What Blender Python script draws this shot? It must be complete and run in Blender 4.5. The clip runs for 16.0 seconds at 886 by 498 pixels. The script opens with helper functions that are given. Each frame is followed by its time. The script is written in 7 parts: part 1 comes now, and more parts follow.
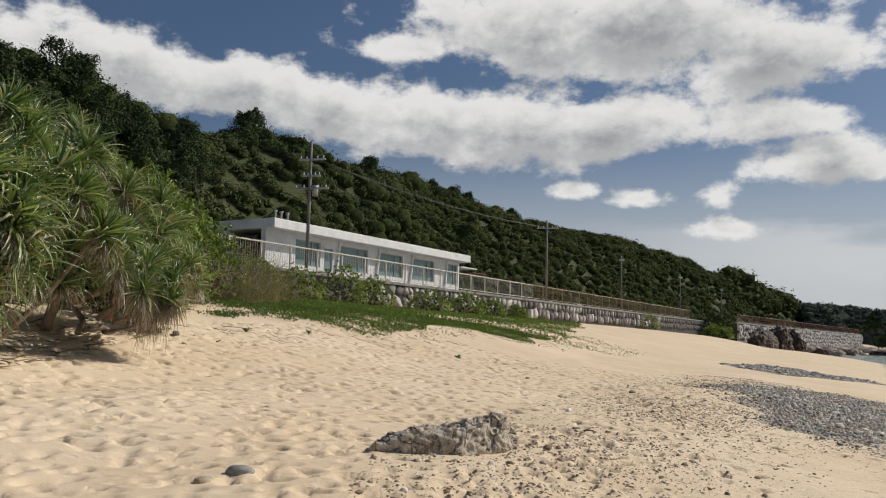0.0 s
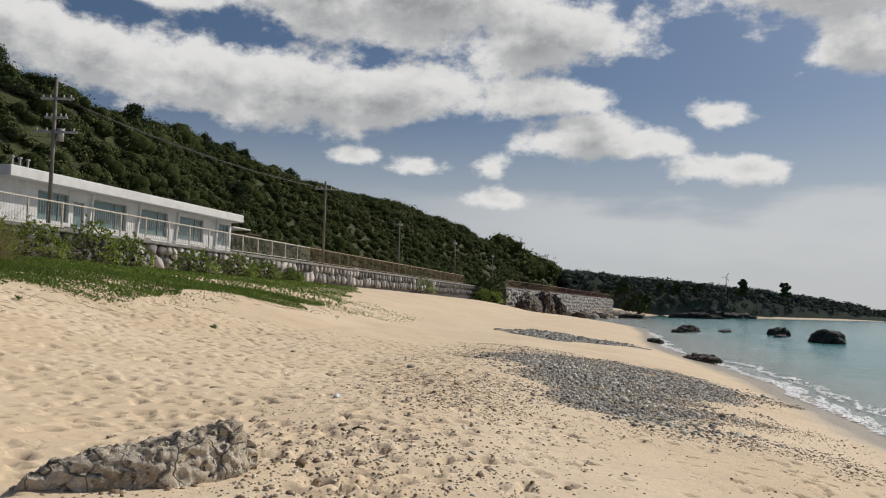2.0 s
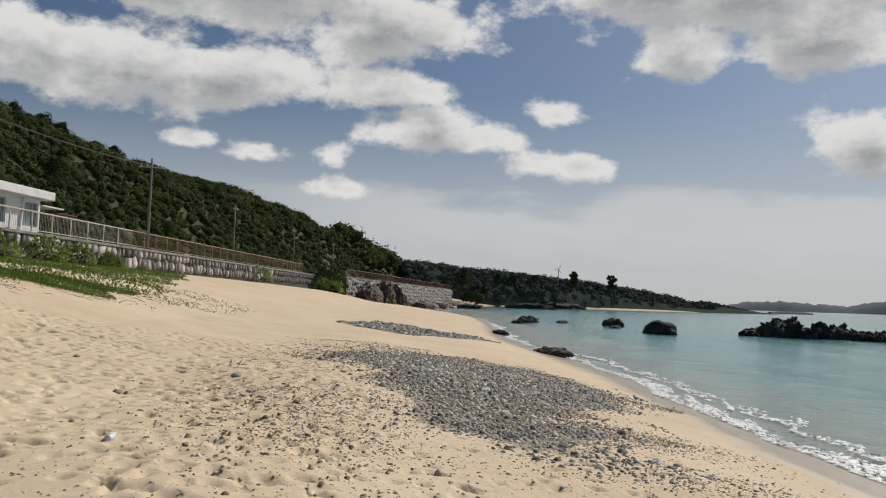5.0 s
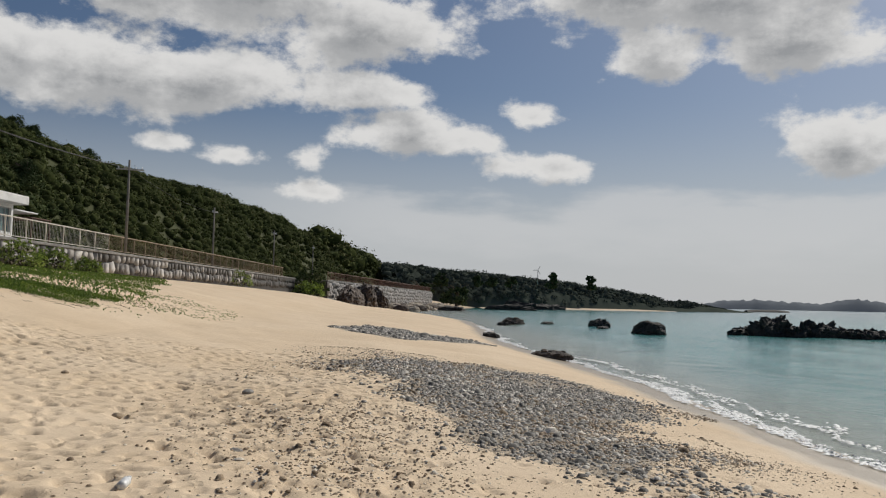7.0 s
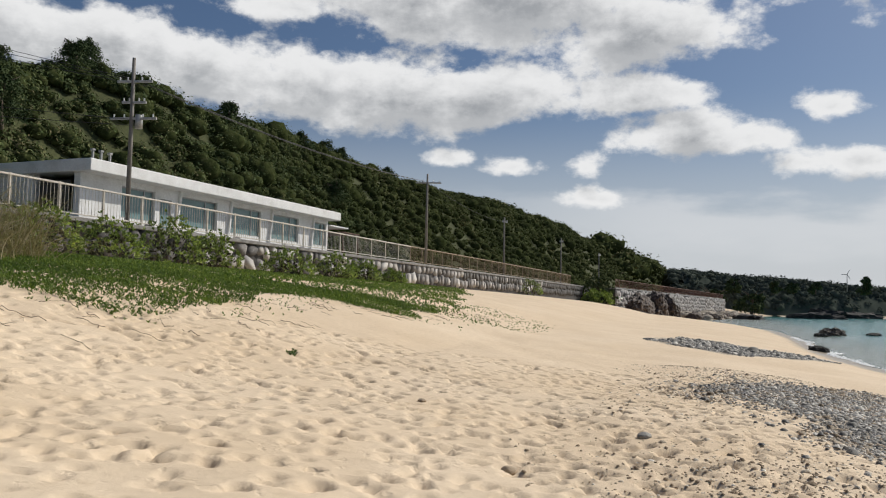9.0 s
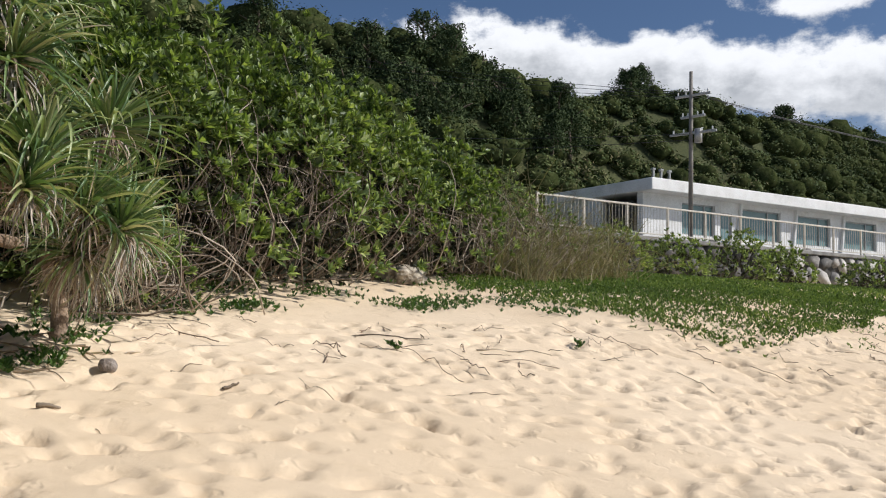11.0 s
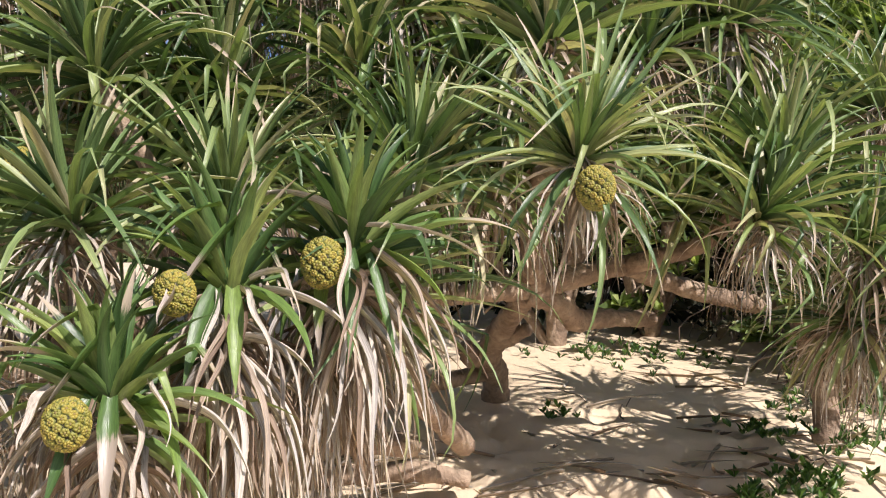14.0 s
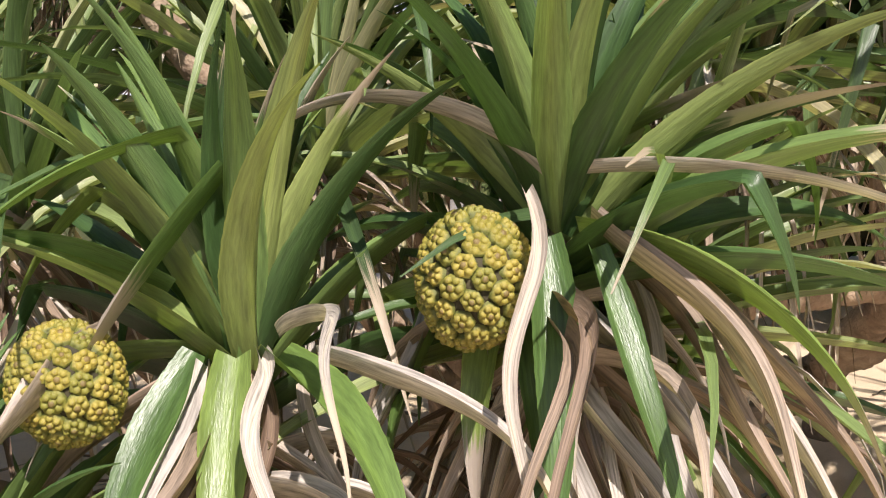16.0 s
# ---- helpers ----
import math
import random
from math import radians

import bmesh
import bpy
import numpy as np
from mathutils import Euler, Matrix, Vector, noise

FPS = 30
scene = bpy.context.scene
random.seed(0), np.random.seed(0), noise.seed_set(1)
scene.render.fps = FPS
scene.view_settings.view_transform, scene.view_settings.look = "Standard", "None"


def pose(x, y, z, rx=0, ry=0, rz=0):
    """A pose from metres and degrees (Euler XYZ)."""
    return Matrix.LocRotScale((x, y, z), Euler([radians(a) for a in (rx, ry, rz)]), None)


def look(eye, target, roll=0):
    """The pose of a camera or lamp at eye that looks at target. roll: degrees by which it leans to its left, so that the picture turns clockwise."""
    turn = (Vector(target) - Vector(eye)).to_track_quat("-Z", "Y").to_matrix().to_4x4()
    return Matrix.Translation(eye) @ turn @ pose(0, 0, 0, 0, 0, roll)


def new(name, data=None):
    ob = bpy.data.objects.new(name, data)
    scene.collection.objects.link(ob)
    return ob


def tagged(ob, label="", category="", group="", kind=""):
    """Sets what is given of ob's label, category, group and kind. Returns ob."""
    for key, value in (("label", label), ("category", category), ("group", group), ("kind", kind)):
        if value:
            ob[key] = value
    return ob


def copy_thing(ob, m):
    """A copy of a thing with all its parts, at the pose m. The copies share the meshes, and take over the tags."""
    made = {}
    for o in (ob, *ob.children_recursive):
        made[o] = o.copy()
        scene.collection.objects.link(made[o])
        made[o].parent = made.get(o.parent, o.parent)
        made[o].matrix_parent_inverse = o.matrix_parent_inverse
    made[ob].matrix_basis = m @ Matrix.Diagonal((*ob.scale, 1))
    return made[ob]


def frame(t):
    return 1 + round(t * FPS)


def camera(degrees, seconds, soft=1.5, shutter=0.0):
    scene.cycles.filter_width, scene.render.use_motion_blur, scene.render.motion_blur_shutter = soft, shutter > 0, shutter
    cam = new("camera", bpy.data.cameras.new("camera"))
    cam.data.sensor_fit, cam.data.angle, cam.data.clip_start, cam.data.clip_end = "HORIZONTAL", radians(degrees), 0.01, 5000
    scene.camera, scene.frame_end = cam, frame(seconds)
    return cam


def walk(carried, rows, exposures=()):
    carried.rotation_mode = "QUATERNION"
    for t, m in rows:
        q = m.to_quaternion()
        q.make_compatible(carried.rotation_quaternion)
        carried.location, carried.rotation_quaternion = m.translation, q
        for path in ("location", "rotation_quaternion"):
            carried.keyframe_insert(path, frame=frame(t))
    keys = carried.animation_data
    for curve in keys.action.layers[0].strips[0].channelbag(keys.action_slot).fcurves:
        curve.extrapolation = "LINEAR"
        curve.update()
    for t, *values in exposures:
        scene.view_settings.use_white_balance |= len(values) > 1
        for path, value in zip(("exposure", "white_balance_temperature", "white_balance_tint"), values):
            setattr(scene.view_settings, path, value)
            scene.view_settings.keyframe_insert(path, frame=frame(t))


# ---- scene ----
cam = camera(56.5, 16.0, 1.1)
PATH = [
    (0, (0.87, -0.199, 2.164), (0.799, 1.789, 2.374), 1.4),
    (0.5, (0.956, 0.397, 2.213), (1.06, 2.387, 2.384), 1.1),
    (1, (1.08, 1.092, 2.21), (1.33, 3.071, 2.358), 1.1),
    (1.5, (1.117, 1.698, 2.24), (1.478, 3.66, 2.381), 1.3),
    (2, (1.239, 2.199, 2.252), (1.699, 4.141, 2.388), 1.5),
    (2.5, (1.26, 2.838, 2.272), (1.809, 4.756, 2.407), 1.4),
    (3, (1.389, 3.364, 2.268), (2.014, 5.259, 2.402), 1.5),
    (3.5, (1.503, 4.042, 2.25), (2.195, 5.913, 2.384), 1.2),
    (4, (1.739, 4.551, 2.231), (2.483, 6.403, 2.361), 1.3),
    (4.5, (1.996, 4.985, 2.277), (2.793, 6.815, 2.4), 1.9),
    (7, (1.839, 6.849, 2.289), (2.714, 8.643, 2.418), 1.2),
    (7.5, (1.649, 7.617, 2.292), (2.446, 9.446, 2.425), 1.0),
    (8, (1.686, 8.458, 2.315), (2.334, 10.346, 2.445), 1.4),
    (8.2, (1.636, 8.685, 2.307), (2.219, 10.594, 2.437), 1.4),
    (10.3, (0.609, 10.501, 2.494), (0.056, 12.418, 2.63), 0.9),
    (10.5, (0.498, 10.672, 2.484), (-0.181, 12.548, 2.622), 1.0),
    (11, (0.179, 11.09, 2.534), (-0.827, 12.813, 2.674), 1.3),
    (11.5, (-0.04, 11.432, 2.53), (-1.423, 12.867, 2.7), 0.6),
    (12, (-0.324, 11.746, 2.56), (-1.957, 12.888, 2.737), 0.7),
    (12.5, (-0.622, 11.933, 2.568), (-2.412, 12.807, 2.751), 1.0),
    (13, (-0.938, 12.059, 2.646), (-2.82, 12.71, 2.826), 1.3),
    (13.5, (-1.279, 12.214, 2.725), (-3.212, 12.697, 2.9), 1.6),
    (14, (-1.64, 12.288, 2.784), (-3.597, 12.663, 2.953), 1.6),
    (14.5, (-1.964, 12.431, 2.828), (-3.938, 12.709, 2.986), 1.9),
    (15, (-2.332, 12.433, 2.843), (-4.325, 12.535, 2.983), 2.1),
    (15.5, (-2.672, 12.439, 2.887), (-4.668, 12.366, 2.987), 1.8),
    (16, (-2.919, 12.441, 2.907), (-4.902, 12.196, 2.99), 0.0),
]
EXPOSURES = [(0.0, 0.0, 6500, 10), (0.5, 0.08, 6500, 10), (1.2, -0.02, 6500, 10), (4.5, -0.08, 6500, 10), (7.5, -0.14, 6500, 10), (8.2, -0.08, 6500, 10), (9.3, 0.2, 6300, 10), (10.3, 0.36, 6200, 11), (12.0, 0.48, 6000, 12),
             (13.2, 0.8, 6250, 15), (14.2, 1.0, 6300, 17), (15.0, 1.02, 6400, 17), (16.0, 1.0, 6500, 17)]
walk(cam, [(t, look(eye, target, roll)) for t, eye, target, roll in PATH], EXPOSURES)

# ---- light ----
SUN_AZ, SUN_EL = radians(65), radians(40)   # azimuth from +y towards +x
sun = new("sun", bpy.data.lights.new("sun", "SUN"))
sun.data.energy, sun.data.angle, sun.data.color = 3.6, radians(0.6), (1.0, 0.94, 0.84)
SUN_DIR = Vector((math.sin(SUN_AZ) * math.cos(SUN_EL), math.cos(SUN_AZ) * math.cos(SUN_EL), math.sin(SUN_EL)))
sun.matrix_world = look(SUN_DIR * 100, (0, 0, 0))


class Nodes:
    """Small helper to wire node trees."""

    def __init__(self, tree):
        self.t = tree

    def add(self, kind, **kw):
        n = self.t.nodes.new(kind)
        for k, v in kw.items():
            setattr(n, k, v)
        return n

    def put(self, socket, value):
        if isinstance(value, bpy.types.NodeSocket):
            self.t.links.new(value, socket)
        elif value is not None:
            socket.default_value = value

    def math(self, op, a, b=None, c=None, clamp=False):
        n = self.add("ShaderNodeMath", operation=op, use_clamp=clamp)
        for s, v in zip(n.inputs, (a, b, c)):
            self.put(s, v)
        return n.outputs[0]

    def ramp(self, fac, lo, hi, a=0.0, b=1.0, smooth=True):
        n = self.add("ShaderNodeMapRange", interpolation_type="SMOOTHSTEP" if smooth else "LINEAR")
        for s, v in zip(n.inputs, (fac, lo, hi, a, b)):
            self.put(s, v)
        return n.outputs[0]

    def mix(self, fac, a, b, mode="MIX"):
        n = self.add("ShaderNodeMix", data_type="RGBA", blend_type=mode)
        for s, v in zip((n.inputs[0], n.inputs[6], n.inputs[7]), (fac, a, b)):
            self.put(s, v)
        return n.outputs[2]

    def noise(self, vec, scale, detail=4.0, rough=0.55, dist=0.0):
        n = self.add("ShaderNodeTexNoise")
        self.put(n.inputs["Vector"], vec)
        n.inputs["Scale"].default_value, n.inputs["Detail"].default_value = scale, detail
        n.inputs["Roughness"].default_value, n.inputs["Distortion"].default_value = rough, dist
        return n.outputs["Fac"]


# clouds: azimuth, elevation, half width, half height in degrees
CLOUD_BANK = [(-31, 17.4, 7, 2.8), (-24.5, 16.8, 9, 3.0), (-17, 15.9, 9, 2.9), (-10, 15.2, 9, 2.9), (-4, 14.5, 9, 3.0), (3, 13.9, 9.5, 3.5), (9.5, 14.0, 7.0, 2.8),
              (10, 20.6, 17, 4.6), (19.5, 18.2, 7.5, 3.6), (20.6, 14.3, 4.8, 1.8), (-4, 19.6, 6, 1.2), (43, 20.6, 16, 4.2), (40.4, 16.6, 4.2, 2.5), (49.5, 16.6, 6, 3.0)]
CLOUD_PUFFS = [(23.6, 11.6, 5.2, 2.0), (27.0, 11.2, 3.6, 1.6), (32.0, 12.8, 2.6, 1.4), (30.6, 9.5, 3.6, 1.1), (33.8, 9.3, 2.4, 1.3), (11.6, 9.6, 2.2, 1.1), (16.4, 9.5, 1.5, 0.9),
               (6.7, 10.0, 1.9, 0.6), (17.3, 7.4, 3.2, 1.0), (52.0, 9.8, 4.6, 3.2)]
CLOUD_LOW = [(-60, 14, 14, 5), (75, 12, 14, 5), (120, 16, 20, 5), (-110, 15, 18, 5)]


def density_group():
    g = bpy.data.node_groups.new("cloud_density", "ShaderNodeTree")
    for nm in ("az", "el"):
        g.interface.new_socket(nm, in_out="INPUT", socket_type="NodeSocketFloat")
    g.interface.new_socket("density", in_out="OUTPUT", socket_type="NodeSocketFloat")
    n = Nodes(g)
    gi, go = n.add("NodeGroupInput"), n.add("NodeGroupOutput")
    comb = n.add("ShaderNodeCombineXYZ")
    n.put(comb.inputs[0], gi.outputs[0])
    n.put(comb.inputs[1], n.math("MULTIPLY", gi.outputs[1], 1.5))
    v = comb.outputs[0]
    fluff = n.math("SUBTRACT", n.noise(v, 0.2, 9.0, 0.62), 0.5)
    broad = n.math("SUBTRACT", n.noise(v, 0.045, 2.0, 0.5), 0.5)
    best = None
    for az, el, w, h in CLOUD_BANK + CLOUD_PUFFS + CLOUD_LOW:
        dx = n.math("MULTIPLY", n.math("SUBTRACT", gi.outputs[0], az), 1 / w)
        dy0 = n.math("MULTIPLY", n.math("SUBTRACT", gi.outputs[1], el), 1 / h)
        dy = n.math("MAXIMUM", dy0, n.math("MULTIPLY", dy0, -1.35))   # flatter below
        r = n.math("SQRT", n.math("ADD", n.math("MULTIPLY", dx, dx), n.math("MULTIPLY", dy, dy)))
        b = n.math("MULTIPLY", n.math("SUBTRACT", 1.0, r), min(1.0, h / 1.6))
        best = b if best is None else n.math("SMOOTH_MAX", best, b, 0.18)
    d = n.math("ADD", best, n.math("MULTIPLY", fluff, 2.25))
    d = n.math("ADD", d, n.math("MULTIPLY", broad, 0.5))
    n.put(go.inputs[0], d)
    return g


world = bpy.data.worlds.new("sky")
scene.world = world
world.use_nodes = True
wn = Nodes(world.node_tree)
world.node_tree.nodes.clear()
sky = wn.add("ShaderNodeTexSky", sky_type="NISHITA", sun_disc=False, sun_elevation=SUN_EL, sun_rotation=SUN_AZ)
sky.air_density, sky.dust_density, sky.ozone_density = 1.0, 1.2, 1.6
coord = wn.add("ShaderNodeTexCoord")
sep = wn.add("ShaderNodeSeparateXYZ")
wn.put(sep.inputs[0], coord.outputs["Generated"])
az = wn.math("MULTIPLY", wn.math("ARCTAN2", sep.outputs[0], sep.outputs[1]), 57.2958)
el = wn.math("MULTIPLY", wn.math("ARCSINE", sep.outputs[2]), 57.2958)
cg = density_group()


def density(e):
    n = wn.add("ShaderNodeGroup", node_tree=cg)
    wn.put(n.inputs[0], az)
    wn.put(n.inputs[1], e)
    return n.outputs[0]


d_here, d_up = density(el), density(wn.math("ADD", el, 1.5))
cover = wn.ramp(d_here, -0.06, 0.36)
shade = wn.math("ADD", wn.math("MULTIPLY", wn.ramp(d_here, 0.4, 1.2), 0.42), wn.math("MULTIPLY", wn.ramp(d_up, 0.0, 0.95), 0.75), clamp=True)
cloud_col = wn.mix(shade, (9.2, 9.1, 8.9, 1), (3.9, 4.0, 4.1, 1))
haze = wn.ramp(el, 15.0, 1.0)
sky_blue = wn.mix(1.0, sky.outputs[0], (0.47, 0.525, 0.6, 1), "MULTIPLY")
sky_col = wn.mix(wn.math("MULTIPLY", haze, 0.85), sky_blue, (6.1, 6.35, 6.6, 1))
# soft low bank of far cloud over the sea
bank_v = wn.add("ShaderNodeCombineXYZ")
wn.put(bank_v.inputs[0], az)
wn.put(bank_v.inputs[1], wn.math("MULTIPLY", el, 3.5))
bank_n = wn.math("MULTIPLY", wn.math("SUBTRACT", wn.noise(bank_v.outputs[0], 0.07, 6.0, 0.55), 0.5), 9.0)
bank_e = wn.math("ADD", el, bank_n)
bank = wn.math("MULTIPLY", wn.ramp(bank_e, 8.2, 6.4), wn.math("MULTIPLY", wn.ramp(bank_e, 1.5, 5.5, 0.35, 1.0), wn.ramp(az, 4.0, 24.0)))
sky_col = wn.mix(wn.math("MULTIPLY", bank, 0.62), sky_col, (7.6, 7.65, 7.7, 1))
col = wn.mix(wn.math("MULTIPLY", cover, 0.96), sky_col, cloud_col)
bg = wn.add("ShaderNodeBackground")
wn.put(bg.inputs[0], col)
bg.inputs[1].default_value = 0.085
out = wn.add("ShaderNodeOutputWorld")
wn.put(out.inputs[0], bg.outputs[0])


# ---- materials ----
def material(name, stops, scale=3.0, rough=0.7, bump=0.3, bump_scale=40.0, metal=0.0, detail=6.0, fine=None, island=False, per_object=0.0,
             trans=0.0, coord_kind="Object", bump_dist=0.02, spec=0.5):
    """Principled material: colour from a noise over stops, a finer noise for grain, bump, optional variation per piece."""
    m = bpy.data.materials.new(name)
    m.use_nodes = True
    n = Nodes(m.node_tree)
    p = m.node_tree.nodes["Principled BSDF"]
    tc = n.add("ShaderNodeTexCoord")
    v = tc.outputs[coord_kind]
    f1 = n.noise(v, scale, detail, 0.6)
    f2 = n.noise(v, bump_scale, 3.0, 0.6)
    cr = n.add("ShaderNodeValToRGB")
    cr.color_ramp.interpolation = "LINEAR"
    els = cr.color_ramp.elements
    lo, hi = 0.32, 0.68
    for i, c in enumerate(stops):
        pos = lo + (hi - lo) * i / max(1, len(stops) - 1)
        e = els[i] if i < 2 else els.new(pos)
        e.position, e.color = pos, (*c, 1)
    fac = f1
    if island or per_object:
        if island:
            rnd = n.add("ShaderNodeNewGeometry").outputs["Random Per Island"]
        else:
            rnd = n.add("ShaderNodeObjectInfo").outputs["Random"]
        k = per_object or 0.5
        fac = n.math("ADD", n.math("MULTIPLY", f1, 1 - k * 0.6), n.math("MULTIPLY", n.math("SUBTRACT", rnd, 0.2), k * 0.62))
    n.put(cr.inputs[0], fac)
    g = n.ramp(f2, 0.3, 0.7, 0.78, 1.18, False)
    colr = n.mix(1.0, cr.outputs[0], g, "MULTIPLY")
    n.put(p.inputs["Base Color"], colr)
    p.inputs["Roughness"].default_value, p.inputs["Metallic"].default_value = rough, metal
    p.inputs["Specular IOR Level"].default_value = spec
    if bump:
        b = n.add("ShaderNodeBump")
        b.inputs["Strength"].default_value, b.inputs["Distance"].default_value = bump, bump_dist
        n.put(b.inputs["Height"], f2)
        n.put(p.inputs["Normal"], b.outputs[0])
    if trans:
        tr = n.add("ShaderNodeBsdfTranslucent")
        n.put(tr.inputs[0], n.mix(1.0, colr, (1.3, 1.45, 0.5, 1), "MULTIPLY"))
        ms = n.add("ShaderNodeMixShader")
        ms.inputs[0].default_value = trans
        n.put(ms.inputs[1], p.outputs[0])
        n.put(ms.inputs[2], tr.outputs[0])
        n.put(m.node_tree.nodes["Material Output"].inputs[0], ms.outputs[0])
    return m


# ---- mesh helpers ----
def mesh_np(name, verts, faces, mat, smooth=False):
    """A mesh from arrays; faces is an (n, 3) or (n, 4) array, or a list of such."""
    me = bpy.data.meshes.new(name)
    groups = faces if isinstance(faces, list) else [faces]
    groups = [np.asarray(f, dtype=np.int32) for f in groups if len(f)]
    v = np.asarray(verts, dtype=np.float32)
    me.vertices.add(len(v))
    me.vertices.foreach_set("co", v.ravel())
    loops = np.concatenate([f.ravel() for f in groups])
    counts = np.concatenate([np.full(len(f), f.shape[1]) for f in groups])
    me.loops.add(len(loops))
    me.loops.foreach_set("vertex_index", loops)
    me.polygons.add(len(counts))
    me.polygons.foreach_set("loop_start", np.concatenate([[0], np.cumsum(counts)[:-1]]).astype(np.int32))
    me.update(calc_edges=True)
    me.validate()
    if mat:
        me.materials.append(mat)
    if smooth:
        me.polygons.foreach_set("use_smooth", np.ones(len(counts), dtype=bool))
    return me


def from_bm(name, bm, mat, smooth=False):
    me = bpy.data.meshes.new(name)
    bm.normal_update()
    bm.to_mesh(me)
    bm.free()
    if mat:
        me.materials.append(mat)
    if smooth:
        me.polygons.foreach_set("use_smooth", np.ones(len(me.polygons), dtype=bool))
    return me


def part(name, data, parent, label="", m=None):
    """One mesh object under a thing or a part."""
    ob = new(name, data)
    ob.parent = parent
    if m is not None:
        ob.matrix_basis = m
    if label:
        ob["label"] = label
    return ob


def thing(name, label, category, m=None, data=None, group="", kind=""):
    ob = new(name, data)
    if m is not None:
        ob.matrix_basis = m
    return tagged(ob, label, category, group, kind)


def box_mesh(name, size, mat, bevel=0.01, centre=(0, 0, 0)):
    bm = bmesh.new()
    bmesh.ops.create_cube(bm, size=1.0)
    bmesh.ops.scale(bm, vec=size, verts=bm.verts)
    bmesh.ops.translate(bm, vec=centre, verts=bm.verts)
    if bevel:
        bmesh.ops.bevel(bm, geom=bm.edges[:], offset=bevel, segments=1, affect="EDGES", profile=0.5)
    return from_bm(name, bm, mat)


def tube_arrays(points, radii, sides=8):
    """Rings along a line of points with a radius each; returns verts and quads (closed tips)."""
    pts = np.asarray(points, float)
    n = len(pts)
    tang = np.gradient(pts, axis=0)
    tang /= np.linalg.norm(tang, axis=1)[:, None] + 1e-9
    ref = np.array([0.0, 0.0, 1.0]) if abs(tang[0][2]) < 0.9 else np.array([1.0, 0.0, 0.0])
    verts = []
    for i in range(n):
        a = np.cross(tang[i], ref)
        a /= np.linalg.norm(a) + 1e-9
        b = np.cross(tang[i], a)
        ang = np.linspace(0, 2 * np.pi, sides, endpoint=False)
        verts.append(pts[i] + radii[i] * (np.cos(ang)[:, None] * a + np.sin(ang)[:, None] * b))
    verts = np.concatenate(verts)
    quads = []
    for i in range(n - 1):
        for k in range(sides):
            quads.append((i * sides + k, i * sides + (k + 1) % sides, (i + 1) * sides + (k + 1) % sides, (i + 1) * sides + k))
    caps = [(0, k + 1, k) for k in range(1, sides - 1)] + [((n - 1) * sides, (n - 1) * sides + k, (n - 1) * sides + k + 1) for k in range(1, sides - 1)]
    return verts, np.array(quads), np.array(caps)


class Batch:
    """Collects many small pieces into one mesh."""

    def __init__(self):
        self.v, self.q, self.t, self.n = [], [], [], 0

    def add(self, verts, quads=(), tris=()):
        self.v.append(np.asarray(verts, dtype=np.float32))
        if len(quads):
            self.q.append(np.asarray(quads) + self.n)
        if len(tris):
            self.t.append(np.asarray(tris) + self.n)
        self.n += len(verts)

    def mesh(self, name, mat, smooth=False):
        fs = []
        if self.q:
            fs.append(np.concatenate(self.q))
        if self.t:
            fs.append(np.concatenate(self.t))
        return mesh_np(name, np.concatenate(self.v), fs, mat, smooth)


rng = np.random.default_rng(7)


def rot_z(a):
    c, s = math.cos(a), math.sin(a)
    return np.array([[c, -s, 0], [s, c, 0], [0, 0, 1.0]])


def rand_rot(r=None):
    r = r or rng
    q = r.normal(size=4)
    q /= np.linalg.norm(q)
    w, x, y, z = q
    return np.array([[1 - 2 * (y * y + z * z), 2 * (x * y - z * w), 2 * (x * z + y * w)],
                     [2 * (x * y + z * w), 1 - 2 * (x * x + z * z), 2 * (y * z - x * w)],
                     [2 * (x * z - y * w), 2 * (y * z + x * w), 1 - 2 * (x * x + y * y)]])


# value noise on a lattice, for heights
LAT = np.random.default_rng(3).random((256, 256))


def vnoise(x, y, scale):
    x, y = np.asarray(x, float) * scale, np.asarray(y, float) * scale
    xi, yi = np.floor(x).astype(int), np.floor(y).astype(int)
    fx, fy = x - xi, y - yi
    fx, fy = fx * fx * (3 - 2 * fx), fy * fy * (3 - 2 * fy)
    a, b = LAT[xi % 256, yi % 256], LAT[(xi + 1) % 256, yi % 256]
    c, d = LAT[xi % 256, (yi + 1) % 256], LAT[(xi + 1) % 256, (yi + 1) % 256]
    return (a * (1 - fx) + b * fx) * (1 - fy) + (c * (1 - fx) + d * fx) * fy - 0.5


# ---- the lie of the land ----
SEA_Z, TERRACE_Z = -0.25, 6.05
WALL_N, WALL_U = np.array([0.883, -0.469]), np.array([0.469, 0.883])   # seaward normal and run of the sea wall
WALL_D = -33.2
SHORE_Y = [-160, -60, -20, 0, 15.9, 28, 38, 48, 57, 71, 79, 110, 150, 200, 420]
SHORE_X = [-60, -16, -1, 7.4, 14.2, 19.6, 23.4, 27, 31, 38, 42, 56, 68.5, 86, 230]
BEACH_D = [-400, -40, -10, 0, 4, 8.6, 10.5, 14, 16, 17.2, 18.5, 22, 30, 36, 60]
BEACH_Z = [-9, -3, -1.2, -0.25, 0.42, 1.0, 1.1, 1.5, 1.95, 2.25, 2.5, 3.05, 3.8, 4.3, 4.6]
RIDGE_S = [-120, 0, 30, 46, 51, 56, 63, 73, 79, 88, 97, 113, 126, 140, 152, 165, 182, 206, 235, 285, 345, 430, 700]
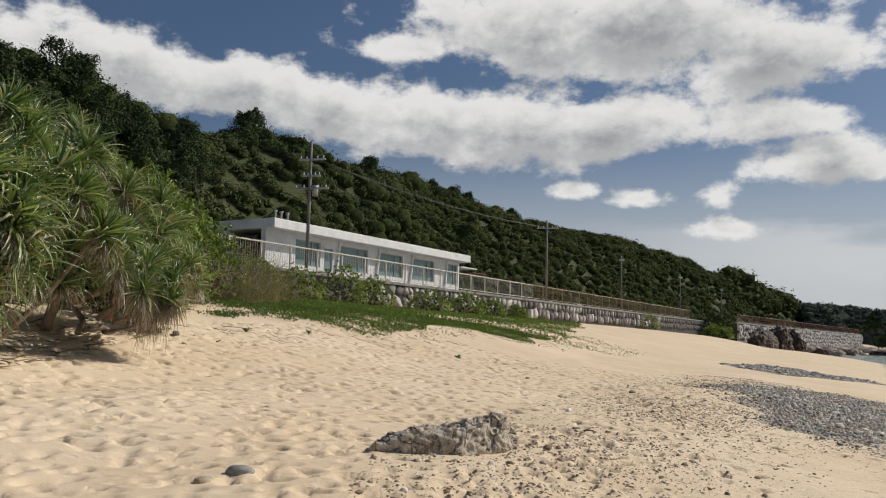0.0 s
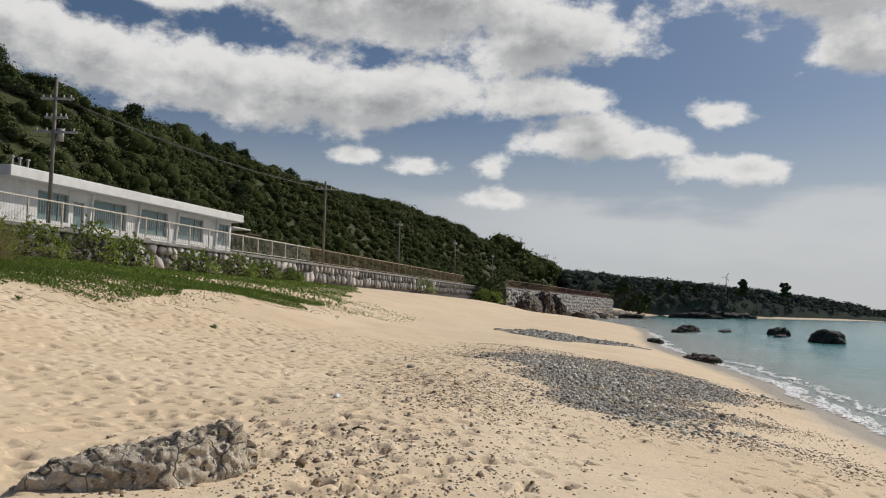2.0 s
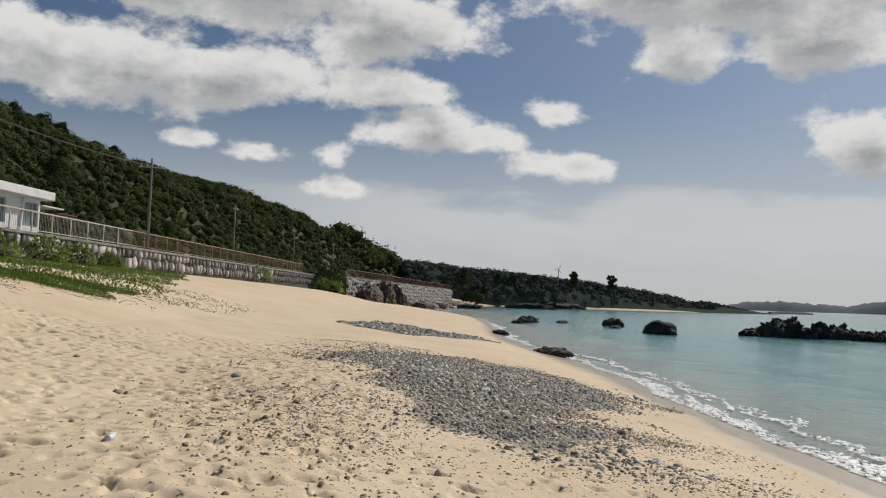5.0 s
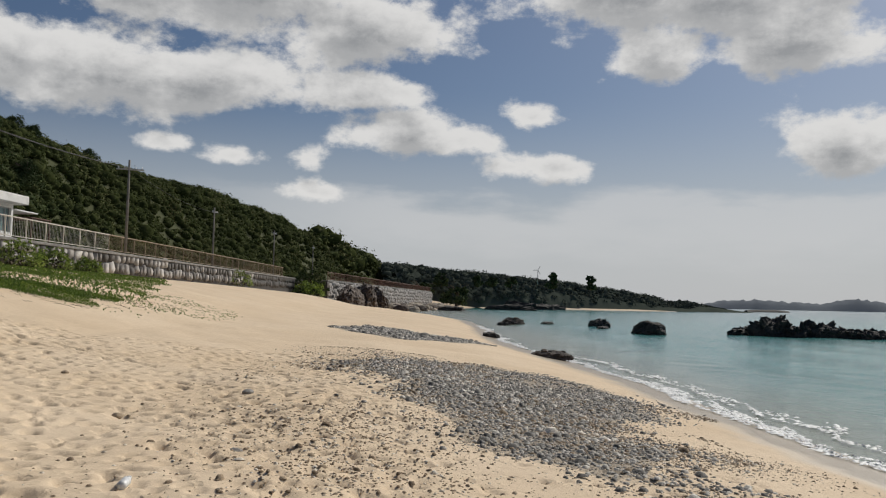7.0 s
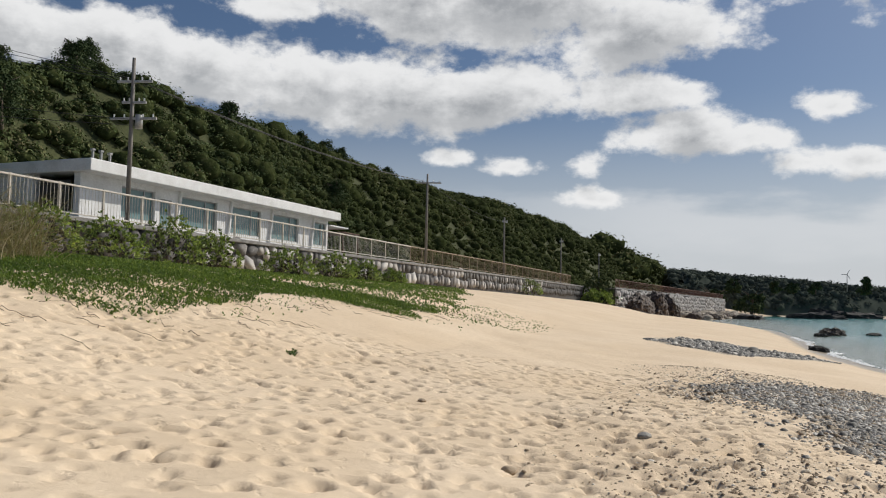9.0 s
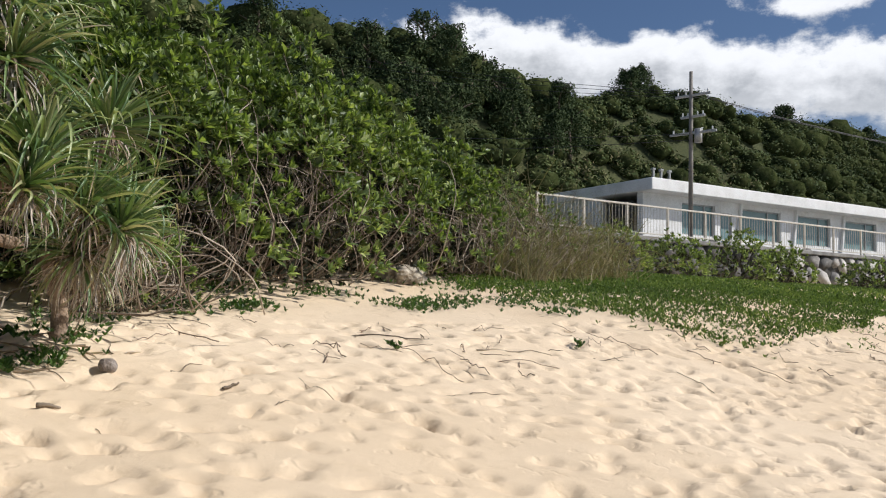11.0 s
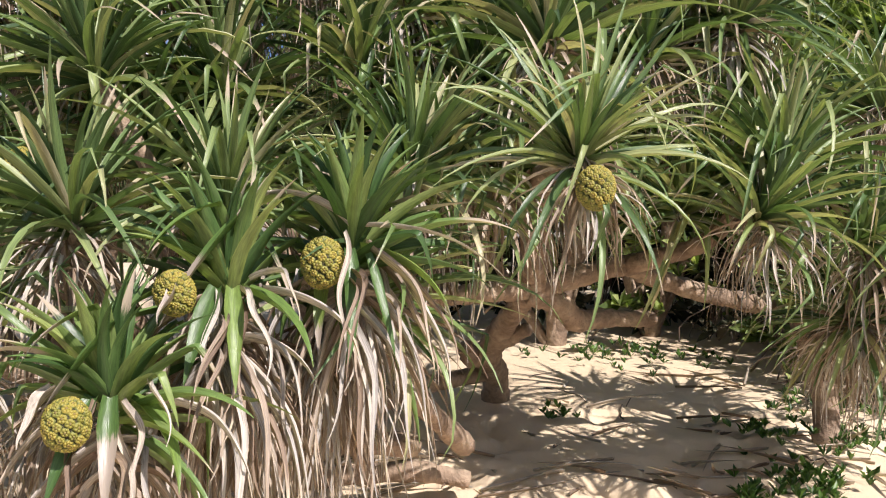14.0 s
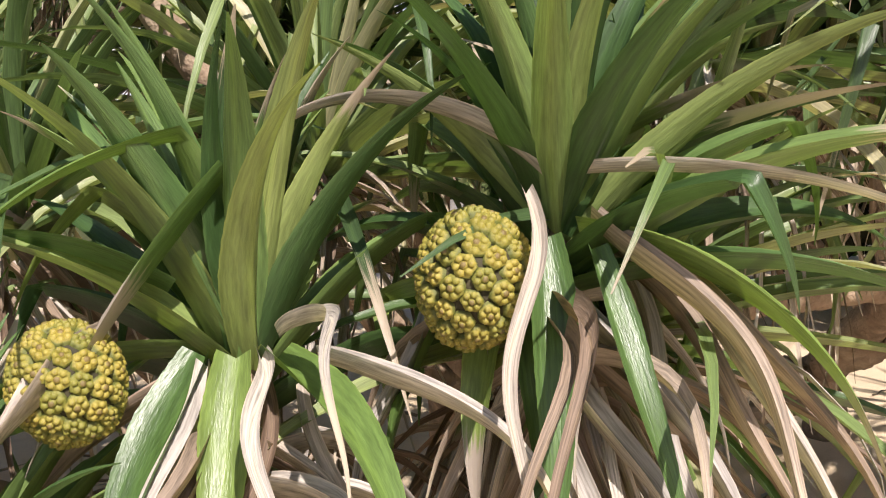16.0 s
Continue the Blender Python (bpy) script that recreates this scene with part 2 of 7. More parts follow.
RIDGE_Z = [20, 23, 24, 25, 24.3, 23.2, 23.2, 26, 26.5, 24.8, 25.1, 25.6, 25.5, 25.5, 25.1, 25.3, 26.8, 27.6, 28, 28.9, 28.2, 27.2, 24]


def wall_sn(x, y):
    return x * WALL_U[0] + y * WALL_U[1], x * WALL_N[0] + y * WALL_N[1]


def at_wall(s, n=WALL_D):
    return (n * WALL_N[0] + s * WALL_U[0], n * WALL_N[1] + s * WALL_U[1])


def ground_z(x, y):
    x, y = np.asarray(x, float), np.asarray(y, float)
    d = (np.interp(y, SHORE_Y, SHORE_X) - x) * 0.905
    z = np.interp(d, BEACH_D, BEACH_Z)
    s, n = wall_sn(x, y)
    back = WALL_D - 14 - n               # distance behind the houses
    rise = np.clip(back / 22.0, 0, 1)
    rise = rise * rise * (3 - 2 * rise)
    hill = np.interp(s, RIDGE_S, RIDGE_Z) + 1.4 * vnoise(x, y, 0.07)
    z = np.where(back > -2, np.maximum(z, TERRACE_Z - 0.3) * (1 - rise) + hill * rise, z)
    return z


def gz(x, y):
    return float(ground_z(x, y))


# ---- ground and sea ----
def sand_material():
    m = bpy.data.materials.new("sand")
    m.use_nodes = True
    n = Nodes(m.node_tree)
    p = m.node_tree.nodes["Principled BSDF"]
    geo = n.add("ShaderNodeNewGeometry")
    v = geo.outputs["Position"]
    sp = n.add("ShaderNodeSeparateXYZ")
    n.put(sp.inputs[0], v)
    broad, mid = n.noise(v, 0.35, 4.0), n.noise(v, 5.0, 5.0, 0.65)
    grain, speck = n.noise(v, 420.0, 2.0, 0.7), n.noise(v, 75.0, 3.0, 0.6)
    base = n.mix(n.ramp(broad, 0.3, 0.7), (0.69, 0.54, 0.37, 1), (0.75, 0.605, 0.435, 1))
    base = n.mix(n.math("MULTIPLY", n.ramp(mid, 0.5, 0.75), 0.35), base, (0.52, 0.385, 0.235, 1))
    g = n.ramp(grain, 0.25, 0.75, 0.86, 1.12, False)
    base = n.mix(1.0, base, g, "MULTIPLY")
    base = n.mix(n.math("MULTIPLY", n.ramp(speck, 0.66, 0.74), 0.5), base, (0.3, 0.22, 0.14, 1))
    wob = n.math("MULTIPLY", n.math("SUBTRACT", n.noise(v, 0.5, 3.0), 0.5), 0.25)
    wet = n.ramp(n.math("ADD", sp.outputs[2], wob), 0.12, -0.06)
    base = n.mix(wet, base, (0.36, 0.29, 0.2, 1))
    # grit lies between the pebbles
    bed = n.add("ShaderNodeAttribute", attribute_name="grit").outputs["Fac"]
    bed = n.ramp(n.math("ADD", bed, n.math("MULTIPLY", n.math("SUBTRACT", n.noise(v, 16.0, 4.0, 0.7), 0.5), 0.9)), 0.42, 0.62)
    gritty = n.mix(n.ramp(n.noise(v, 38.0, 3.0, 0.7), 0.36, 0.64), (0.13, 0.115, 0.095, 1), (0.42, 0.36, 0.28, 1))
    base = n.mix(n.math("MULTIPLY", bed, 0.85), base, gritty)
    # soil and litter under the woods behind the wall
    soil = n.ramp(sp.outputs[2], 4.4, 5.2)
    base = n.mix(soil, base, n.mix(n.ramp(mid, 0.35, 0.65), (0.04, 0.05, 0.018, 1), (0.075, 0.08, 0.03, 1)))
    n.put(p.inputs["Base Color"], base)
    n.put(p.inputs["Roughness"], n.ramp(wet, 0.0, 1.0, 0.95, 0.28, False))
    p.inputs["Specular IOR Level"].default_value = 0.25
    b1 = n.add("ShaderNodeBump")
    b1.inputs["Strength"].default_value, b1.inputs["Distance"].default_value = 0.3, 0.03
    pits = n.ramp(n.noise(v, 6.5, 2.0, 0.5), 0.6, 0.72, 0.0, -0.9)
    n.put(b1.inputs["Height"], n.math("ADD", n.math("MULTIPLY", n.noise(v, 9.0, 6.0, 0.6), 0.7), pits))
    b2 = n.add("ShaderNodeBump")
    b2.inputs["Strength"].default_value, b2.inputs["Distance"].default_value = 0.4, 0.004
    n.put(b2.inputs["Height"], grain)
    n.put(b2.inputs["Normal"], b1.outputs[0])
    n.put(p.inputs["Normal"], b2.outputs[0])
    return m


def graded(lo, fine_lo, fine_hi, hi, step, grow=1.08):
    a = list(np.arange(fine_lo, fine_hi, step))
    s, x, left = step, fine_lo, []
    while x > lo:
        s *= grow
        x -= s
        left.append(x)
    s, x, right = step, a[-1], []
    while x < hi:
        s *= grow
        x += s
        right.append(x)
    return np.array(left[::-1] + a + right)


gx, gy = graded(-420, -6.5, 8.5, 420, 0.045, 1.1), graded(-300, 2.0, 25.0, 900, 0.045, 1.09)
X, Y = np.meshgrid(gx, gy, indexing="ij")
Z = ground_z(X, Y)
dshore = (np.interp(Y, SHORE_Y, SHORE_X) - X) * 0.905
dry = np.clip((dshore - 2.5) / 2.5, 0, 1) * np.clip((32 - dshore) / 4, 0, 1)
Z += dry * (0.13 * vnoise(X, Y, 0.35) + 0.045 * vnoise(X, Y, 1.1) + 0.014 * vnoise(X + 9, Y, 2.3) + 0.006 * vnoise(X, Y + 5, 5.2))
# footprints: trodden hollows, each with a low rim
feet = np.random.default_rng(11)
for i in range(9000):
    fx, fy = feet.uniform(-6.2, 9), feet.uniform(2.0, 25)
    dd = (np.interp(fy, SHORE_Y, SHORE_X) - fx) * 0.905
    if dd < 3.0 or dd > 18.0 or (dd < 7.5 and feet.random() < 0.75) or (dd > 10.0 and feet.random() < 0.12) or math.hypot(fx - 0.66, fy - 7.9) < 0.75:
        continue
    ln, wd, dep = feet.uniform(0.05, 0.105), feet.uniform(0.042, 0.066), feet.uniform(0.035, 0.07) * (1.0 if fy < 10.5 else 0.8)
    a = feet.normal(0.45, 0.5)
    i0, i1 = np.searchsorted(gx, (fx - 0.32, fx + 0.32))
    j0, j1 = np.searchsorted(gy, (fy - 0.32, fy + 0.32))
    px, py = X[i0:i1, j0:j1] - fx, Y[i0:i1, j0:j1] - fy
    u, w = px * math.sin(a) + py * math.cos(a), px * math.cos(a) - py * math.sin(a)
    r2 = (u / ln) ** 2 + (w / wd) ** 2
    Z[i0:i1, j0:j1] += dep * (0.13 * np.exp(-((np.sqrt(r2) - 1.6) / 0.45) ** 2) - np.exp(-r2 ** 1.6 * 0.8))
idx = np.arange(X.size).reshape(X.shape)
quads = np.stack([idx[:-1, :-1].ravel(), idx[1:, :-1].ravel(), idx[1:, 1:].ravel(), idx[:-1, 1:].ravel()], 1)
sand = sand_material()
ground_ob = tagged(new("ground", mesh_np("ground", np.stack([X.ravel(), Y.ravel(), Z.ravel()], 1), quads, sand, True)),
       "pale tan dry beach sand pitted with old footprints", "beach sand", kind="structure")


def water_material():
    m = bpy.data.materials.new("sea_water")
    m.use_nodes = True
    n = Nodes(m.node_tree)
    p = m.node_tree.nodes["Principled BSDF"]
    geo = n.add("ShaderNodeNewGeometry")
    v = geo.outputs["Position"]
    sp = n.add("ShaderNodeSeparateXYZ")
    n.put(sp.inputs[0], v)
    # distance off the shore line, which runs about 27 degrees east of north
    off = n.math("SUBTRACT", n.math("MULTIPLY", sp.outputs[0], 0.9), n.math("MULTIPLY", sp.outputs[1], 0.43))
    off = n.math("SUBTRACT", off, 5.0)
    patch = n.noise(v, 0.03, 4.0, 0.6)
    shallow = n.mix(n.ramp(off, 0.0, 9.0), (0.3, 0.33, 0.27, 1), (0.075, 0.27, 0.26, 1))
    deep = n.mix(n.ramp(off, 30.0, 200.0), shallow, (0.035, 0.15, 0.175, 1))
    colr = n.mix(n.math("MULTIPLY", n.ramp(patch, 0.45, 0.7), 0.4), deep, (0.04, 0.15, 0.155, 1))
    n.put(p.inputs["Base Color"], colr)
    p.inputs["Roughness"].default_value, p.inputs["IOR"].default_value = 0.12, 1.33
    stretch = n.add("ShaderNodeMapping")
    stretch.inputs["Rotation"].default_value = (0, 0, radians(28))
    stretch.inputs["Scale"].default_value = (1.0, 0.35, 1.0)
    n.put(stretch.inputs[0], v)
    w1, w2 = n.noise(stretch.outputs[0], 0.9, 3.0), n.noise(stretch.outputs[0], 5.5, 4.0, 0.65)
    b1 = n.add("ShaderNodeBump")
    b1.inputs["Strength"].default_value, b1.inputs["Distance"].default_value = 0.6, 0.25
    n.put(b1.inputs["Height"], w1)
    b2 = n.add("ShaderNodeBump")
    b2.inputs["Strength"].default_value, b2.inputs["Distance"].default_value = 0.6, 0.06
    n.put(b2.inputs["Height"], w2)
    n.put(b2.inputs["Normal"], b1.outputs[0])
    n.put(p.inputs["Normal"], b2.outputs[0])
    return m


wx, wy = graded(-600, 12, 60, 4600, 0.8, 1.16), graded(-4600, 10, 90, 4700, 0.8, 1.16)
X2, Y2 = np.meshgrid(wx, wy, indexing="ij")
off2 = (X2 - np.interp(Y2, SHORE_Y, SHORE_X)) * 0.905
swell = np.clip(off2 / 4, 0.05, 1) * np.clip(1 - off2 / 400, 0, 1)
Z2 = SEA_Z + swell * (0.05 * np.sin(off2 * 1.1 + 2.5 * vnoise(X2, Y2, 0.12)) + 0.05 * vnoise(X2, Y2, 0.6))
id2 = np.arange(X2.size).reshape(X2.shape)
q2 = np.stack([id2[:-1, :-1].ravel(), id2[1:, :-1].ravel(), id2[1:, 1:].ravel(), id2[:-1, 1:].ravel()], 1)
tagged(new("water", mesh_np("water", np.stack([X2.ravel(), Y2.ravel(), Z2.ravel()], 1), q2, water_material(), True)),
       "calm turquoise sea with small ripples", "sea", kind="structure")

# ---- foam along the water's edge ----
foam_mat = material("sea_foam", [(0.62, 0.66, 0.66), (0.8, 0.82, 0.82), (0.9, 0.9, 0.9)], scale=4, rough=0.6, bump=0.6, bump_scale=14, bump_dist=0.03)


def foam_line(offset, width, seed, y0, y1, lift):
    r = np.random.default_rng(seed)
    b = Batch()
    ys = np.arange(y0, y1, 0.1)
    cx = np.interp(ys, SHORE_Y, SHORE_X) + offset + 1.1 * vnoise(ys, ys * 0 + seed, 0.22) + 0.35 * vnoise(ys, ys * 0 + seed + 9, 0.9)
    w = width * np.clip(0.35 + 1.6 * (vnoise(ys, ys * 0 + seed + 3, 0.35) + 0.25) + 0.6 * vnoise(ys, ys * 0 + seed + 5, 2.4), 0.0, 2)
    lanes = 12
    for k in range(lanes):
        fr = (k + 0.5) / lanes
        for i in range(len(ys) - 1):
            if w[i] < 0.04 or r.random() < (0.25 if seed == 1 else 0.62) + 0.4 * fr + 1.1 * vnoise(ys[i], fr * 4 + seed, 1.6):
                continue
            x0 = cx[i] + w[i] * (fr - 0.5 / lanes) + r.normal(0, 0.02)
            x1 = cx[i] + w[i] * (fr + 0.5 / lanes) + r.normal(0, 0.03)
            ya, yb = ys[i] + r.normal(0, 0.03), ys[i + 1] + r.normal(0, 0.03)
            zz = max(gz(cx[i], ys[i]), SEA_Z + 0.02) + lift + r.uniform(0, 0.02)
            top = np.array([(x0, ya, zz), (x1, ya, zz), (x1 + r.normal(0, 0.03), yb, zz), (x0 + r.normal(0, 0.03), yb, zz), ((x0 + x1) / 2, (ya + yb) / 2, zz + 0.025)])
            b.add(top, tris=[(0, 1, 4), (1, 2, 4), (2, 3, 4), (3, 0, 4)])
    return b.mesh("foam", foam_mat)


for off_, w_, sd_, lab in ((-0.35, 0.75, 1, "thin white foam edge of a spent wave on wet sand"), (0.9, 0.7, 2, "broken white wave foam on shallow turquoise water")):
    thing("wave_foam", lab, "foam", data=foam_line(off_, w_, sd_, 8, 84 if sd_ == 1 else 40, 0.012 + 0.004 * sd_), kind="stuff")


# ---- stones ----
def stone_shape(seed, sub=1, rough=0.25, flat=0.55):
    r = np.random.default_rng(seed)
    bm = bmesh.new()
    bmesh.ops.create_icosphere(bm, subdivisions=sub, radius=1.0)
    for v in bm.verts:
        v.co *= 1 + r.uniform(-rough, rough)
        v.co.z *= flat
    bm.verts.ensure_lookup_table()
    vs = np.array([v.co[:] for v in bm.verts])
    fs = np.array([[v.index for v in f.verts] for f in bm.faces])
    bm.free()
    return vs, fs


def pebble_shape(seed):
    """Lumpy pebble: a six-sided waist between two off-centre tips."""
    q = np.random.default_rng(seed)
    a = np.linspace(0, 2 * np.pi, 6, endpoint=False) + q.uniform(-0.3, 0.3, 6)
    rr = q.uniform(0.75, 1.1, 6)
    waist = np.stack([np.cos(a) * rr, np.sin(a) * rr, q.uniform(-0.12, 0.2, 6)], 1)
    up = np.stack([np.cos(a) * rr * 0.55, np.sin(a) * rr * 0.55, 0.5 + q.uniform(-0.12, 0.1, 6)], 1)
    fs = []
    for i in range(6):
        j = (i + 1) % 6
        fs += [(i, j, 6 + j), (i, 6 + j, 6 + i)]
    fs += [(6, 6 + k, 7 + k) for k in range(1, 5)]
    return np.concatenate([waist, up]), np.array(fs)


STONES = [pebble_shape(40 + k) for k in range(10)]
pebble_mat = material("grey_pebbles", [(0.15, 0.14, 0.122), (0.25, 0.235, 0.208), (0.38, 0.355, 0.31), (0.66, 0.61, 0.53)], scale=14, rough=0.75, bump=0.3, bump_scale=90, island=True, per_object=1.1)
coral_mat = material("coral_rubble", [(0.25, 0.18, 0.11), (0.4, 0.305, 0.2), (0.57, 0.47, 0.345), (0.78, 0.71, 0.6)], scale=14, rough=0.85, bump=0.4, bump_scale=90, island=True, per_object=1.1)


def inside(x, y, poly):
    """Which of the places lie in a polygon (arrays)."""
    x, y = np.asarray(x, float), np.asarray(y, float)
    c = np.zeros(x.shape, bool)
    j = len(poly) - 1
    for i in range(len(poly)):
        (xi, yi), (xj, yj) = poly[i], poly[j]
        hit = ((yi > y) != (yj > y)) & (x < (xj - xi) * (y - yi) / (yj - yi + 1e-12) + xi)
        c ^= hit
        j = i
    return c


def sand_np(x, y):
    """Height of the finished sand sheet at places (arrays)."""
    x, y = np.asarray(x, float), np.asarray(y, float)
    i = np.clip(np.searchsorted(gx, x) - 1, 0, len(gx) - 2)
    j = np.clip(np.searchsorted(gy, y) - 1, 0, len(gy) - 2)
    fx, fy = (x - gx[i]) / (gx[i + 1] - gx[i]), (y - gy[j]) / (gy[j + 1] - gy[j])
    return (Z[i, j] * (1 - fx) + Z[i + 1, j] * fx) * (1 - fy) + (Z[i, j + 1] * (1 - fx) + Z[i + 1, j + 1] * fx) * fy


def sand_at(x, y):
    return float(sand_np(x, y))


def scatter(count, box, keep, seed):
    """Random places in a box, kept with the chance that keep(x, y) gives."""
    q = np.random.default_rng(seed)
    xs_, ys_, have = [], [], 0
    for _ in range(60):
        x, y = q.uniform(box[0], box[1], count), q.uniform(box[2], box[3], count)
        ok = q.random(count) < keep(x, y)
        xs_.append(x[ok])
        ys_.append(y[ok])
        have += int(ok.sum())
        if have >= count:
            break
    return np.concatenate(xs_)[:count], np.concatenate(ys_)[:count]


def pebble_field(count, box, keep, size, seed, mat, spread=0.45):
    x, y = scatter(count, box, keep, seed)
    q = np.random.default_rng(seed + 1)
    n = len(x)
    sz = size * np.exp(q.normal(0, spread, n))
    a, sy, szz, kind = q.uniform(0, 6.28, n), sz * q.uniform(0.6, 1.0, n), sz * q.uniform(0.7, 1.1, n), q.integers(0, 10, n)
    base = np.stack([x, y, sand_np(x, y) + sz * 0.02], 1)
    b = Batch()
    for k in range(10):
        vs, fs = STONES[k]
        mk = kind == k
        m = int(mk.sum())
        if not m:
            continue
        c, sn = np.cos(a[mk])[:, None], np.sin(a[mk])[:, None]
        vx, vy, vz = vs[None, :, 0] * sz[mk][:, None], vs[None, :, 1] * sy[mk][:, None], vs[None, :, 2] * szz[mk][:, None]
        v = np.stack([c * vx - sn * vy, sn * vx + c * vy, vz], 2) + base[mk][:, None, :]
        b.add(v.reshape(-1, 3), tris=(fs[None] + len(vs) * np.arange(m)[:, None, None]).reshape(-1, 3))
    return b.mesh("pebbles", mat)


SHINGLE = [(7.9, 23.8), (7.5, 21.5), (7.2, 19.3), (6.8, 17), (6.4, 15), (6.4, 13.2), (7.0, 12.4), (7.9, 13.6), (9.5, 16.3), (13.4, 20.1), (14.6, 22.2), (13.8, 25), (12, 26.4), (10.2, 26.4), (8.4, 25)]
SHINGLE_FAR = [(13, 41), (13.8, 35.5), (17, 38), (22.6, 42.5), (21.5, 46), (18, 49)]


def soft_inside(poly, cx, cy):
    acc = np.zeros(cx.shape)
    for k in range(12):
        a = k * 2.4
        d = 0.25 + 0.1 * k
        acc += inside(cx + d * math.cos(a) + 1.3 * vnoise(cx, cy, 0.8), cy + d * math.sin(a) + 1.6 * vnoise(cx, cy + 40, 0.7), poly)
    return acc / 12


def in_shingle(x, y):
    ins = soft_inside(SHINGLE, x, y) ** 1.6
    return ins * np.clip(0.7 + 1.3 * vnoise(x, y + 9, 0.5) + 0.6 * vnoise(x, y, 2), 0.08, 1)


def in_fringe(x, y):
    ins = inside(x + 3.2 * vnoise(x, y, 0.6), y + 3.5 * vnoise(x, y + 40, 0.5), SHINGLE)
    return ins * np.clip(0.35 + 1.2 * vnoise(x + 3, y, 1.1), 0.02, 1)


def in_far_shingle(x, y):
    return inside(x + 1.6 * vnoise(x, y, 0.5), y + 1.5 * vnoise(x, y, 0.3), SHINGLE_FAR) * 1.0


def in_scatter(x, y):
    d = (np.interp(y, SHORE_Y, SHORE_X) - x) * 0.905
    return np.clip(1 - abs(d - 8.3) / 2.6, 0, 1) ** 1.2 * np.clip(0.6 + 1.6 * vnoise(x, y, 0.45), 0.05, 1)


# grit in the sand under the pebbles, thinning towards the edge of each bank
near = (X > 2) & (X < 27) & (Y > 8) & (Y < 54)
grit = np.zeros(X.shape, dtype=np.float32)
grit[near] = np.maximum(soft_inside(SHINGLE, X[near], Y[near]), soft_inside(SHINGLE_FAR, X[near], Y[near]))
ground_ob.data.attributes.new("grit", "FLOAT", "POINT").data.foreach_set("value", grit.ravel())


thing("shingle", "bank of rounded grey pebbles on the sand", "pebbles", data=pebble_field(26000, (5, 15.5, 11, 28), in_shingle, 0.0225, 21, pebble_mat, 0.45), kind="stuff")
thing("shingle", "thinning fringe of brown pebbles round the bank", "pebbles", data=pebble_field(11000, (3.5, 16.5, 9, 29), in_fringe, 0.0185, 25, coral_mat, 0.5), kind="stuff")
thing("shingle", "far strip of dark grey pebbles on the sand", "pebbles", data=pebble_field(7000, (12, 24, 34, 51), in_far_shingle, 0.042, 22, pebble_mat), kind="stuff")
TRAIL = [(7.6, 16.2), (8.45, 17.3), (10.6, 17.2), (10.4, 14.7), (10.6, 12.8), (10.2, 11.4), (8.6, 10), (6.4, 9), (6.4, 11), (6.9, 13.5)]
thing("coral_rubble", "trail of small brown pebbles running down the beach", "pebbles", data=pebble_field(7000, (5, 12, 8, 19), lambda x, y: soft_inside(TRAIL, x, y) * np.clip(0.5 + 1.5 * vnoise(x, y, 0.9), 0.04, 1), 0.0115, 27, coral_mat, 0.45), kind="stuff")
thing("coral_rubble", "scattered pale coral and pebble rubble on sand", "pebbles", data=pebble_field(19000, (0.0, 12, 3, 28), in_scatter, 0.0112, 23, coral_mat, 0.5), kind="stuff")


# ---- rocks ----
def fbm3(v, scale, octaves=4, seed=0.0):
    tot, amp, out_ = 0.0, 1.0, 0.0
    for o in range(octaves):
        out_ += amp * noise.noise(Vector(v) * scale * 2 ** o + Vector((seed, seed * 0.7, 3.1)))
        tot += amp
        amp *= 0.5
    return out_ / tot


def rock_mesh(name, seed, size, mat, sub=5, rough=0.35, spikes=0.0, strata=0.0):
    bm = bmesh.new()
    bmesh.ops.create_icosphere(bm, subdivisions=sub, radius=1.0)
    for v in bm.verts:
        d = v.co.normalized()
        k = 1 + rough * fbm3(d, 1.6, 5, seed) + 0.3 * rough * abs(fbm3(d, 5.0, 3, seed + 4))
        if spikes and d.z > -0.1:
            k += spikes * max(0.0, fbm3((d.x, d.y, 0), 3.2, 3, seed + 8)) * (0.4 + d.z)
        p = d * k
        if strata:
            q = p.x * 0.25 + p.y * 0.3 + p.z
            p += Vector((p.x, p.y, 0)) * strata * (0.5 - abs((q * 5.0 + 0.6 * fbm3(d, 2.0, 2, seed)) % 1.0 - 0.5))
        v.co = Vector((p.x * size[0], p.y * size[1], p.z * size[2]))
    me = from_bm(name, bm, mat)
    return me


rock_mat = material("weathered_limestone", [(0.09, 0.07, 0.05), (0.3, 0.25, 0.19), (0.48, 0.42, 0.335), (0.68, 0.62, 0.53)], scale=7, rough=0.9, bump=1.0, bump_scale=20, detail=9, bump_dist=0.025)
dark_rock = material("dark_reef_rock", [(0.012, 0.012, 0.012), (0.03, 0.028, 0.025), (0.07, 0.062, 0.052)], scale=1.2, rough=0.85, bump=0.9, bump_scale=7, bump_dist=0.1)
brown_rock = material("brown_shore_rock", [(0.03, 0.022, 0.018), (0.09, 0.065, 0.05), (0.17, 0.13, 0.1)], scale=1.8, rough=0.8, bump=0.9, bump_scale=9, bump_dist=0.08)

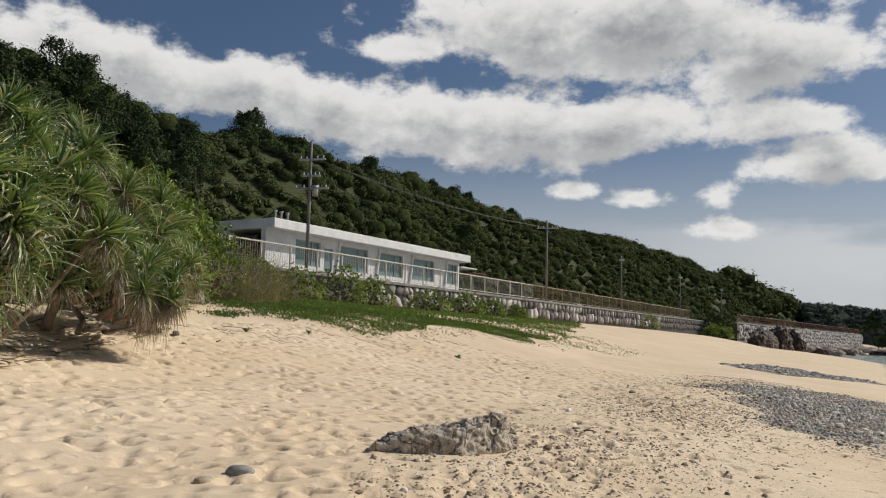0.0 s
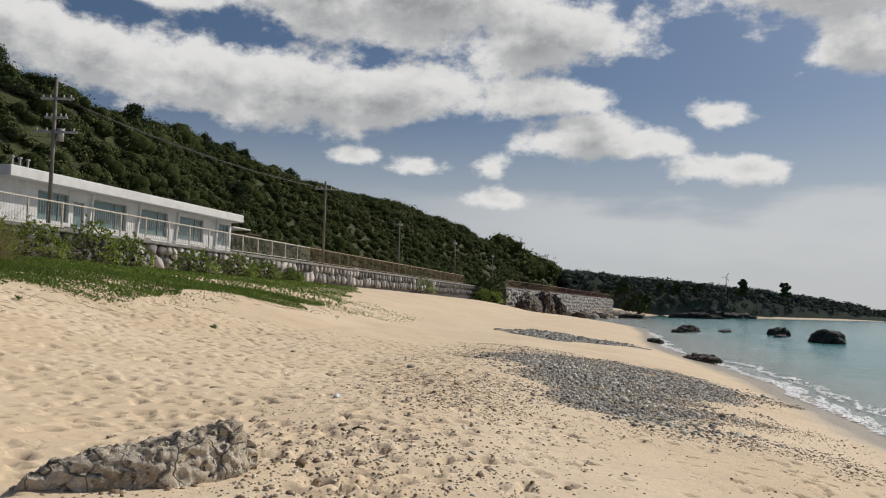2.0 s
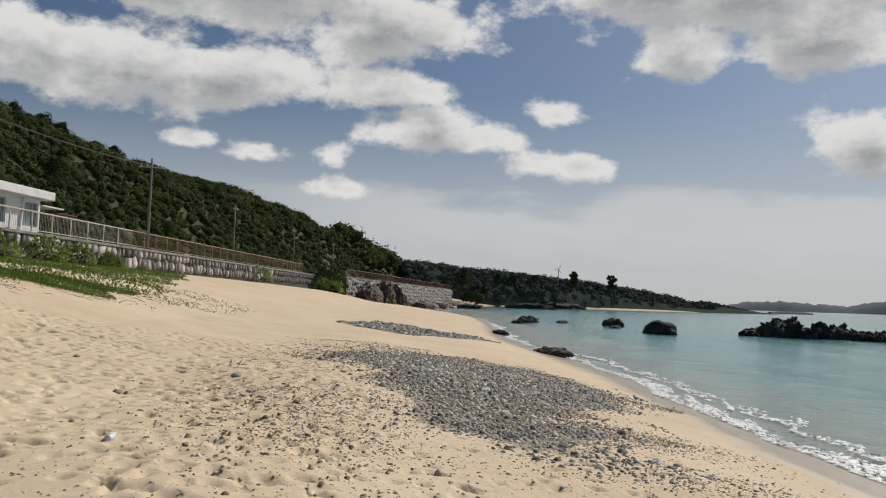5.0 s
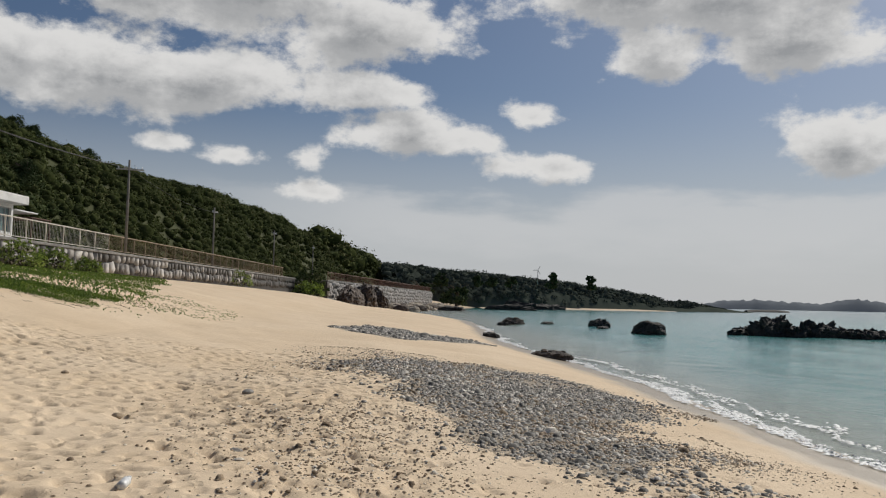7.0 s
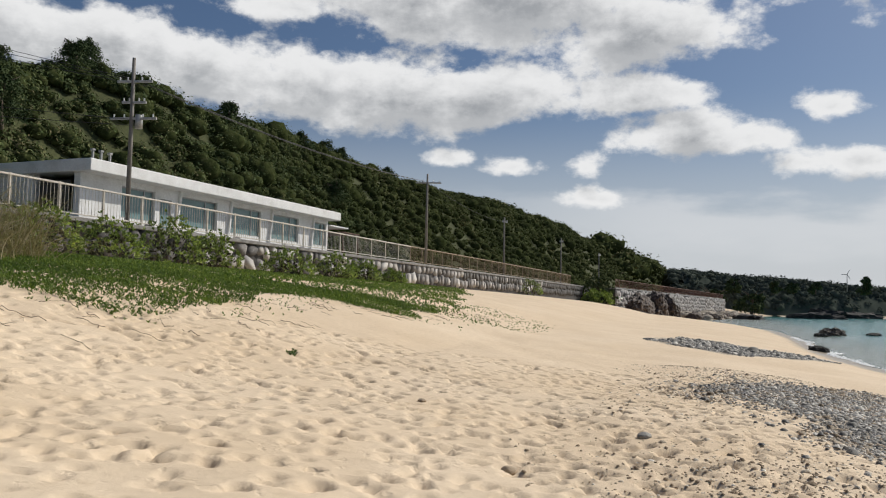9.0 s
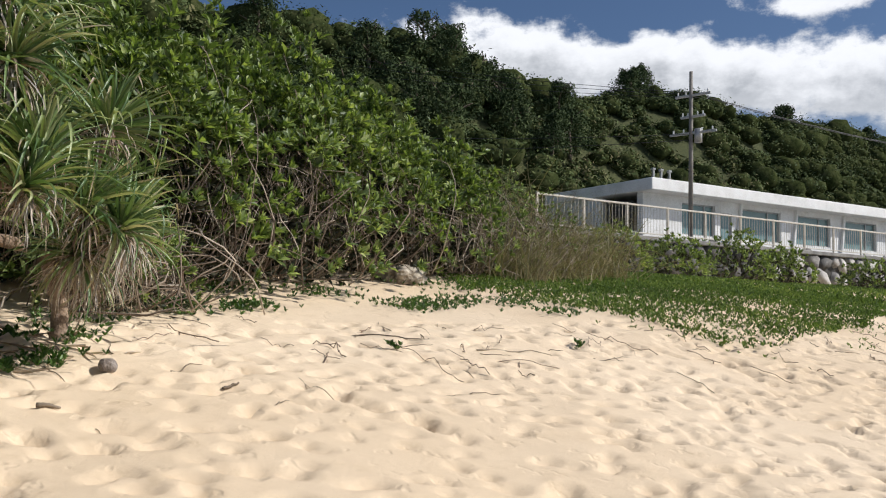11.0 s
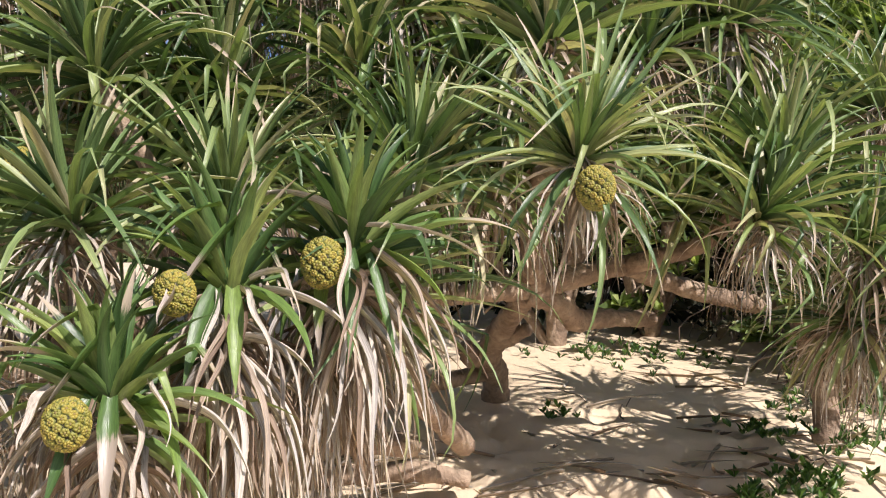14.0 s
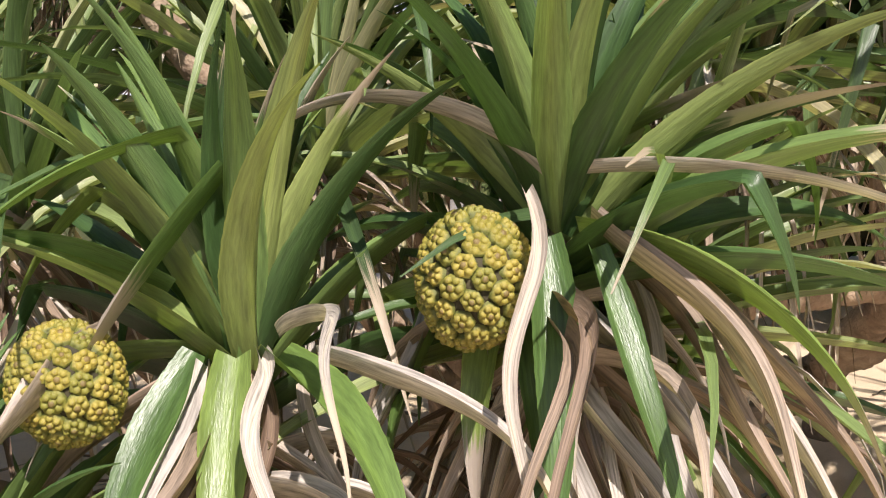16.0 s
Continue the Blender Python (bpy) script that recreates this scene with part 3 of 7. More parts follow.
def boulder_material():
    """Weathered limestone: tan-grey broken faces with dark cracks, whitened and pitted along the crest."""
    m = bpy.data.materials.new("boulder_limestone")
    m.use_nodes = True
    n = Nodes(m.node_tree)
    p = m.node_tree.nodes["Principled BSDF"]
    v = n.add("ShaderNodeTexCoord").outputs["Object"]
    sp = n.add("ShaderNodeSeparateXYZ")
    n.put(sp.inputs[0], v)
    patch, fine = n.noise(v, 4.0, 6.0, 0.65), n.noise(v, 28.0, 5.0, 0.7)
    c = n.mix(n.ramp(patch, 0.32, 0.66), (0.36, 0.29, 0.21, 1), (0.62, 0.54, 0.43, 1))
    c = n.mix(n.math("MULTIPLY", n.ramp(fine, 0.5, 0.66), 0.7), c, (0.8, 0.75, 0.66, 1))
    vor = n.add("ShaderNodeTexVoronoi", feature="DISTANCE_TO_EDGE")
    warp = n.add("ShaderNodeVectorMath", operation="ADD")
    nz = n.add("ShaderNodeTexNoise")
    n.put(nz.inputs["Vector"], v)
    nz.inputs["Scale"].default_value = 5.0
    n.put(warp.inputs[0], v)
    sc = n.add("ShaderNodeVectorMath", operation="SCALE")
    n.put(sc.inputs[0], nz.outputs["Color"])
    sc.inputs["Scale"].default_value = 0.25
    n.put(warp.inputs[1], sc.outputs[0])
    n.put(vor.inputs["Vector"], warp.outputs[0])
    vor.inputs["Scale"].default_value = 3.0
    crack = n.math("MULTIPLY", n.ramp(vor.outputs["Distance"], 0.03, 0.0), n.ramp(patch, 0.42, 0.58))
    c = n.mix(n.math("MULTIPLY", crack, 0.75), c, (0.06, 0.045, 0.035, 1))
    pits = n.ramp(n.noise(v, 17.0, 3.0, 0.6), 0.56, 0.66)
    c = n.mix(n.math("MULTIPLY", pits, 0.7), c, (0.055, 0.048, 0.04, 1))
    n.put(p.inputs["Base Color"], c)
    p.inputs["Roughness"].default_value = 0.92
    b = n.add("ShaderNodeBump")
    b.inputs["Strength"].default_value, b.inputs["Distance"].default_value = 0.9, 0.03
    n.put(b.inputs["Height"], n.math("SUBTRACT", fine, n.math("ADD", crack, n.math("MULTIPLY", pits, 0.7))))
    n.put(p.inputs["Normal"], b.outputs[0])
    return m


def boulder_mesh():
    """A long slab of limestone set on edge: low tip at one end, a jagged crest that rises to a peak, a broken face that bulges forward."""
    nu, nv = 150, 72
    V = []
    for i in range(nu):
        u = i / (nu - 1)
        h = float(np.interp(u, [0, 0.04, 0.12, 0.3, 0.5, 0.66, 0.8, 0.87, 0.95, 1], [0.05, 0.12, 0.19, 0.25, 0.28, 0.31, 0.35, 0.34, 0.27, 0.14]))
        half = math.sin(math.pi * min(1, max(0, u * 0.94 + 0.03))) ** 0.55
        front, rear = -0.30 * half * float(np.interp(u, [0, 0.5, 0.8, 1], [0.55, 1.0, 0.95, 0.5])), 0.3 * half
        prof = [(front * 0.92, -0.16), (front * 1.0, 0.0), (front * 0.98, h * 0.35), (front * 0.8, h * 0.72), (front * 0.5, h * 0.96), (front * 0.3, h), (rear * 0.15, h * 0.86), (rear * 0.5, h * 0.62), (rear * 0.85, h * 0.3), (rear, -0.02), (rear * 0.95, -0.16)]
        for k in range(nv):
            f = k / (nv - 1) * (len(prof) - 1)
            y, z = np.interp(f, range(len(prof)), [a for a, _ in prof]), np.interp(f, range(len(prof)), [b for _, b in prof])
            q = Vector((u * 1.62 - 0.84, y, z))
            crest = min(1.0, max(0.0, z / max(h, 0.02) - 0.45) * 1.8)
            lump = fbm3(q, 4.0, 4, 2.2)
            knob = abs(fbm3(q, 9.0, 3, 7.7))
            cut_ = max(0.0, 1 - abs(fbm3((q.x * 0.8 - q.z * 0.7, q.y, q.z * 1.6), 3.2, 2, 5.5)) * 12)
            out_y = -1.0 if y < front * 0.3 else 0.5
            ledge = abs(((q.z * 1.0 + q.x * 0.35 + 0.05 * lump) * 11.0) % 1.0 - 0.5)
            q += Vector((0.03 * fbm3(q, 6.0, 3, 9.1), out_y * (0.07 * lump + 0.035 * ledge + 0.03 * fbm3(q, 16.0, 3, 3.3) - 0.03 * cut_), (0.04 * lump + 0.09 * knob - 0.03) * crest - 0.02 * cut_))
            V.append(q[:])
    ii = np.arange(nu * nv).reshape(nu, nv)
    Q = np.stack([ii[:-1, :-1].ravel(), ii[1:, :-1].ravel(), ii[1:, 1:].ravel(), ii[:-1, 1:].ravel()], 1)
    return mesh_np("boulder", V, [Q, np.array([(0, k, k + 1) for k in range(1, nv - 1)]), np.array([(ii[-1, 0], ii[-1, k + 1], ii[-1, k]) for k in range(1, nv - 1)])], boulder_material())


boulder = thing("boulder", "jagged grey-brown limestone boulder half sunk in the sand", "rock", pose(0.66, 8.08, gz(0.66, 8.08) + 0.03, 0, 0, 29), boulder_mesh())


def sea_rock(x, y, sx, sy, sz, seed, mat, label, spikes=0.9, sub=5):
    z = max(gz(x, y), SEA_Z)
    return thing("sea_rock", label, "rock", pose(x, y, z, 0, 0, seed * 50), rock_mesh("sea_rock", seed, (sx, sy, sz), mat, sub, 0.4, spikes, 0.08), group="rocks in the sea")


sea_rock(53.0, 67.6, 1.75, 1.5, 1.15, 1.3, dark_rock, "rounded dark reef rock standing in the sea", 0.2)
sea_rock(61.5, 86.6, 1.3, 1.1, 0.9, 2.1, dark_rock, "dark craggy reef rock standing in the sea", 0.5)
sea_rock(55.0, 95.5, 1.3, 1.0, 0.85, 3.2, brown_rock, "brown reef rock at the edge of the sea", 0.4)
sea_rock(51.5, 92.0, 0.7, 0.6, 0.35, 5.9, dark_rock, "low dark rock at the water's edge", 0.4)
sea_rock(62.4, 99.0, 1.4, 0.7, 0.3, 4.4, dark_rock, "low dark reef rock awash in the sea", 0.4)
for k, (fr, sx, sz) in enumerate(((0.06, 1.6, 1.0), (0.24, 2.6, 2.1), (0.45, 1.5, 1.6), (0.60, 1.7, 1.8), (0.78, 1.3, 1.2), (0.93, 1.5, 1.1))):
    sea_rock(62.0 + 8.5 * fr, 65.6 - 9.0 * fr, sx * 0.9, 1.3, sz * 0.66, 6.3 + k, dark_rock, "row of jagged black reef rocks in the sea", 1.2)
sea_rock(23.0, 38.6, 1.0, 0.6, 0.36, 9.4, brown_rock, "brown rock lying on the wet sand at the waterline", 0.6)
sea_rock(31.0, 58.5, 0.6, 0.5, 0.35, 10.4, dark_rock, "small dark rock at the waterline", 0.4)
sea_rock(57.0, 80.0, 0.9, 0.6, 0.3, 11.6, dark_rock, "small dark rock awash in the sea", 0.4, 4)
for k, (x, y, sx, sz) in enumerate(((118, 238, 8, 1.3), (170, 290, 10, 2.0), (215, 330, 9, 2.4), (283, 396, 9, 1.6), (205, 338, 12, 3.2))):
    sea_rock(x, y, sx, 3.0, sz, 12.5 + k, dark_rock, "far dark reef rock off the bay", 0.7, 4)


# ---- sea wall, terrace and fence ----
concrete = material("grey_concrete", [(0.16, 0.15, 0.14), (0.24, 0.23, 0.215), (0.32, 0.31, 0.29)], scale=1.5, rough=0.9, bump=0.35, bump_scale=30)
mortar = material("dark_mortar", [(0.04, 0.037, 0.035), (0.09, 0.085, 0.08)], scale=3, rough=0.95, bump=0.5, bump_scale=22)
wall_stone = material("sea_wall_stone", [(0.1, 0.095, 0.09), (0.26, 0.245, 0.23), (0.38, 0.36, 0.34), (0.5, 0.48, 0.45)], scale=2.5, rough=0.88, bump=0.6, bump_scale=18, per_object=0.9)
white_paint = material("white_paint", [(0.66, 0.65, 0.62), (0.78, 0.77, 0.75), (0.84, 0.84, 0.82)], scale=0.8, rough=0.55, bump=0.08, bump_scale=30)
rail_white = material("fence_cream_paint", [(0.5, 0.45, 0.38), (0.6, 0.55, 0.47), (0.68, 0.63, 0.55)], scale=2, rough=0.45, bump=0.05, bump_scale=40)
rail_rust = material("fence_brown_paint", [(0.2, 0.14, 0.085), (0.3, 0.22, 0.14), (0.38, 0.29, 0.19)], scale=2, rough=0.55, bump=0.05, bump_scale=40)
rail_red = material("fence_red_brown_paint", [(0.13, 0.06, 0.04), (0.2, 0.095, 0.065), (0.26, 0.14, 0.1)], scale=2, rough=0.6, bump=0.05, bump_scale=40)
S0, S1 = 20.0, 158.0
WALL_TURN = math.degrees(math.atan2(WALL_U[1], WALL_U[0]))


def wall_pose(s, z, n=WALL_D):
    """Local x runs along the wall, local -y points out to sea."""
    x, y = at_wall(s, n)
    return pose(x, y, z, 0, 0, WALL_TURN)


sea_wall = thing("wall_sea", "retaining wall of rough grey stones in dark mortar", "sea wall", wall_pose((S0 + S1) / 2, 4.6), kind="structure")
part("core", box_mesh("core", (S1 - S0, 0.6, 2.9), mortar, 0, (0, 0.42, -0.06)), sea_wall)
part("coping", box_mesh("coping", (S1 - S0, 0.75, 0.22), concrete, 0.03, (0, 0.22, 1.40)), sea_wall, "pale concrete coping")
terrace = box_mesh("terrace", (S1 - S0 + 60, 24, 0.5), concrete, 0, (0, 12.7, -0.25))
thing("terrace", "bare concrete terrace behind the sea wall", "terrace", wall_pose((S0 + S1) / 2, TERRACE_Z), terrace, kind="structure")

SHAPES = []
for k in range(9):
    r = np.random.default_rng(60 + k)
    nside = 5
    ang = np.sort(np.linspace(0, 2 * np.pi, nside, endpoint=False) + r.uniform(-0.3, 0.3, nside))
    rad = r.uniform(0.95, 1.35, nside)
    ring = np.stack([np.cos(ang) * rad * 0.5, 0 * ang, np.sin(ang) * rad * 0.5], 1)
    back, front = ring.copy(), ring * np.array((0.86, 1, 0.86))
    front[:, 1] = -0.12 + r.uniform(-0.03, 0.03, nside)
    back[:, 1] = 0.12
    tip = np.array([[r.uniform(-0.15, 0.15), -0.13, r.uniform(-0.15, 0.15)]])
    vs = np.concatenate([back, front, tip])
    qs = [(i, (i + 1) % nside, nside + (i + 1) % nside, nside + i) for i in range(nside)]
    ts = [(nside + i, nside + (i + 1) % nside, 2 * nside) for i in range(nside)]
    SHAPES.append((vs, np.array(qs), np.array(ts)))
STONE_MESH = [mesh_np("stone", v, [q, t], wall_stone) for v, q, t in SHAPES]
r = np.random.default_rng(77)
rest, placed = Batch(), 0
cells = []
for row in range(2):
    s = S0 + r.uniform(0, 0.6)
    while s < S1:
        w = r.uniform(0.6, 1.35)
        cells.append((s + w / 2, 4.68 + 0.86 * row + r.normal(0, 0.07), w, r.uniform(0.82, 1.08)))
        s += w + 0.02
for s, z, w, h in sorted(cells, key=lambda c: abs(c[0] - 88)):
    k, a = r.integers(9), r.uniform(-0.6, 0.6)
    if placed < 300 and 48 < s < 128:
        part("stone", STONE_MESH[k], sea_wall, m=Matrix.Translation((s - (S0 + S1) / 2, 0.12, z - 4.6)) @ Matrix.Rotation(a, 4, "Y") @ Matrix.Diagonal((w * 1.02, 1.5, h, 1)))
        placed += 1
    else:
        vs, qs, ts = SHAPES[k]
        ca, sa = math.cos(a), math.sin(a)
        m = np.array([[ca, 0, sa], [0, 1, 0], [-sa, 0, ca]]) @ np.diag((w * 1.02, 1.5, h))
        rest.add(vs @ m.T + np.array((s - (S0 + S1) / 2, 0.12, z - 4.6)), qs, ts)
tagged(part("stonework", rest.mesh("stonework", wall_stone), sea_wall), kind="stuff")


def fence_panel(mat, label, span=2.7, high=1.5, bars=13):
    f = thing("fence_panel", label, "fence", group="railing along the sea wall")
    post_m = box_mesh("post", (0.085, 0.085, high + 0.06), mat, 0.012, (0, 0, (high + 0.06) / 2))
    part("post", post_m, f)
    part("top_rail", box_mesh("top_rail", (span, 0.09, 0.09), mat, 0.015, (span / 2, 0, high - 0.02)), f)
    part("bottom_rail", box_mesh("bottom_rail", (span, 0.06, 0.06), mat, 0.01, (span / 2, 0, 0.16)), f)
    bm_ = box_mesh("bar", (0.021, 0.021, high - 0.22), mat, 0.006, (0, 0, 0.17 + (high - 0.22) / 2))
    for i in range(bars):
        part("bar", bm_, f, m=Matrix.Translation(((i + 0.5) * span / bars, 0, 0)))
    return f


SPAN = 2.7
panels = [fence_panel(rail_white, "cream-painted metal railing with thin upright bars"), fence_panel(rail_rust, "dull brown metal railing with thin upright bars"),
          fence_panel(rail_red, "red-brown metal railing beyond a gap in the wall")]
for i in range(42):
    s = 37.6 + (i - 2) * SPAN
    src = panels[0] if s < 76 else panels[1]
    m = wall_pose(s, TERRACE_Z + 0.06, WALL_D - 0.2)
    if i in (0,):
        src.matrix_basis = m
    elif s >= 76 and panels[1].matrix_basis.translation.length < 0.01:
        panels[1].matrix_basis = m
    else:
        copy_thing(src, m)

# ---- beach house ----
facade_glass = bpy.data.materials.new("green_tinted_glass")
facade_glass.use_nodes = True
gp = facade_glass.node_tree.nodes["Principled BSDF"]
gp.inputs["Base Color"].default_value, gp.inputs["Roughness"].default_value, gp.inputs["Metallic"].default_value = (0.16, 0.25, 0.25, 1), 0.25, 0.0
# near-black colour that paints the unlit inside of the porch
dark_in = material("painted_interior_shade", [(0.03, 0.03, 0.03), (0.07, 0.07, 0.065)], scale=1.5, rough=0.9, bump=0)
alu = material("grey_window_frame", [(0.3, 0.3, 0.29), (0.42, 0.42, 0.4)], scale=5, rough=0.4, bump=0, metal=0.6)
HB = (-13.5, 59.3)
H_TURN = 90 - 29.0
LEN, DEEP = 29.1, 9.0
house = thing("beach_house", "long low white flat-roofed beach house with wide windows", "house", pose(HB[0], HB[1], TERRACE_Z, 0, 0, H_TURN))
OV = 1.3                                  # roof overhang on the sea side; local x along the front, local y inland
roof_h0, roof_h1 = 3.72, 4.45
part("roof", box_mesh("roof", (LEN + 0.5, DEEP + OV, roof_h1 - roof_h0), white_paint, 0.04, (LEN / 2, (DEEP + OV) / 2, (roof_h0 + roof_h1) / 2)), house, "white painted roof slab with a deep fascia")
part("floor_slab", box_mesh("floor_slab", (LEN, DEEP + OV, 0.2), concrete, 0.02, (LEN / 2, (DEEP + OV) / 2 + 0.3, 0.1)), house)
part("back_wall", box_mesh("back_wall", (LEN, 0.25, 3.52), white_paint, 0, (LEN / 2, DEEP + OV - 0.15, 1.96)), house)
for xx in (0.15, LEN - 0.15):
    part("side_wall", box_mesh("side_wall", (0.25, DEEP * 0.55, 3.52), white_paint, 0.01, (xx, OV + DEEP * 0.72, 1.96)), house)
# front: bays of (start, end, sill, head)
BAYS = [(3.5, 6.5, 1.35, 3.35), (8.9, 13.0, 1.35, 3.4), (14.6, 18.5, 1.35, 3.4), (20.0, 24.1, 1.35, 3.4), (26.4, 28.7, 1.35, 3.4)]
edges = [0.6] + [v for b in BAYS for v in b[:2]] + [LEN - 0.1]
DOOR = (7.0, 8.1)
for a_, b_ in zip(edges[0::2], edges[1::2]):
    if a_ < DOOR[0] < b_:
        for c0, c1 in ((a_, DOOR[0]), (DOOR[1], b_)):
            part("pier", box_mesh("pier", (c1 - c0, 0.3, 3.52), white_paint, 0.012, ((c0 + c1) / 2, OV, 1.96)), house)
        part("lintel", box_mesh("lintel", (DOOR[1] - DOOR[0], 0.3, 0.75), white_paint, 0, ((DOOR[0] + DOOR[1]) / 2, OV, 3.345)), house)
    else:
        part("pier", box_mesh("pier", (b_ - a_, 0.3, 3.52), white_paint, 0.012, ((a_ + b_) / 2, OV, 1.96)), house)
for a_, b_, z0, z1 in BAYS:
    part("sill_wall", box_mesh("sill_wall", (b_ - a_, 0.3, z0 - 0.2), white_paint, 0.012, ((a_ + b_) / 2, OV, 0.2 + (z0 - 0.2) / 2)), house)
    part("lintel", box_mesh("lintel", (b_ - a_, 0.3, 3.72 - z1), white_paint, 0, ((a_ + b_) / 2, OV, (3.72 + z1) / 2)), house)
    w = part("window", box_mesh("window", (b_ - a_, 0.02, z1 - z0), facade_glass, 0, ((a_ + b_) / 2, OV + 0.1, (z0 + z1) / 2)), house, "green-tinted window pane")
    for q in (a_ + 0.04, b_ - 0.04, a_ + (b_ - a_) * 0.72):
        part("mullion", box_mesh("mullion", (0.09, 0.1, z1 - z0), alu, 0.01, (q, OV + 0.06, (z0 + z1) / 2)), w)
    for q in (z0 + 0.04, z1 - 0.04):
        part("frame_rail", box_mesh("frame_rail", (b_ - a_, 0.08, 0.08), alu, 0.01, ((a_ + b_) / 2, OV + 0.065, q)), w)
    # slanting white fin beside each bay
    bm = bmesh.new()
    vs = [bm.verts.new(p) for p in ((a_ - 0.12, 0.95, 3.72), (a_ + 0.05, 0.95, 3.72), (a_ - 0.4, 0.95, 0.2), (a_ - 0.57, 0.95, 0.2))]
    f = bm.faces.new(vs)
    ex = bmesh.ops.extrude_face_region(bm, geom=[f])
    bmesh.ops.translate(bm, vec=(0, OV - 1.12, 0), verts=[e for e in ex["geom"] if isinstance(e, bmesh.types.BMVert)])
    if a_ > 8.5:
        part("fin", from_bm("fin", bm, white_paint), house, "slanting white concrete fin")
    else:
        bm.free()
dr = part("door", box_mesh("door", (DOOR[1] - DOOR[0], 0.06, 2.75), alu, 0.01, ((DOOR[0] + DOOR[1]) / 2, OV + 0.02, 1.58)), house, "grey glazed door")
part("pane", box_mesh("pane", (0.75, 0.02, 2.2), facade_glass, 0, ((DOOR[0] + DOOR[1]) / 2, OV - 0.02, 1.75)), dr)
part("handle", box_mesh("handle", (0.04, 0.05, 0.25), alu, 0.01, (DOOR[0] + 0.13, OV - 0.035, 1.4)), dr)
# open porch at the near end
for yy in (OV, OV + DEEP * 0.42):
    part("porch_post", box_mesh("porch_post", (0.5, 0.5, 3.52), white_paint, 0.02, (0.4, yy + 0.1, 1.96)), house)
# solid dark panel in place of the shaded porch opening
part("porch_window", box_mesh("porch_window", (0.05, 2.4, 2.0), dark_in, 0, (0.3, OV + 2.0, 2.3)), house, "dark panel standing for the shade in the porch opening")
part("porch_wall", box_mesh("porch_wall", (0.2, DEEP * 0.4, 1.2), white_paint, 0.01, (0.3, OV + DEEP * 0.22, 0.8)), house)
for xx, yy in ((0.35, 0.5), (1.0, 0.5), (1.8, 0.6)):
    vent = part("roof_vent", box_mesh("roof_vent", (0.14, 0.14, 0.55), alu, 0.02, (xx, yy, roof_h1 + 0.27)), house)
    part("vent_cap", box_mesh("vent_cap", (0.26, 0.22, 0.12), alu, 0.02, (xx, yy, roof_h1 + 0.6)), vent)
# lean-to shelter at the far end
rust = material("rusty_brown_metal", [(0.09, 0.045, 0.03), (0.16, 0.09, 0.06)], scale=3, rough=0.8, bump=0.2, bump_scale=30)
shelter = thing("shelter", "rust-brown lean-to shelter against the white house", "shelter", pose(HB[0], HB[1], TERRACE_Z, 0, 0, H_TURN) @ pose(LEN + 0.4, 1.2, 0))
part("roof_sheet", box_mesh("roof_sheet", (3.4, 4.5, 0.12), white_paint, 0.02, (1.7, 2.2, 3.35)), shelter)
part("awning", box_mesh("awning", (3.6, 4.2, 0.1), rust, 0.02, (4.6, 2.4, 3.0)), shelter)
for xx, yy in ((6.2, 0.4), (6.2, 4.2), (3.2, 0.4), (3.2, 4.2)):
    part("post", box_mesh("post", (0.12, 0.12, 2.95), rust, 0.01, (xx, yy, 1.475)), shelter)
part("side_panel", box_mesh("side_panel", (6, 0.08, 2.6), rust, 0, (3.2, 4.3, 1.5)), shelter)

# ---- poles and wires ----
pole_mat = material("grey_concrete_pole", [(0.16, 0.145, 0.13), (0.26, 0.24, 0.215)], scale=2, rough=0.85, bump=0.1, bump_scale=40)
steel = material("galvanised_steel", [(0.3, 0.3, 0.3), (0.5, 0.5, 0.49)], scale=6, rough=0.5, bump=0, metal=0.5)
insul = material("white_porcelain", [(0.7, 0.7, 0.68), (0.8, 0.8, 0.78)], scale=6, rough=0.3, bump=0)


def utility_pole(x, y, z0, z1, arms, label, turn=0.0, tank=True):
    p = thing("utility_pole", label, "utility pole", pose(x, y, z0, 0, 0, turn), group="poles along the road")
    h = z1 - z0
    v, q, t = tube_arrays([(0, 0, 0), (0, 0, h * 0.5), (0, 0, h)], (0.125, 0.11, 0.085), 12)
    part("shaft", mesh_np("shaft", v, [q, t], pole_mat, False), p)
    for zz, ln in arms:
        a = part("crossarm", box_mesh("crossarm", (ln, 0.12, 0.12), steel, 0.01, (0.1, 0, h - zz)), p)
        for k in (-0.42, -0.2, 0.2, 0.42):
            part("insulator", box_mesh("insulator", (0.08, 0.08, 0.2), insul, 0.03, (0.1 + k * ln, 0, h - zz + 0.14)), a)
    if tank:
        v, q, t = tube_arrays([(0.35, 0.1, h - 3.7), (0.35, 0.1, h - 3.0)], (0.2, 0.2), 14)
        part("transformer", mesh_np("transformer", v, [q, t], steel), p, "grey transformer can")
    return p


utility_pole(-9.95, 53.24, TERRACE_Z, 14.85, ((1.25, 1.9), (2.35, 1.3), (3.2, 2.5)), "tall grey concrete utility pole with crossarms beside the house", -12)
utility_pole(8.4, 83.1, TERRACE_Z, 14.1, ((0.8, 2.3),), "grey concrete utility pole with one crossarm by the railing", -5, False)
for x, y, h in ((23.5, 112, 7.6), (40, 146, 8.0), (58, 182, 8.2)):
    utility_pole(x - 2.2, y + 1, TERRACE_Z - 0.2, TERRACE_Z + h, ((0.6, 0.9),), "slim far utility pole by the coast road", 30, False)
wire_mat = material("black_cable", [(0.02, 0.02, 0.02), (0.03, 0.03, 0.03)], scale=2, rough=0.6, bump=0)


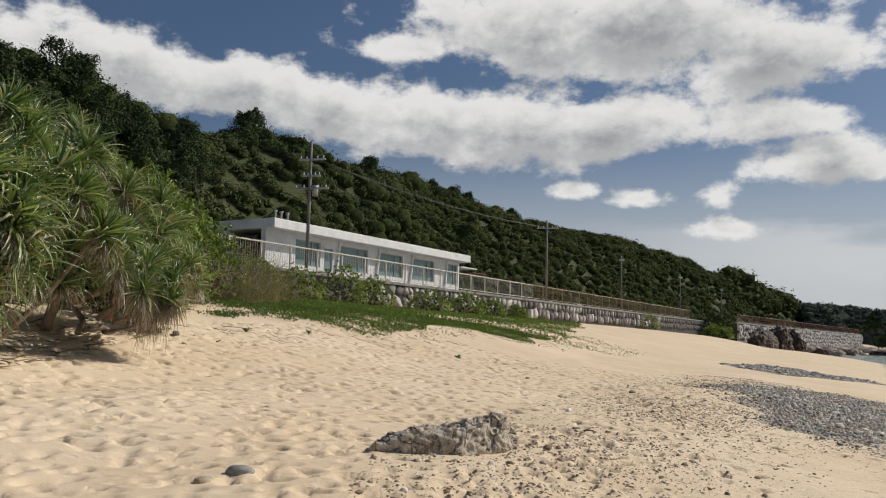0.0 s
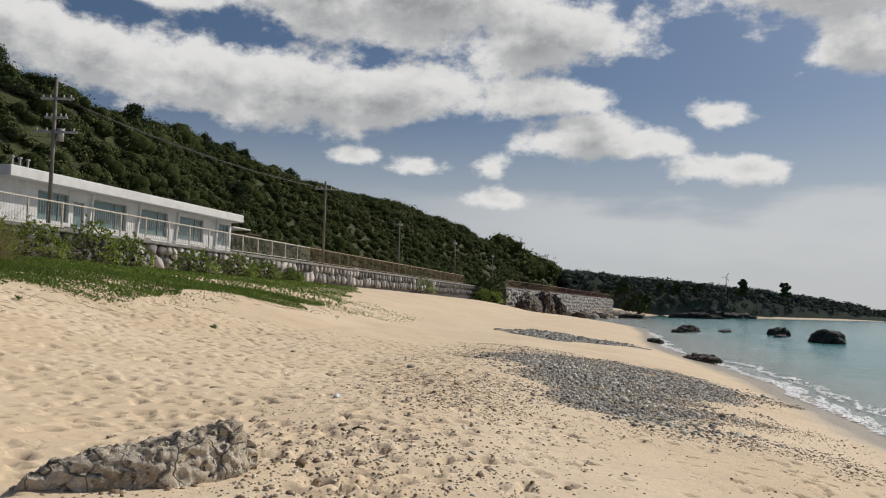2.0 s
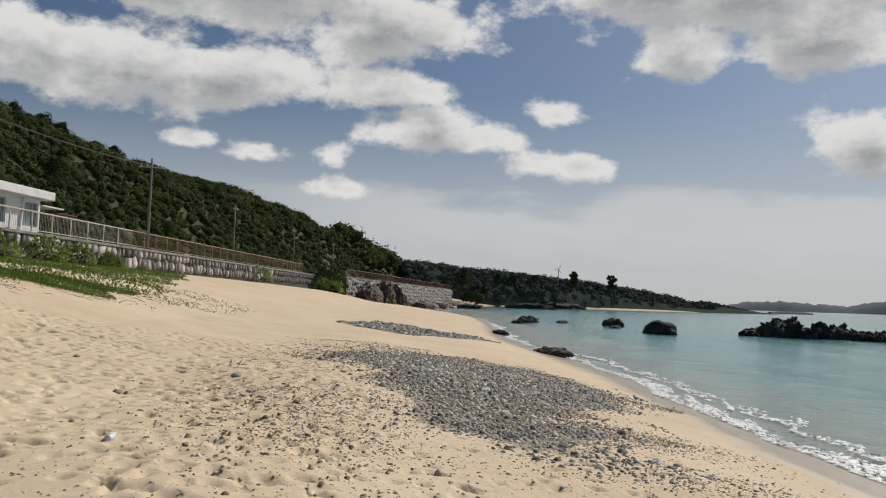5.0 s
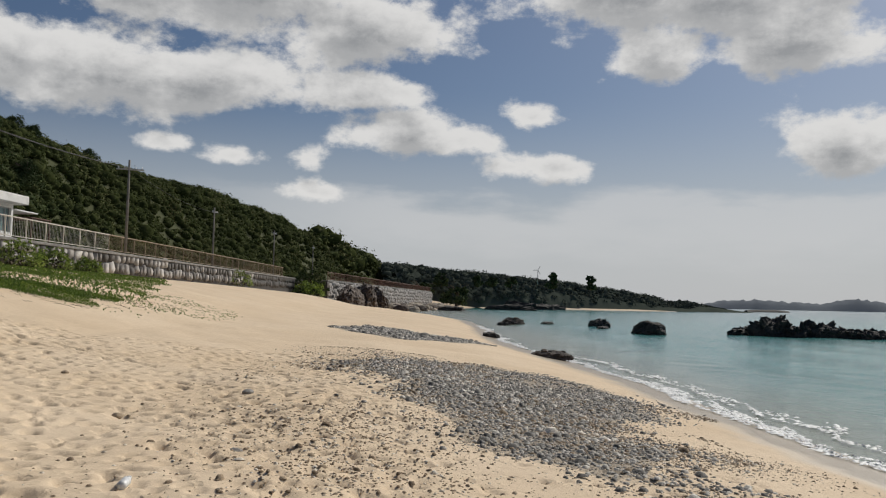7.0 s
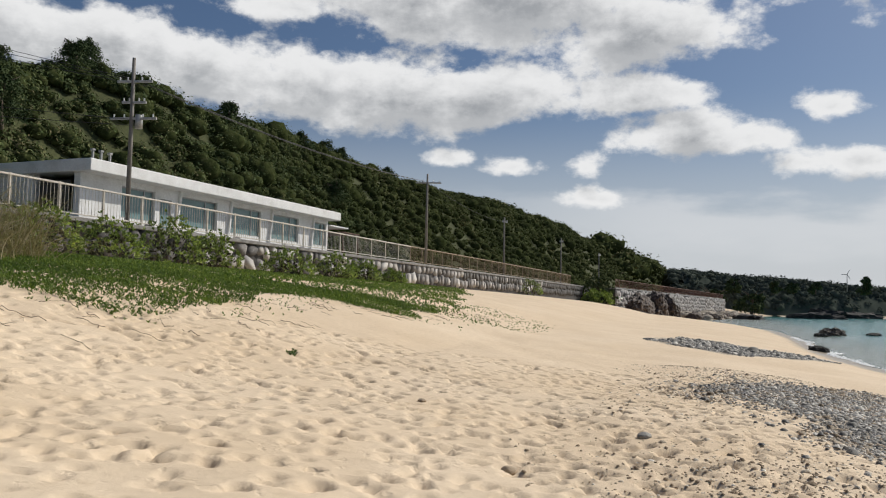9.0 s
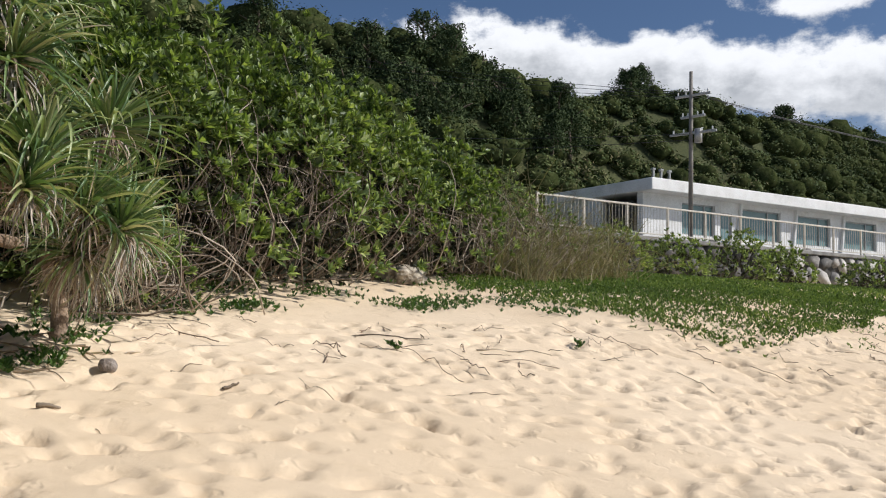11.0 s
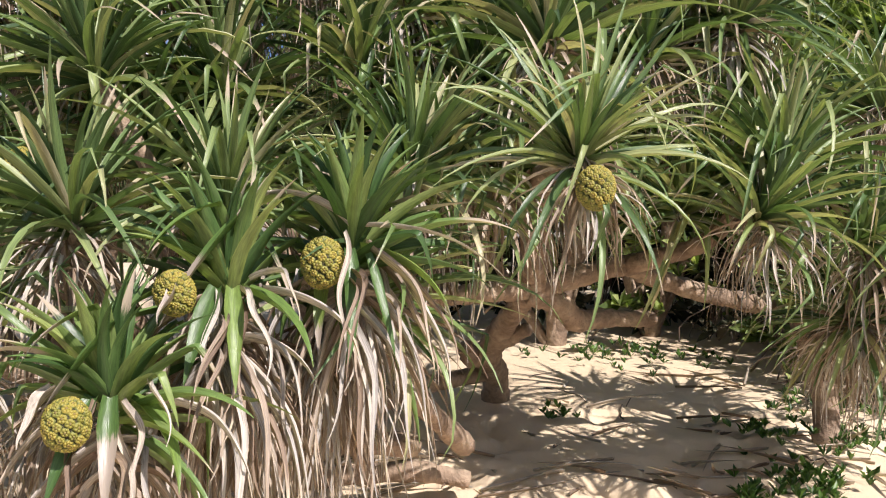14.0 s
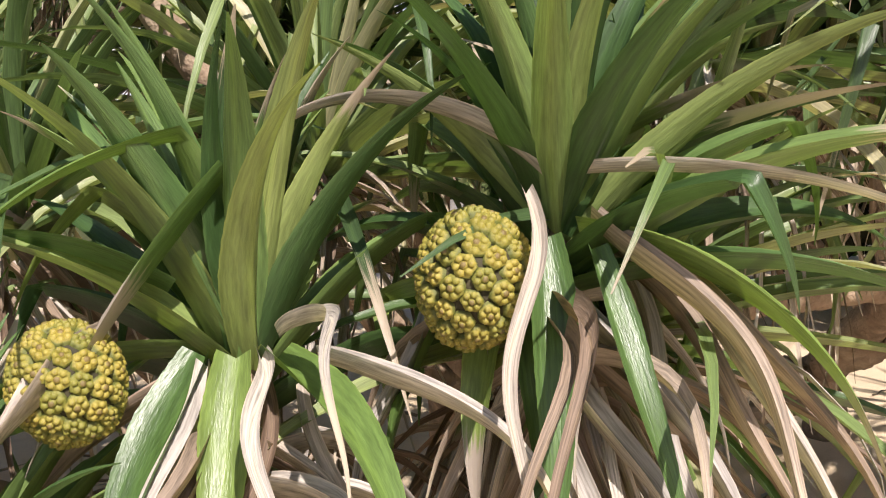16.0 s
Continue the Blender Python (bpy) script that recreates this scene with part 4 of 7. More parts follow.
def wire(a, b, sag, label="thin black overhead power line", rad=0.014):
    a, b = np.array(a, float), np.array(b, float)
    t = np.linspace(0, 1, 14)[:, None]
    pts = a + (b - a) * t
    pts[:, 2] -= sag * 4 * t[:, 0] * (1 - t[:, 0])
    v, q, c = tube_arrays(pts, np.full(14, rad), 5)
    thing("power_line", label, "cable", data=mesh_np("power_line", v, [q, c], wire_mat), group="overhead cables")


for k, dz in enumerate((0.0, -0.35, -0.8)):
    wire((-9.8 + 0.3 * k, 53.2, 13.7 + dz * 0.4), (-58, 62 + 3 * k, 27.6 + dz), 0.8)
    wire((-9.7 + 0.3 * k, 53.3, 13.7 + dz * 0.4), (8.4, 83.1, 13.4), 0.6)
wire((-9.9, 53.2, 11.6), (-52, 46, 15.2), 0.8)
wire((-9.9, 53.2, 11.3), (-52, 47, 14.2), 0.9)
wire((8.4, 83.1, 13.4), (21.3, 113, TERRACE_Z + 7.0), 0.6)


# ---- foliage helpers ----
def leaf_cloud(centres, radii, per, leaf, seed, flat=0.75, up=0.35):
    """Leaf quads over the outer shell of uneven clumps."""
    r = np.random.default_rng(seed)
    n = len(centres)
    c = np.repeat(np.asarray(centres), per, 0)
    rad = np.repeat(np.asarray(radii), per)
    d = r.normal(size=(n * per, 3))
    d /= np.linalg.norm(d, axis=1)[:, None]
    d[:, 2] = np.where(d[:, 2] < -0.35, -d[:, 2], d[:, 2])
    k = r.uniform(0.55, 1.0, n * per) ** 0.5 * (1 + 0.22 * np.sin(d[:, 0] * 5 + c[:, 0]) * np.sin(d[:, 1] * 6 + c[:, 1]))
    pos = c + d * (rad * k)[:, None] * np.array((1, 1, flat))
    nrm = d + np.array((0, 0, up)) + r.normal(0, 0.55, (n * per, 3))
    nrm /= np.linalg.norm(nrm, axis=1)[:, None]
    a = np.cross(nrm, r.normal(size=(n * per, 3)))
    a /= np.linalg.norm(a, axis=1)[:, None] + 1e-9
    b = np.cross(nrm, a)
    ls = leaf * np.exp(r.normal(0, 0.25, n * per))[:, None]
    v = np.stack([pos - a * ls, pos - b * ls * 0.45 + nrm * ls * 0.12, pos + a * ls, pos + b * ls * 0.45 + nrm * ls * 0.12], 1).reshape(-1, 3)
    q = np.arange(len(v)).reshape(-1, 4)
    return v, q


leaf_far = material("olive_hillside_leaves", [(0.045, 0.06, 0.018), (0.085, 0.105, 0.03), (0.12, 0.135, 0.045), (0.2, 0.175, 0.085)], scale=0.06, rough=0.9, bump=0, island=True, per_object=0.45, detail=5, spec=0.15)
leaf_wood = material("dark_woodland_leaves", [(0.04, 0.06, 0.02), (0.07, 0.1, 0.032), (0.11, 0.135, 0.045), (0.2, 0.17, 0.085)], scale=0.07, rough=0.85, bump=0, island=True, per_object=0.45, detail=5, spec=0.2)
leaf_dark = material("casuarina_foliage", [(0.04, 0.06, 0.027), (0.072, 0.1, 0.042), (0.115, 0.145, 0.062)], scale=0.3, rough=0.9, bump=0, island=True, per_object=0.5, spec=0.1)


BUSH = stone_shape(77, 2, 0.0, 1.0)


def bushy(name, cs, rs, per, leaf, seed, mat, flat=0.75, core=None):
    """Rounded bush bodies, each uneven, under a shell of leaves."""
    b = Batch()
    vs, fs = BUSH
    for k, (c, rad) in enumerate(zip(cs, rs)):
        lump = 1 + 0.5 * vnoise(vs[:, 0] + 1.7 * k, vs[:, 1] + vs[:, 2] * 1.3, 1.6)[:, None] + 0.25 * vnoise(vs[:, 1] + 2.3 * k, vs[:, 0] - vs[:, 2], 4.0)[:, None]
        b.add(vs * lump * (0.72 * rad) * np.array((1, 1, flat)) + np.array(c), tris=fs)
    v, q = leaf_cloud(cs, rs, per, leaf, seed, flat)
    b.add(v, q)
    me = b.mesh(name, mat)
    # the default core colour is dark, painting the shade behind the leaves
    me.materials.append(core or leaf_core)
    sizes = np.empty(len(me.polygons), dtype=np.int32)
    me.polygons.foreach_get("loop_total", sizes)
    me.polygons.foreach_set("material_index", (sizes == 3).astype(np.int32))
    return me


# dark body colour that stands in for shade inside the bushes
leaf_core = material("bush_core_painted_shade", [(0.022, 0.03, 0.011), (0.042, 0.052, 0.019), (0.065, 0.07, 0.03)], scale=1.5, rough=1.0, bump=0.5, bump_scale=6, spec=0.0)


def hill_wood(name, label, s_rng, n_rng, count, seed, size, per, leaf, mat=None):
    r = np.random.default_rng(seed)
    cs, rs = [], []
    while len(cs) < count:
        s, n = r.uniform(*s_rng), r.uniform(*n_rng)
        x, y = at_wall(s, n)
        z = gz(x, y)
        rad = size * math.exp(r.normal(0, 0.3)) * (0.85 + 0.5 * (vnoise(x, y, 0.08) + 0.3))
        cs.append((x, y, z + rad * 0.3))
        rs.append(rad)
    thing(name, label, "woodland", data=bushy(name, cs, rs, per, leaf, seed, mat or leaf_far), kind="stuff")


hill_wood("hillside_shrubs", "dense dark green shrubs covering the hillside", (20, 112), (-71, -44), 1150, 5, 1.25, 150, 0.15, leaf_wood)
hill_wood("hillside_shrubs", "low olive-green scrub on the open hillside", (88, 215), (-71, -44), 2600, 11, 0.95, 85, 0.15)
hill_wood("hillside_shrubs", "dark green shrubs on the bank behind the house", (24, 90), (-58, -45), 240, 9, 1.2, 110, 0.15, leaf_wood)
hill_wood("hillside_shrubs", "dark green shrubs on the upper slope", (14, 62), (-72, -50), 180, 10, 1.6, 110, 0.17, leaf_wood)
hill_wood("hillside_shrubs", "low olive-green scrub on the far hillside", (200, 360), (-74, -44), 1300, 6, 1.5, 70, 0.25)
hill_wood("hillside_shrubs", "green woods on the distant headland slope", (340, 800), (-110, -38), 420, 7, 5.0, 80, 0.8)
hill_wood("hillside_shrubs", "dark green woods on the slope behind the bushes", (-40, 24), (-78, -44), 300, 8, 2.0, 100, 0.26, leaf_wood)


def tree(x, y, z, h, rad, seed, label, mat=leaf_dark, tall=1.6, leaf=0.11, clumps=56, per=75):
    r = np.random.default_rng(seed)
    t = thing("tree", label, "tree", pose(x, y, z), group="trees on the slope")
    lean = r.normal(0, 0.06, 2)
    pts = [(lean[0] * h * k, lean[1] * h * k, h * k) for k in np.linspace(-0.05, 0.92, 6)]
    v, q, c = tube_arrays(pts, np.linspace(rad * 0.12, rad * 0.02, 6), 7)
    b = Batch()
    b.add(v, q, c)
    for k in range(7):
        f = r.uniform(0.35, 0.85)
        a = r.uniform(0, 6.28)
        base = np.array((lean[0] * h * f, lean[1] * h * f, h * f))
        tip = base + np.array((math.cos(a), math.sin(a), 0.6)) * rad * 0.7
        v, q, c = tube_arrays([base, (base + tip) / 2 + (0, 0, 0.1), tip], (rad * 0.05, rad * 0.03, rad * 0.012), 5)
        b.add(v, q, c)
    part("trunk", b.mesh("trunk", bark), t)
    cs, rs = [], []
    for k in range(clumps):
        f = r.uniform(0.04, 1.0)
        a = r.uniform(0, 6.28)
        rr = rad * (1.05 - 0.7 * f) * r.uniform(0.3, 1.25)
        cs.append((math.cos(a) * rr + lean[0] * h * f, math.sin(a) * rr + lean[1] * h * f, h * f))
        rs.append(rad * (0.5 - 0.3 * f) * r.uniform(0.5, 1.3))
    v, q = leaf_cloud(cs, rs, per, leaf, seed + 1, tall, 0.1)
    part("crown", mesh_np("crown", v, q, mat), t)
    return t


bark = material("grey_brown_bark", [(0.06, 0.045, 0.03), (0.13, 0.1, 0.07), (0.2, 0.16, 0.12)], scale=6, rough=0.9, bump=0.6, bump_scale=35)
TREES = [(38, -62, 7.5), (41, -60, 6), (44, -64, 8), (47, -61, 7.5), (50, -59, 6.5), (53, -58, 4.5), (94.8, -66, 3.5), (112, -66, 2.6), (108, -58, 4), (72, -68, 3.6), (75, -70, 4.2),
         (126, -70, 3.4), (131, -70, 3.0), (150, -70, 2.8), (60, -52, 5), (34, -58, 7), (30, -55, 6)]
q_ = np.random.default_rng(299)
TREES = [(s, n, h * (0.5 if h > 5 else 0.7)) for s, n, h in TREES] + [(28 + 30 * q_.random(), -66 + 9 * q_.random(), 2.6 + 1.6 * q_.random()) for k in range(14)]
for k, (s, n, h) in enumerate(TREES):
    x, y = at_wall(s, n)
    tree(x, y, gz(x, y), h + 0.6, 1.4 + 0.16 * h, 300 + k, "dark slender casuarina tree on the wooded slope")


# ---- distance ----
# distance haze is mixed into both base colours, paler and greyer
far_wood = material("haze_tinted_headland_woods", [(0.055, 0.068, 0.058), (0.075, 0.088, 0.072), (0.095, 0.108, 0.086)], scale=0.02, rough=1.0, bump=0.0, spec=0.0)
far_hill = material("haze_tinted_hills", [(0.17, 0.19, 0.21), (0.2, 0.22, 0.24)], scale=0.002, rough=1.0, bump=0.0, spec=0.0)


def ridge_sheet(name, label, a, b, hs, depth, mat, seed, rough=0.12, category="headland"):
    """A long rounded hill between two points, heights hs along it."""
    a, b = np.array(a, float), np.array(b, float)
    n, m_ = 120, 9
    t = np.linspace(0, 1, n)
    run = (b - a) / np.linalg.norm(b - a)
    side = np.array((-run[1], run[0]))
    hgt = np.interp(t, np.linspace(0, 1, len(hs)), hs)
    V = []
    for i in range(n):
        p = a + (b - a) * t[i]
        for k in range(m_):
            u = k / (m_ - 1) * 2 - 1
            z = hgt[i] * (1 - u * u) ** 0.7 * (1 + rough * (vnoise(i * 0.7 + seed, k * 1.3, 1.0) * 2))
            q = p + side * u * depth
            V.append((q[0], q[1], SEA_Z - 0.3 + max(0, z)))
    ii = np.arange(n * m_).reshape(n, m_)
    Q = np.stack([ii[:-1, :-1].ravel(), ii[1:, :-1].ravel(), ii[1:, 1:].ravel(), ii[:-1, 1:].ravel()], 1)
    return thing(name, label, category, data=mesh_np(name, V, Q, mat, True), kind="structure")


def polar(az, dist, z=0.0):
    """A place seen from the middle of the walk, azimuth from +y towards +x."""
    return (1.8 + dist * math.sin(radians(az)), 6.8 + dist * math.cos(radians(az)), z)


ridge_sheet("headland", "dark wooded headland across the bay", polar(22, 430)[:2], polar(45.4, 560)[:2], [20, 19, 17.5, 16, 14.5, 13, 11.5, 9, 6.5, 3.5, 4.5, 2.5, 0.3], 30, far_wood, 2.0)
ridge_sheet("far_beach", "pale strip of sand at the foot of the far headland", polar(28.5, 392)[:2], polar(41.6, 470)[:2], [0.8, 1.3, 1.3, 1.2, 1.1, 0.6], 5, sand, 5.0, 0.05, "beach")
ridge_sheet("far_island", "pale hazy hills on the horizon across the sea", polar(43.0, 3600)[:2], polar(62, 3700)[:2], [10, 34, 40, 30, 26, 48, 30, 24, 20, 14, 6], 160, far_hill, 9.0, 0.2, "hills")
ridge_sheet("breakwater", "low dark breakwater far out in the sea", polar(46.2, 690)[:2], polar(48.7, 700)[:2], [1.6, 2.2, 2.1, 2.2, 1.5], 6, dark_rock, 4.0, 0.1, "breakwater")
for k, (azm, dist, h, rad) in enumerate(((33.6, 425, 7.5, 3.0), (36.2, 440, 6.5, 3.2), (30.8, 420, 5, 3), (29.5, 418, 5, 3), (28.4, 416, 5, 3), (26, 412, 6, 4), (27.0, 380, 8, 7), (24.5, 370, 9, 8))):
    x, y, _ = polar(azm, dist)
    zb = 10.5 if dist > 400 else 1.0
    tree(x, y, zb, h, rad, 400 + k, "dark far tree standing on the headland", leaf_dark, 0.8, 0.7, 22, 60)
# leaf tones lightened and greyed to carry the haze over the bay
far_leaf = material("haze_tinted_headland_leaves", [(0.066, 0.08, 0.066), (0.1, 0.116, 0.092), (0.15, 0.16, 0.125)], scale=0.03, rough=1.0, bump=0, island=True, per_object=0.5, spec=0.0)
cs, rs = [], []
r = np.random.default_rng(44)
for k in range(650):
    f = r.random()
    u = r.uniform(-0.2, 0.97)
    hh = np.interp(f, [0, 0.25, 0.5, 0.7, 0.78, 0.83, 0.92, 1], [20, 16.5, 12.5, 7.5, 3.8, 4.6, 2.4, 0.5])
    hx, hy = np.array(polar(22, 430)[:2]) * (1 - f) + np.array(polar(45.4, 560)[:2]) * f
    away = np.array((hx - 1.8, hy - 6.8)) / math.hypot(hx - 1.8, hy - 6.8)
    x, y = hx - away[0] * 30 * u, hy - away[1] * 30 * u
    cs.append((x, y, max(0.5, hh * (1 - u * u) ** 0.7)))
    rs.append(r.uniform(2.4, 4.6) * min(1, hh / 6))
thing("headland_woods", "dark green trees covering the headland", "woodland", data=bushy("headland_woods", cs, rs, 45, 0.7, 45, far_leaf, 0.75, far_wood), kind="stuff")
# small wind turbine beyond the headland woods
x, y, _ = polar(32.6, 432)
turbine = thing("wind_turbine", "small far white wind turbine at rest", "wind turbine", pose(x, y, 12.0, 0, 0, -33))
v_, q_, t_ = tube_arrays([(0, 0, 0), (0, 0, 8)], (0.22, 0.15), 8)
part("mast", mesh_np("mast", v_, [q_, t_], steel), turbine)
for k in range(3):
    part("blade", box_mesh("blade", (0.25, 0.12, 2.4), steel, 0.05, (0, -0.4, 1.2)), turbine, m=Matrix.Translation((0, 0, 8)) @ Matrix.Rotation(k * 2.094 + 0.5, 4, "Y"))
# the wall goes on past the gap, bending towards the water, with the rocks at its foot
FAR_A, FAR_B = np.array((51.0, 157.0)), np.array((132.0, 282.0))
FAR_L = float(np.linalg.norm(FAR_B - FAR_A))
FAR_U = (FAR_B - FAR_A) / FAR_L
FAR_N = np.array((FAR_U[1], -FAR_U[0]))


def far_pose(s, z, n=0.0):
    p = FAR_A + FAR_U * s + FAR_N * n
    return pose(p[0], p[1], z, 0, 0, math.degrees(math.atan2(FAR_U[1], FAR_U[0])))


FW = thing("wall_far", "far stretch of stone sea wall with boulders at its foot", "sea wall", far_pose(FAR_L / 2, 3.0), kind="structure")
part("core", box_mesh("core", (FAR_L, 1.2, 6.4), mortar, 0, (0, 0.8, -0.4)), FW)
part("coping", box_mesh("coping", (FAR_L, 1.0, 0.3), concrete, 0.03, (0, 0.6, 2.95)), FW)
part("backfill", box_mesh("backfill", (FAR_L, 22, 0.4), concrete, 0, (0, 12.4, 2.7)), FW)
rs_ = Batch()
r = np.random.default_rng(81)
for row in range(6):
    s = -FAR_L / 2
    while s < FAR_L / 2:
        w = r.uniform(0.7, 1.5)
        vs, qs, ts = SHAPES[r.integers(9)]
        rs_.add(vs @ np.diag((w * 1.04, r.uniform(1.2, 2.4), r.uniform(0.8, 1.35))) + np.array((s + w / 2, 0.2, -2.6 + row * 0.95 + r.normal(0, 0.2))), qs, ts)
        s += w
tagged(part("stonework", rs_.mesh("stonework", wall_stone), FW), kind="stuff")
red0 = panels[2]
red0.matrix_basis = far_pose(1.0, 6.1, -0.4)
for i in range(1, int(FAR_L / SPAN) - 1):
    copy_thing(red0, far_pose(1.0 + i * SPAN, 6.1, -0.4))
r = np.random.default_rng(15)
for k, (s, n, sx, sz) in enumerate(((6, 3.0, 5.0, 3.4), (15, 3.6, 5.6, 4.6), (26, 3.2, 5.4, 4.0))):
    p = FAR_A + FAR_U * s + FAR_N * n
    thing("rock_outcrop", "craggy brown rock outcrop against the sea wall", "rock", pose(p[0], p[1], gz(p[0], p[1]) - 0.2, 0, 0, 57 + 20 * k), rock_mesh("rock_outcrop", 20.5 + k, (sx, 2.4, sz), brown_rock, 5, 0.5, 0.35, 0.1), group="boulders at the far wall")
for k in range(60):
    s, n = r.uniform(22, FAR_L + 8), 1.2 + abs(r.normal(0, 2.6))
    p = FAR_A + FAR_U * s + FAR_N * n
    sz = r.uniform(0.6, 1.9)
    thing("boulder", "grey boulder heaped at the foot of the far wall", "rock", pose(p[0], p[1], max(gz(p[0], p[1]), SEA_Z) + 0.1, 0, 0, r.uniform(0, 360)),
          rock_mesh("boulder", 30.0 + k, (sz * 1.3, sz, sz * 0.8), rock_mat if k % 3 else brown_rock, 3, 0.4, 0.3), group="boulders at the far wall")


# ---- pandanus thicket ----
def blade_material(name, greens, tip, rough=0.45, trans=0.25, mid=1.35, dead=0.0, vary=0.28):
    """Strap leaf: u across, v along the blade; paler midrib, browned tips on some leaves."""
    m = bpy.data.materials.new(name)
    m.use_nodes = True
    n = Nodes(m.node_tree)
    p = m.node_tree.nodes["Principled BSDF"]
    uv = n.add("ShaderNodeUVMap")
    sp = n.add("ShaderNodeSeparateXYZ")
    n.put(sp.inputs[0], uv.outputs[0])
    isl = n.add("ShaderNodeNewGeometry").outputs["Random Per Island"]
    obr = n.add("ShaderNodeObjectInfo").outputs["Random"]
    rnd = n.math("FRACT", n.math("ADD", isl, n.math("MULTIPLY", obr, 3.7)))
    cr = n.add("ShaderNodeValToRGB")
    els = cr.color_ramp.elements
    for i, c in enumerate(greens):
        e = els[i] if i < 2 else els.new(i / (len(greens) - 1))
        e.position, e.color = i / (len(greens) - 1), (*c, 1)
    n.put(cr.inputs[0], rnd)
    comb = n.add("ShaderNodeCombineXYZ")
    n.put(comb.inputs[0], n.math("MULTIPLY", sp.outputs[0], 4.5))
    n.put(comb.inputs[1], n.math("MULTIPLY", sp.outputs[1], 2.5))
    n.put(comb.inputs[2], n.math("MULTIPLY", rnd, 60.0))
    streak = n.noise(comb.outputs[0], 3.0, 4.0, 0.6)
    colr = n.mix(1.0, cr.outputs[0], n.ramp(streak, 0.25, 0.75, 1 - vary, 1 + vary, False), "MULTIPLY")
    rib = n.math("ABSOLUTE", n.math("SUBTRACT", sp.outputs[0], 0.5))
    colr = n.mix(n.ramp(rib, 0.16, 0.02, 0.0, 0.45), colr, n.mix(1.0, colr, (mid, mid, mid * 0.8, 1), "MULTIPLY"))
    colr = n.mix(n.ramp(rib, 0.46, 0.495, 0.0, 0.3), colr, n.mix(1.0, colr, (1.9, 1.7, 1.5, 1), "MULTIPLY"))
    tone = n.math("FRACT", n.math("MULTIPLY", rnd, 7.3))
    start = n.ramp(tone, 0.0, 1.0, 0.6 - dead, 2.2, False)
    wob = n.math("ADD", sp.outputs[1], n.math("MULTIPLY", n.math("SUBTRACT", streak, 0.5), 0.35))
    brown = n.ramp(n.math("SUBTRACT", wob, start), 0.0, 0.1)
    colr = n.mix(brown, colr, tip)
    n.put(p.inputs["Base Color"], colr)
    p.inputs["Roughness"].default_value = rough
    bmp = n.add("ShaderNodeBump")
    bmp.inputs["Strength"].default_value, bmp.inputs["Distance"].default_value = 0.35, 0.003
    n.put(bmp.inputs["Height"], streak)
    n.put(p.inputs["Normal"], bmp.outputs[0])
    tr = n.add("ShaderNodeBsdfTranslucent")
    n.put(tr.inputs[0], n.mix(1.0, colr, (1.35, 1.45, 0.65, 1), "MULTIPLY"))
    ms = n.add("ShaderNodeMixShader")
    ms.inputs[0].default_value = trans
    n.put(ms.inputs[1], p.outputs[0])
    n.put(ms.inputs[2], tr.outputs[0])
    n.put(m.node_tree.nodes["Material Output"].inputs[0], ms.outputs[0])
    return m


pand_green = blade_material("pandanus_leaf", [(0.05, 0.088, 0.036), (0.082, 0.138, 0.052), (0.12, 0.186, 0.07), (0.165, 0.232, 0.088), (0.215, 0.275, 0.11), (0.29, 0.33, 0.15), (0.44, 0.39, 0.25)], (0.46, 0.38, 0.29, 1), 0.34, 0.22, 1.35, 0.0, 0.4)
pand_dead = blade_material("dead_pandanus_leaf", [(0.15, 0.098, 0.068), (0.28, 0.207, 0.152), (0.37, 0.3, 0.242), (0.5, 0.45, 0.4), (0.33, 0.3, 0.28)], (0.5, 0.42, 0.32, 1), 0.7, 0.12, 1.1, 0.0, 0.6)


def blade(length, width, start, bend, r, segs=9, fold=None, side=0.0, keel=0.45, saw=0.0, wave=0.0):
    """A strap leaf along +x from the origin: V-shaped section, arching over by bend degrees, tapering to a point."""
    th, p, y = radians(start), np.zeros(2), 0.0
    vs, uv = [], []
    tw = r.normal(0, 0.25)
    for i in range(segs + 1):
        s = i / segs
        w = width * (0.6 + 0.4 * min(1, s * 3.5)) * max(0.0, 1 - s ** 1.9) * 0.56 * (1 + saw * (i % 2)) + 0.0008
        up = np.array((-math.sin(th), math.cos(th)))
        ta = tw * s
        k = keel * w * (1.6 - s)
        for u, (a, b) in zip((0.0, 0.5, 1.0), ((-w, k), (0.0, -k), (w, k))):
            aa, bb = a * math.cos(ta) - b * math.sin(ta), a * math.sin(ta) + b * math.cos(ta)
            q = p + up * bb
            vs.append((q[0], y + aa, q[1]))
            uv.append((u, s))
        st = length / segs
        p = p + st * np.array((math.cos(th), math.sin(th)))
        y += side * st * s + wave * st * math.sin(s * 9 + tw * 12)
        th -= radians(bend) / segs * (0.4 + 1.2 * s)
        if fold is not None and abs(s - fold) <= 0.5001 / segs:
            th -= radians(75)
        th = max(th, radians(-92))
    qs = []
    for i in range(segs):
        for k in range(2):
            a = i * 3 + k
            qs.append((a, a + 1, a + 4, a + 3))
    return np.array(vs), np.array(qs), np.array(uv)


def uv_mesh(name, pieces, mat):
    """Joins blades given as (verts, quads, uv)."""
    n0, V, Q, U = 0, [], [], []
    for v, q, u in pieces:
        V.append(v)
        Q.append(q + n0)
        U.append(u)
        n0 += len(v)
    q = np.concatenate(Q)
    me = mesh_np(name, np.concatenate(V), q, mat, True)
    layer = me.uv_layers.new(name="UVMap")
    idx = np.empty(len(me.loops), dtype=np.int32)
    me.loops.foreach_get("vertex_index", idx)
    layer.data.foreach_set("uv", np.concatenate(U)[idx].astype(np.float32).ravel())
    return me


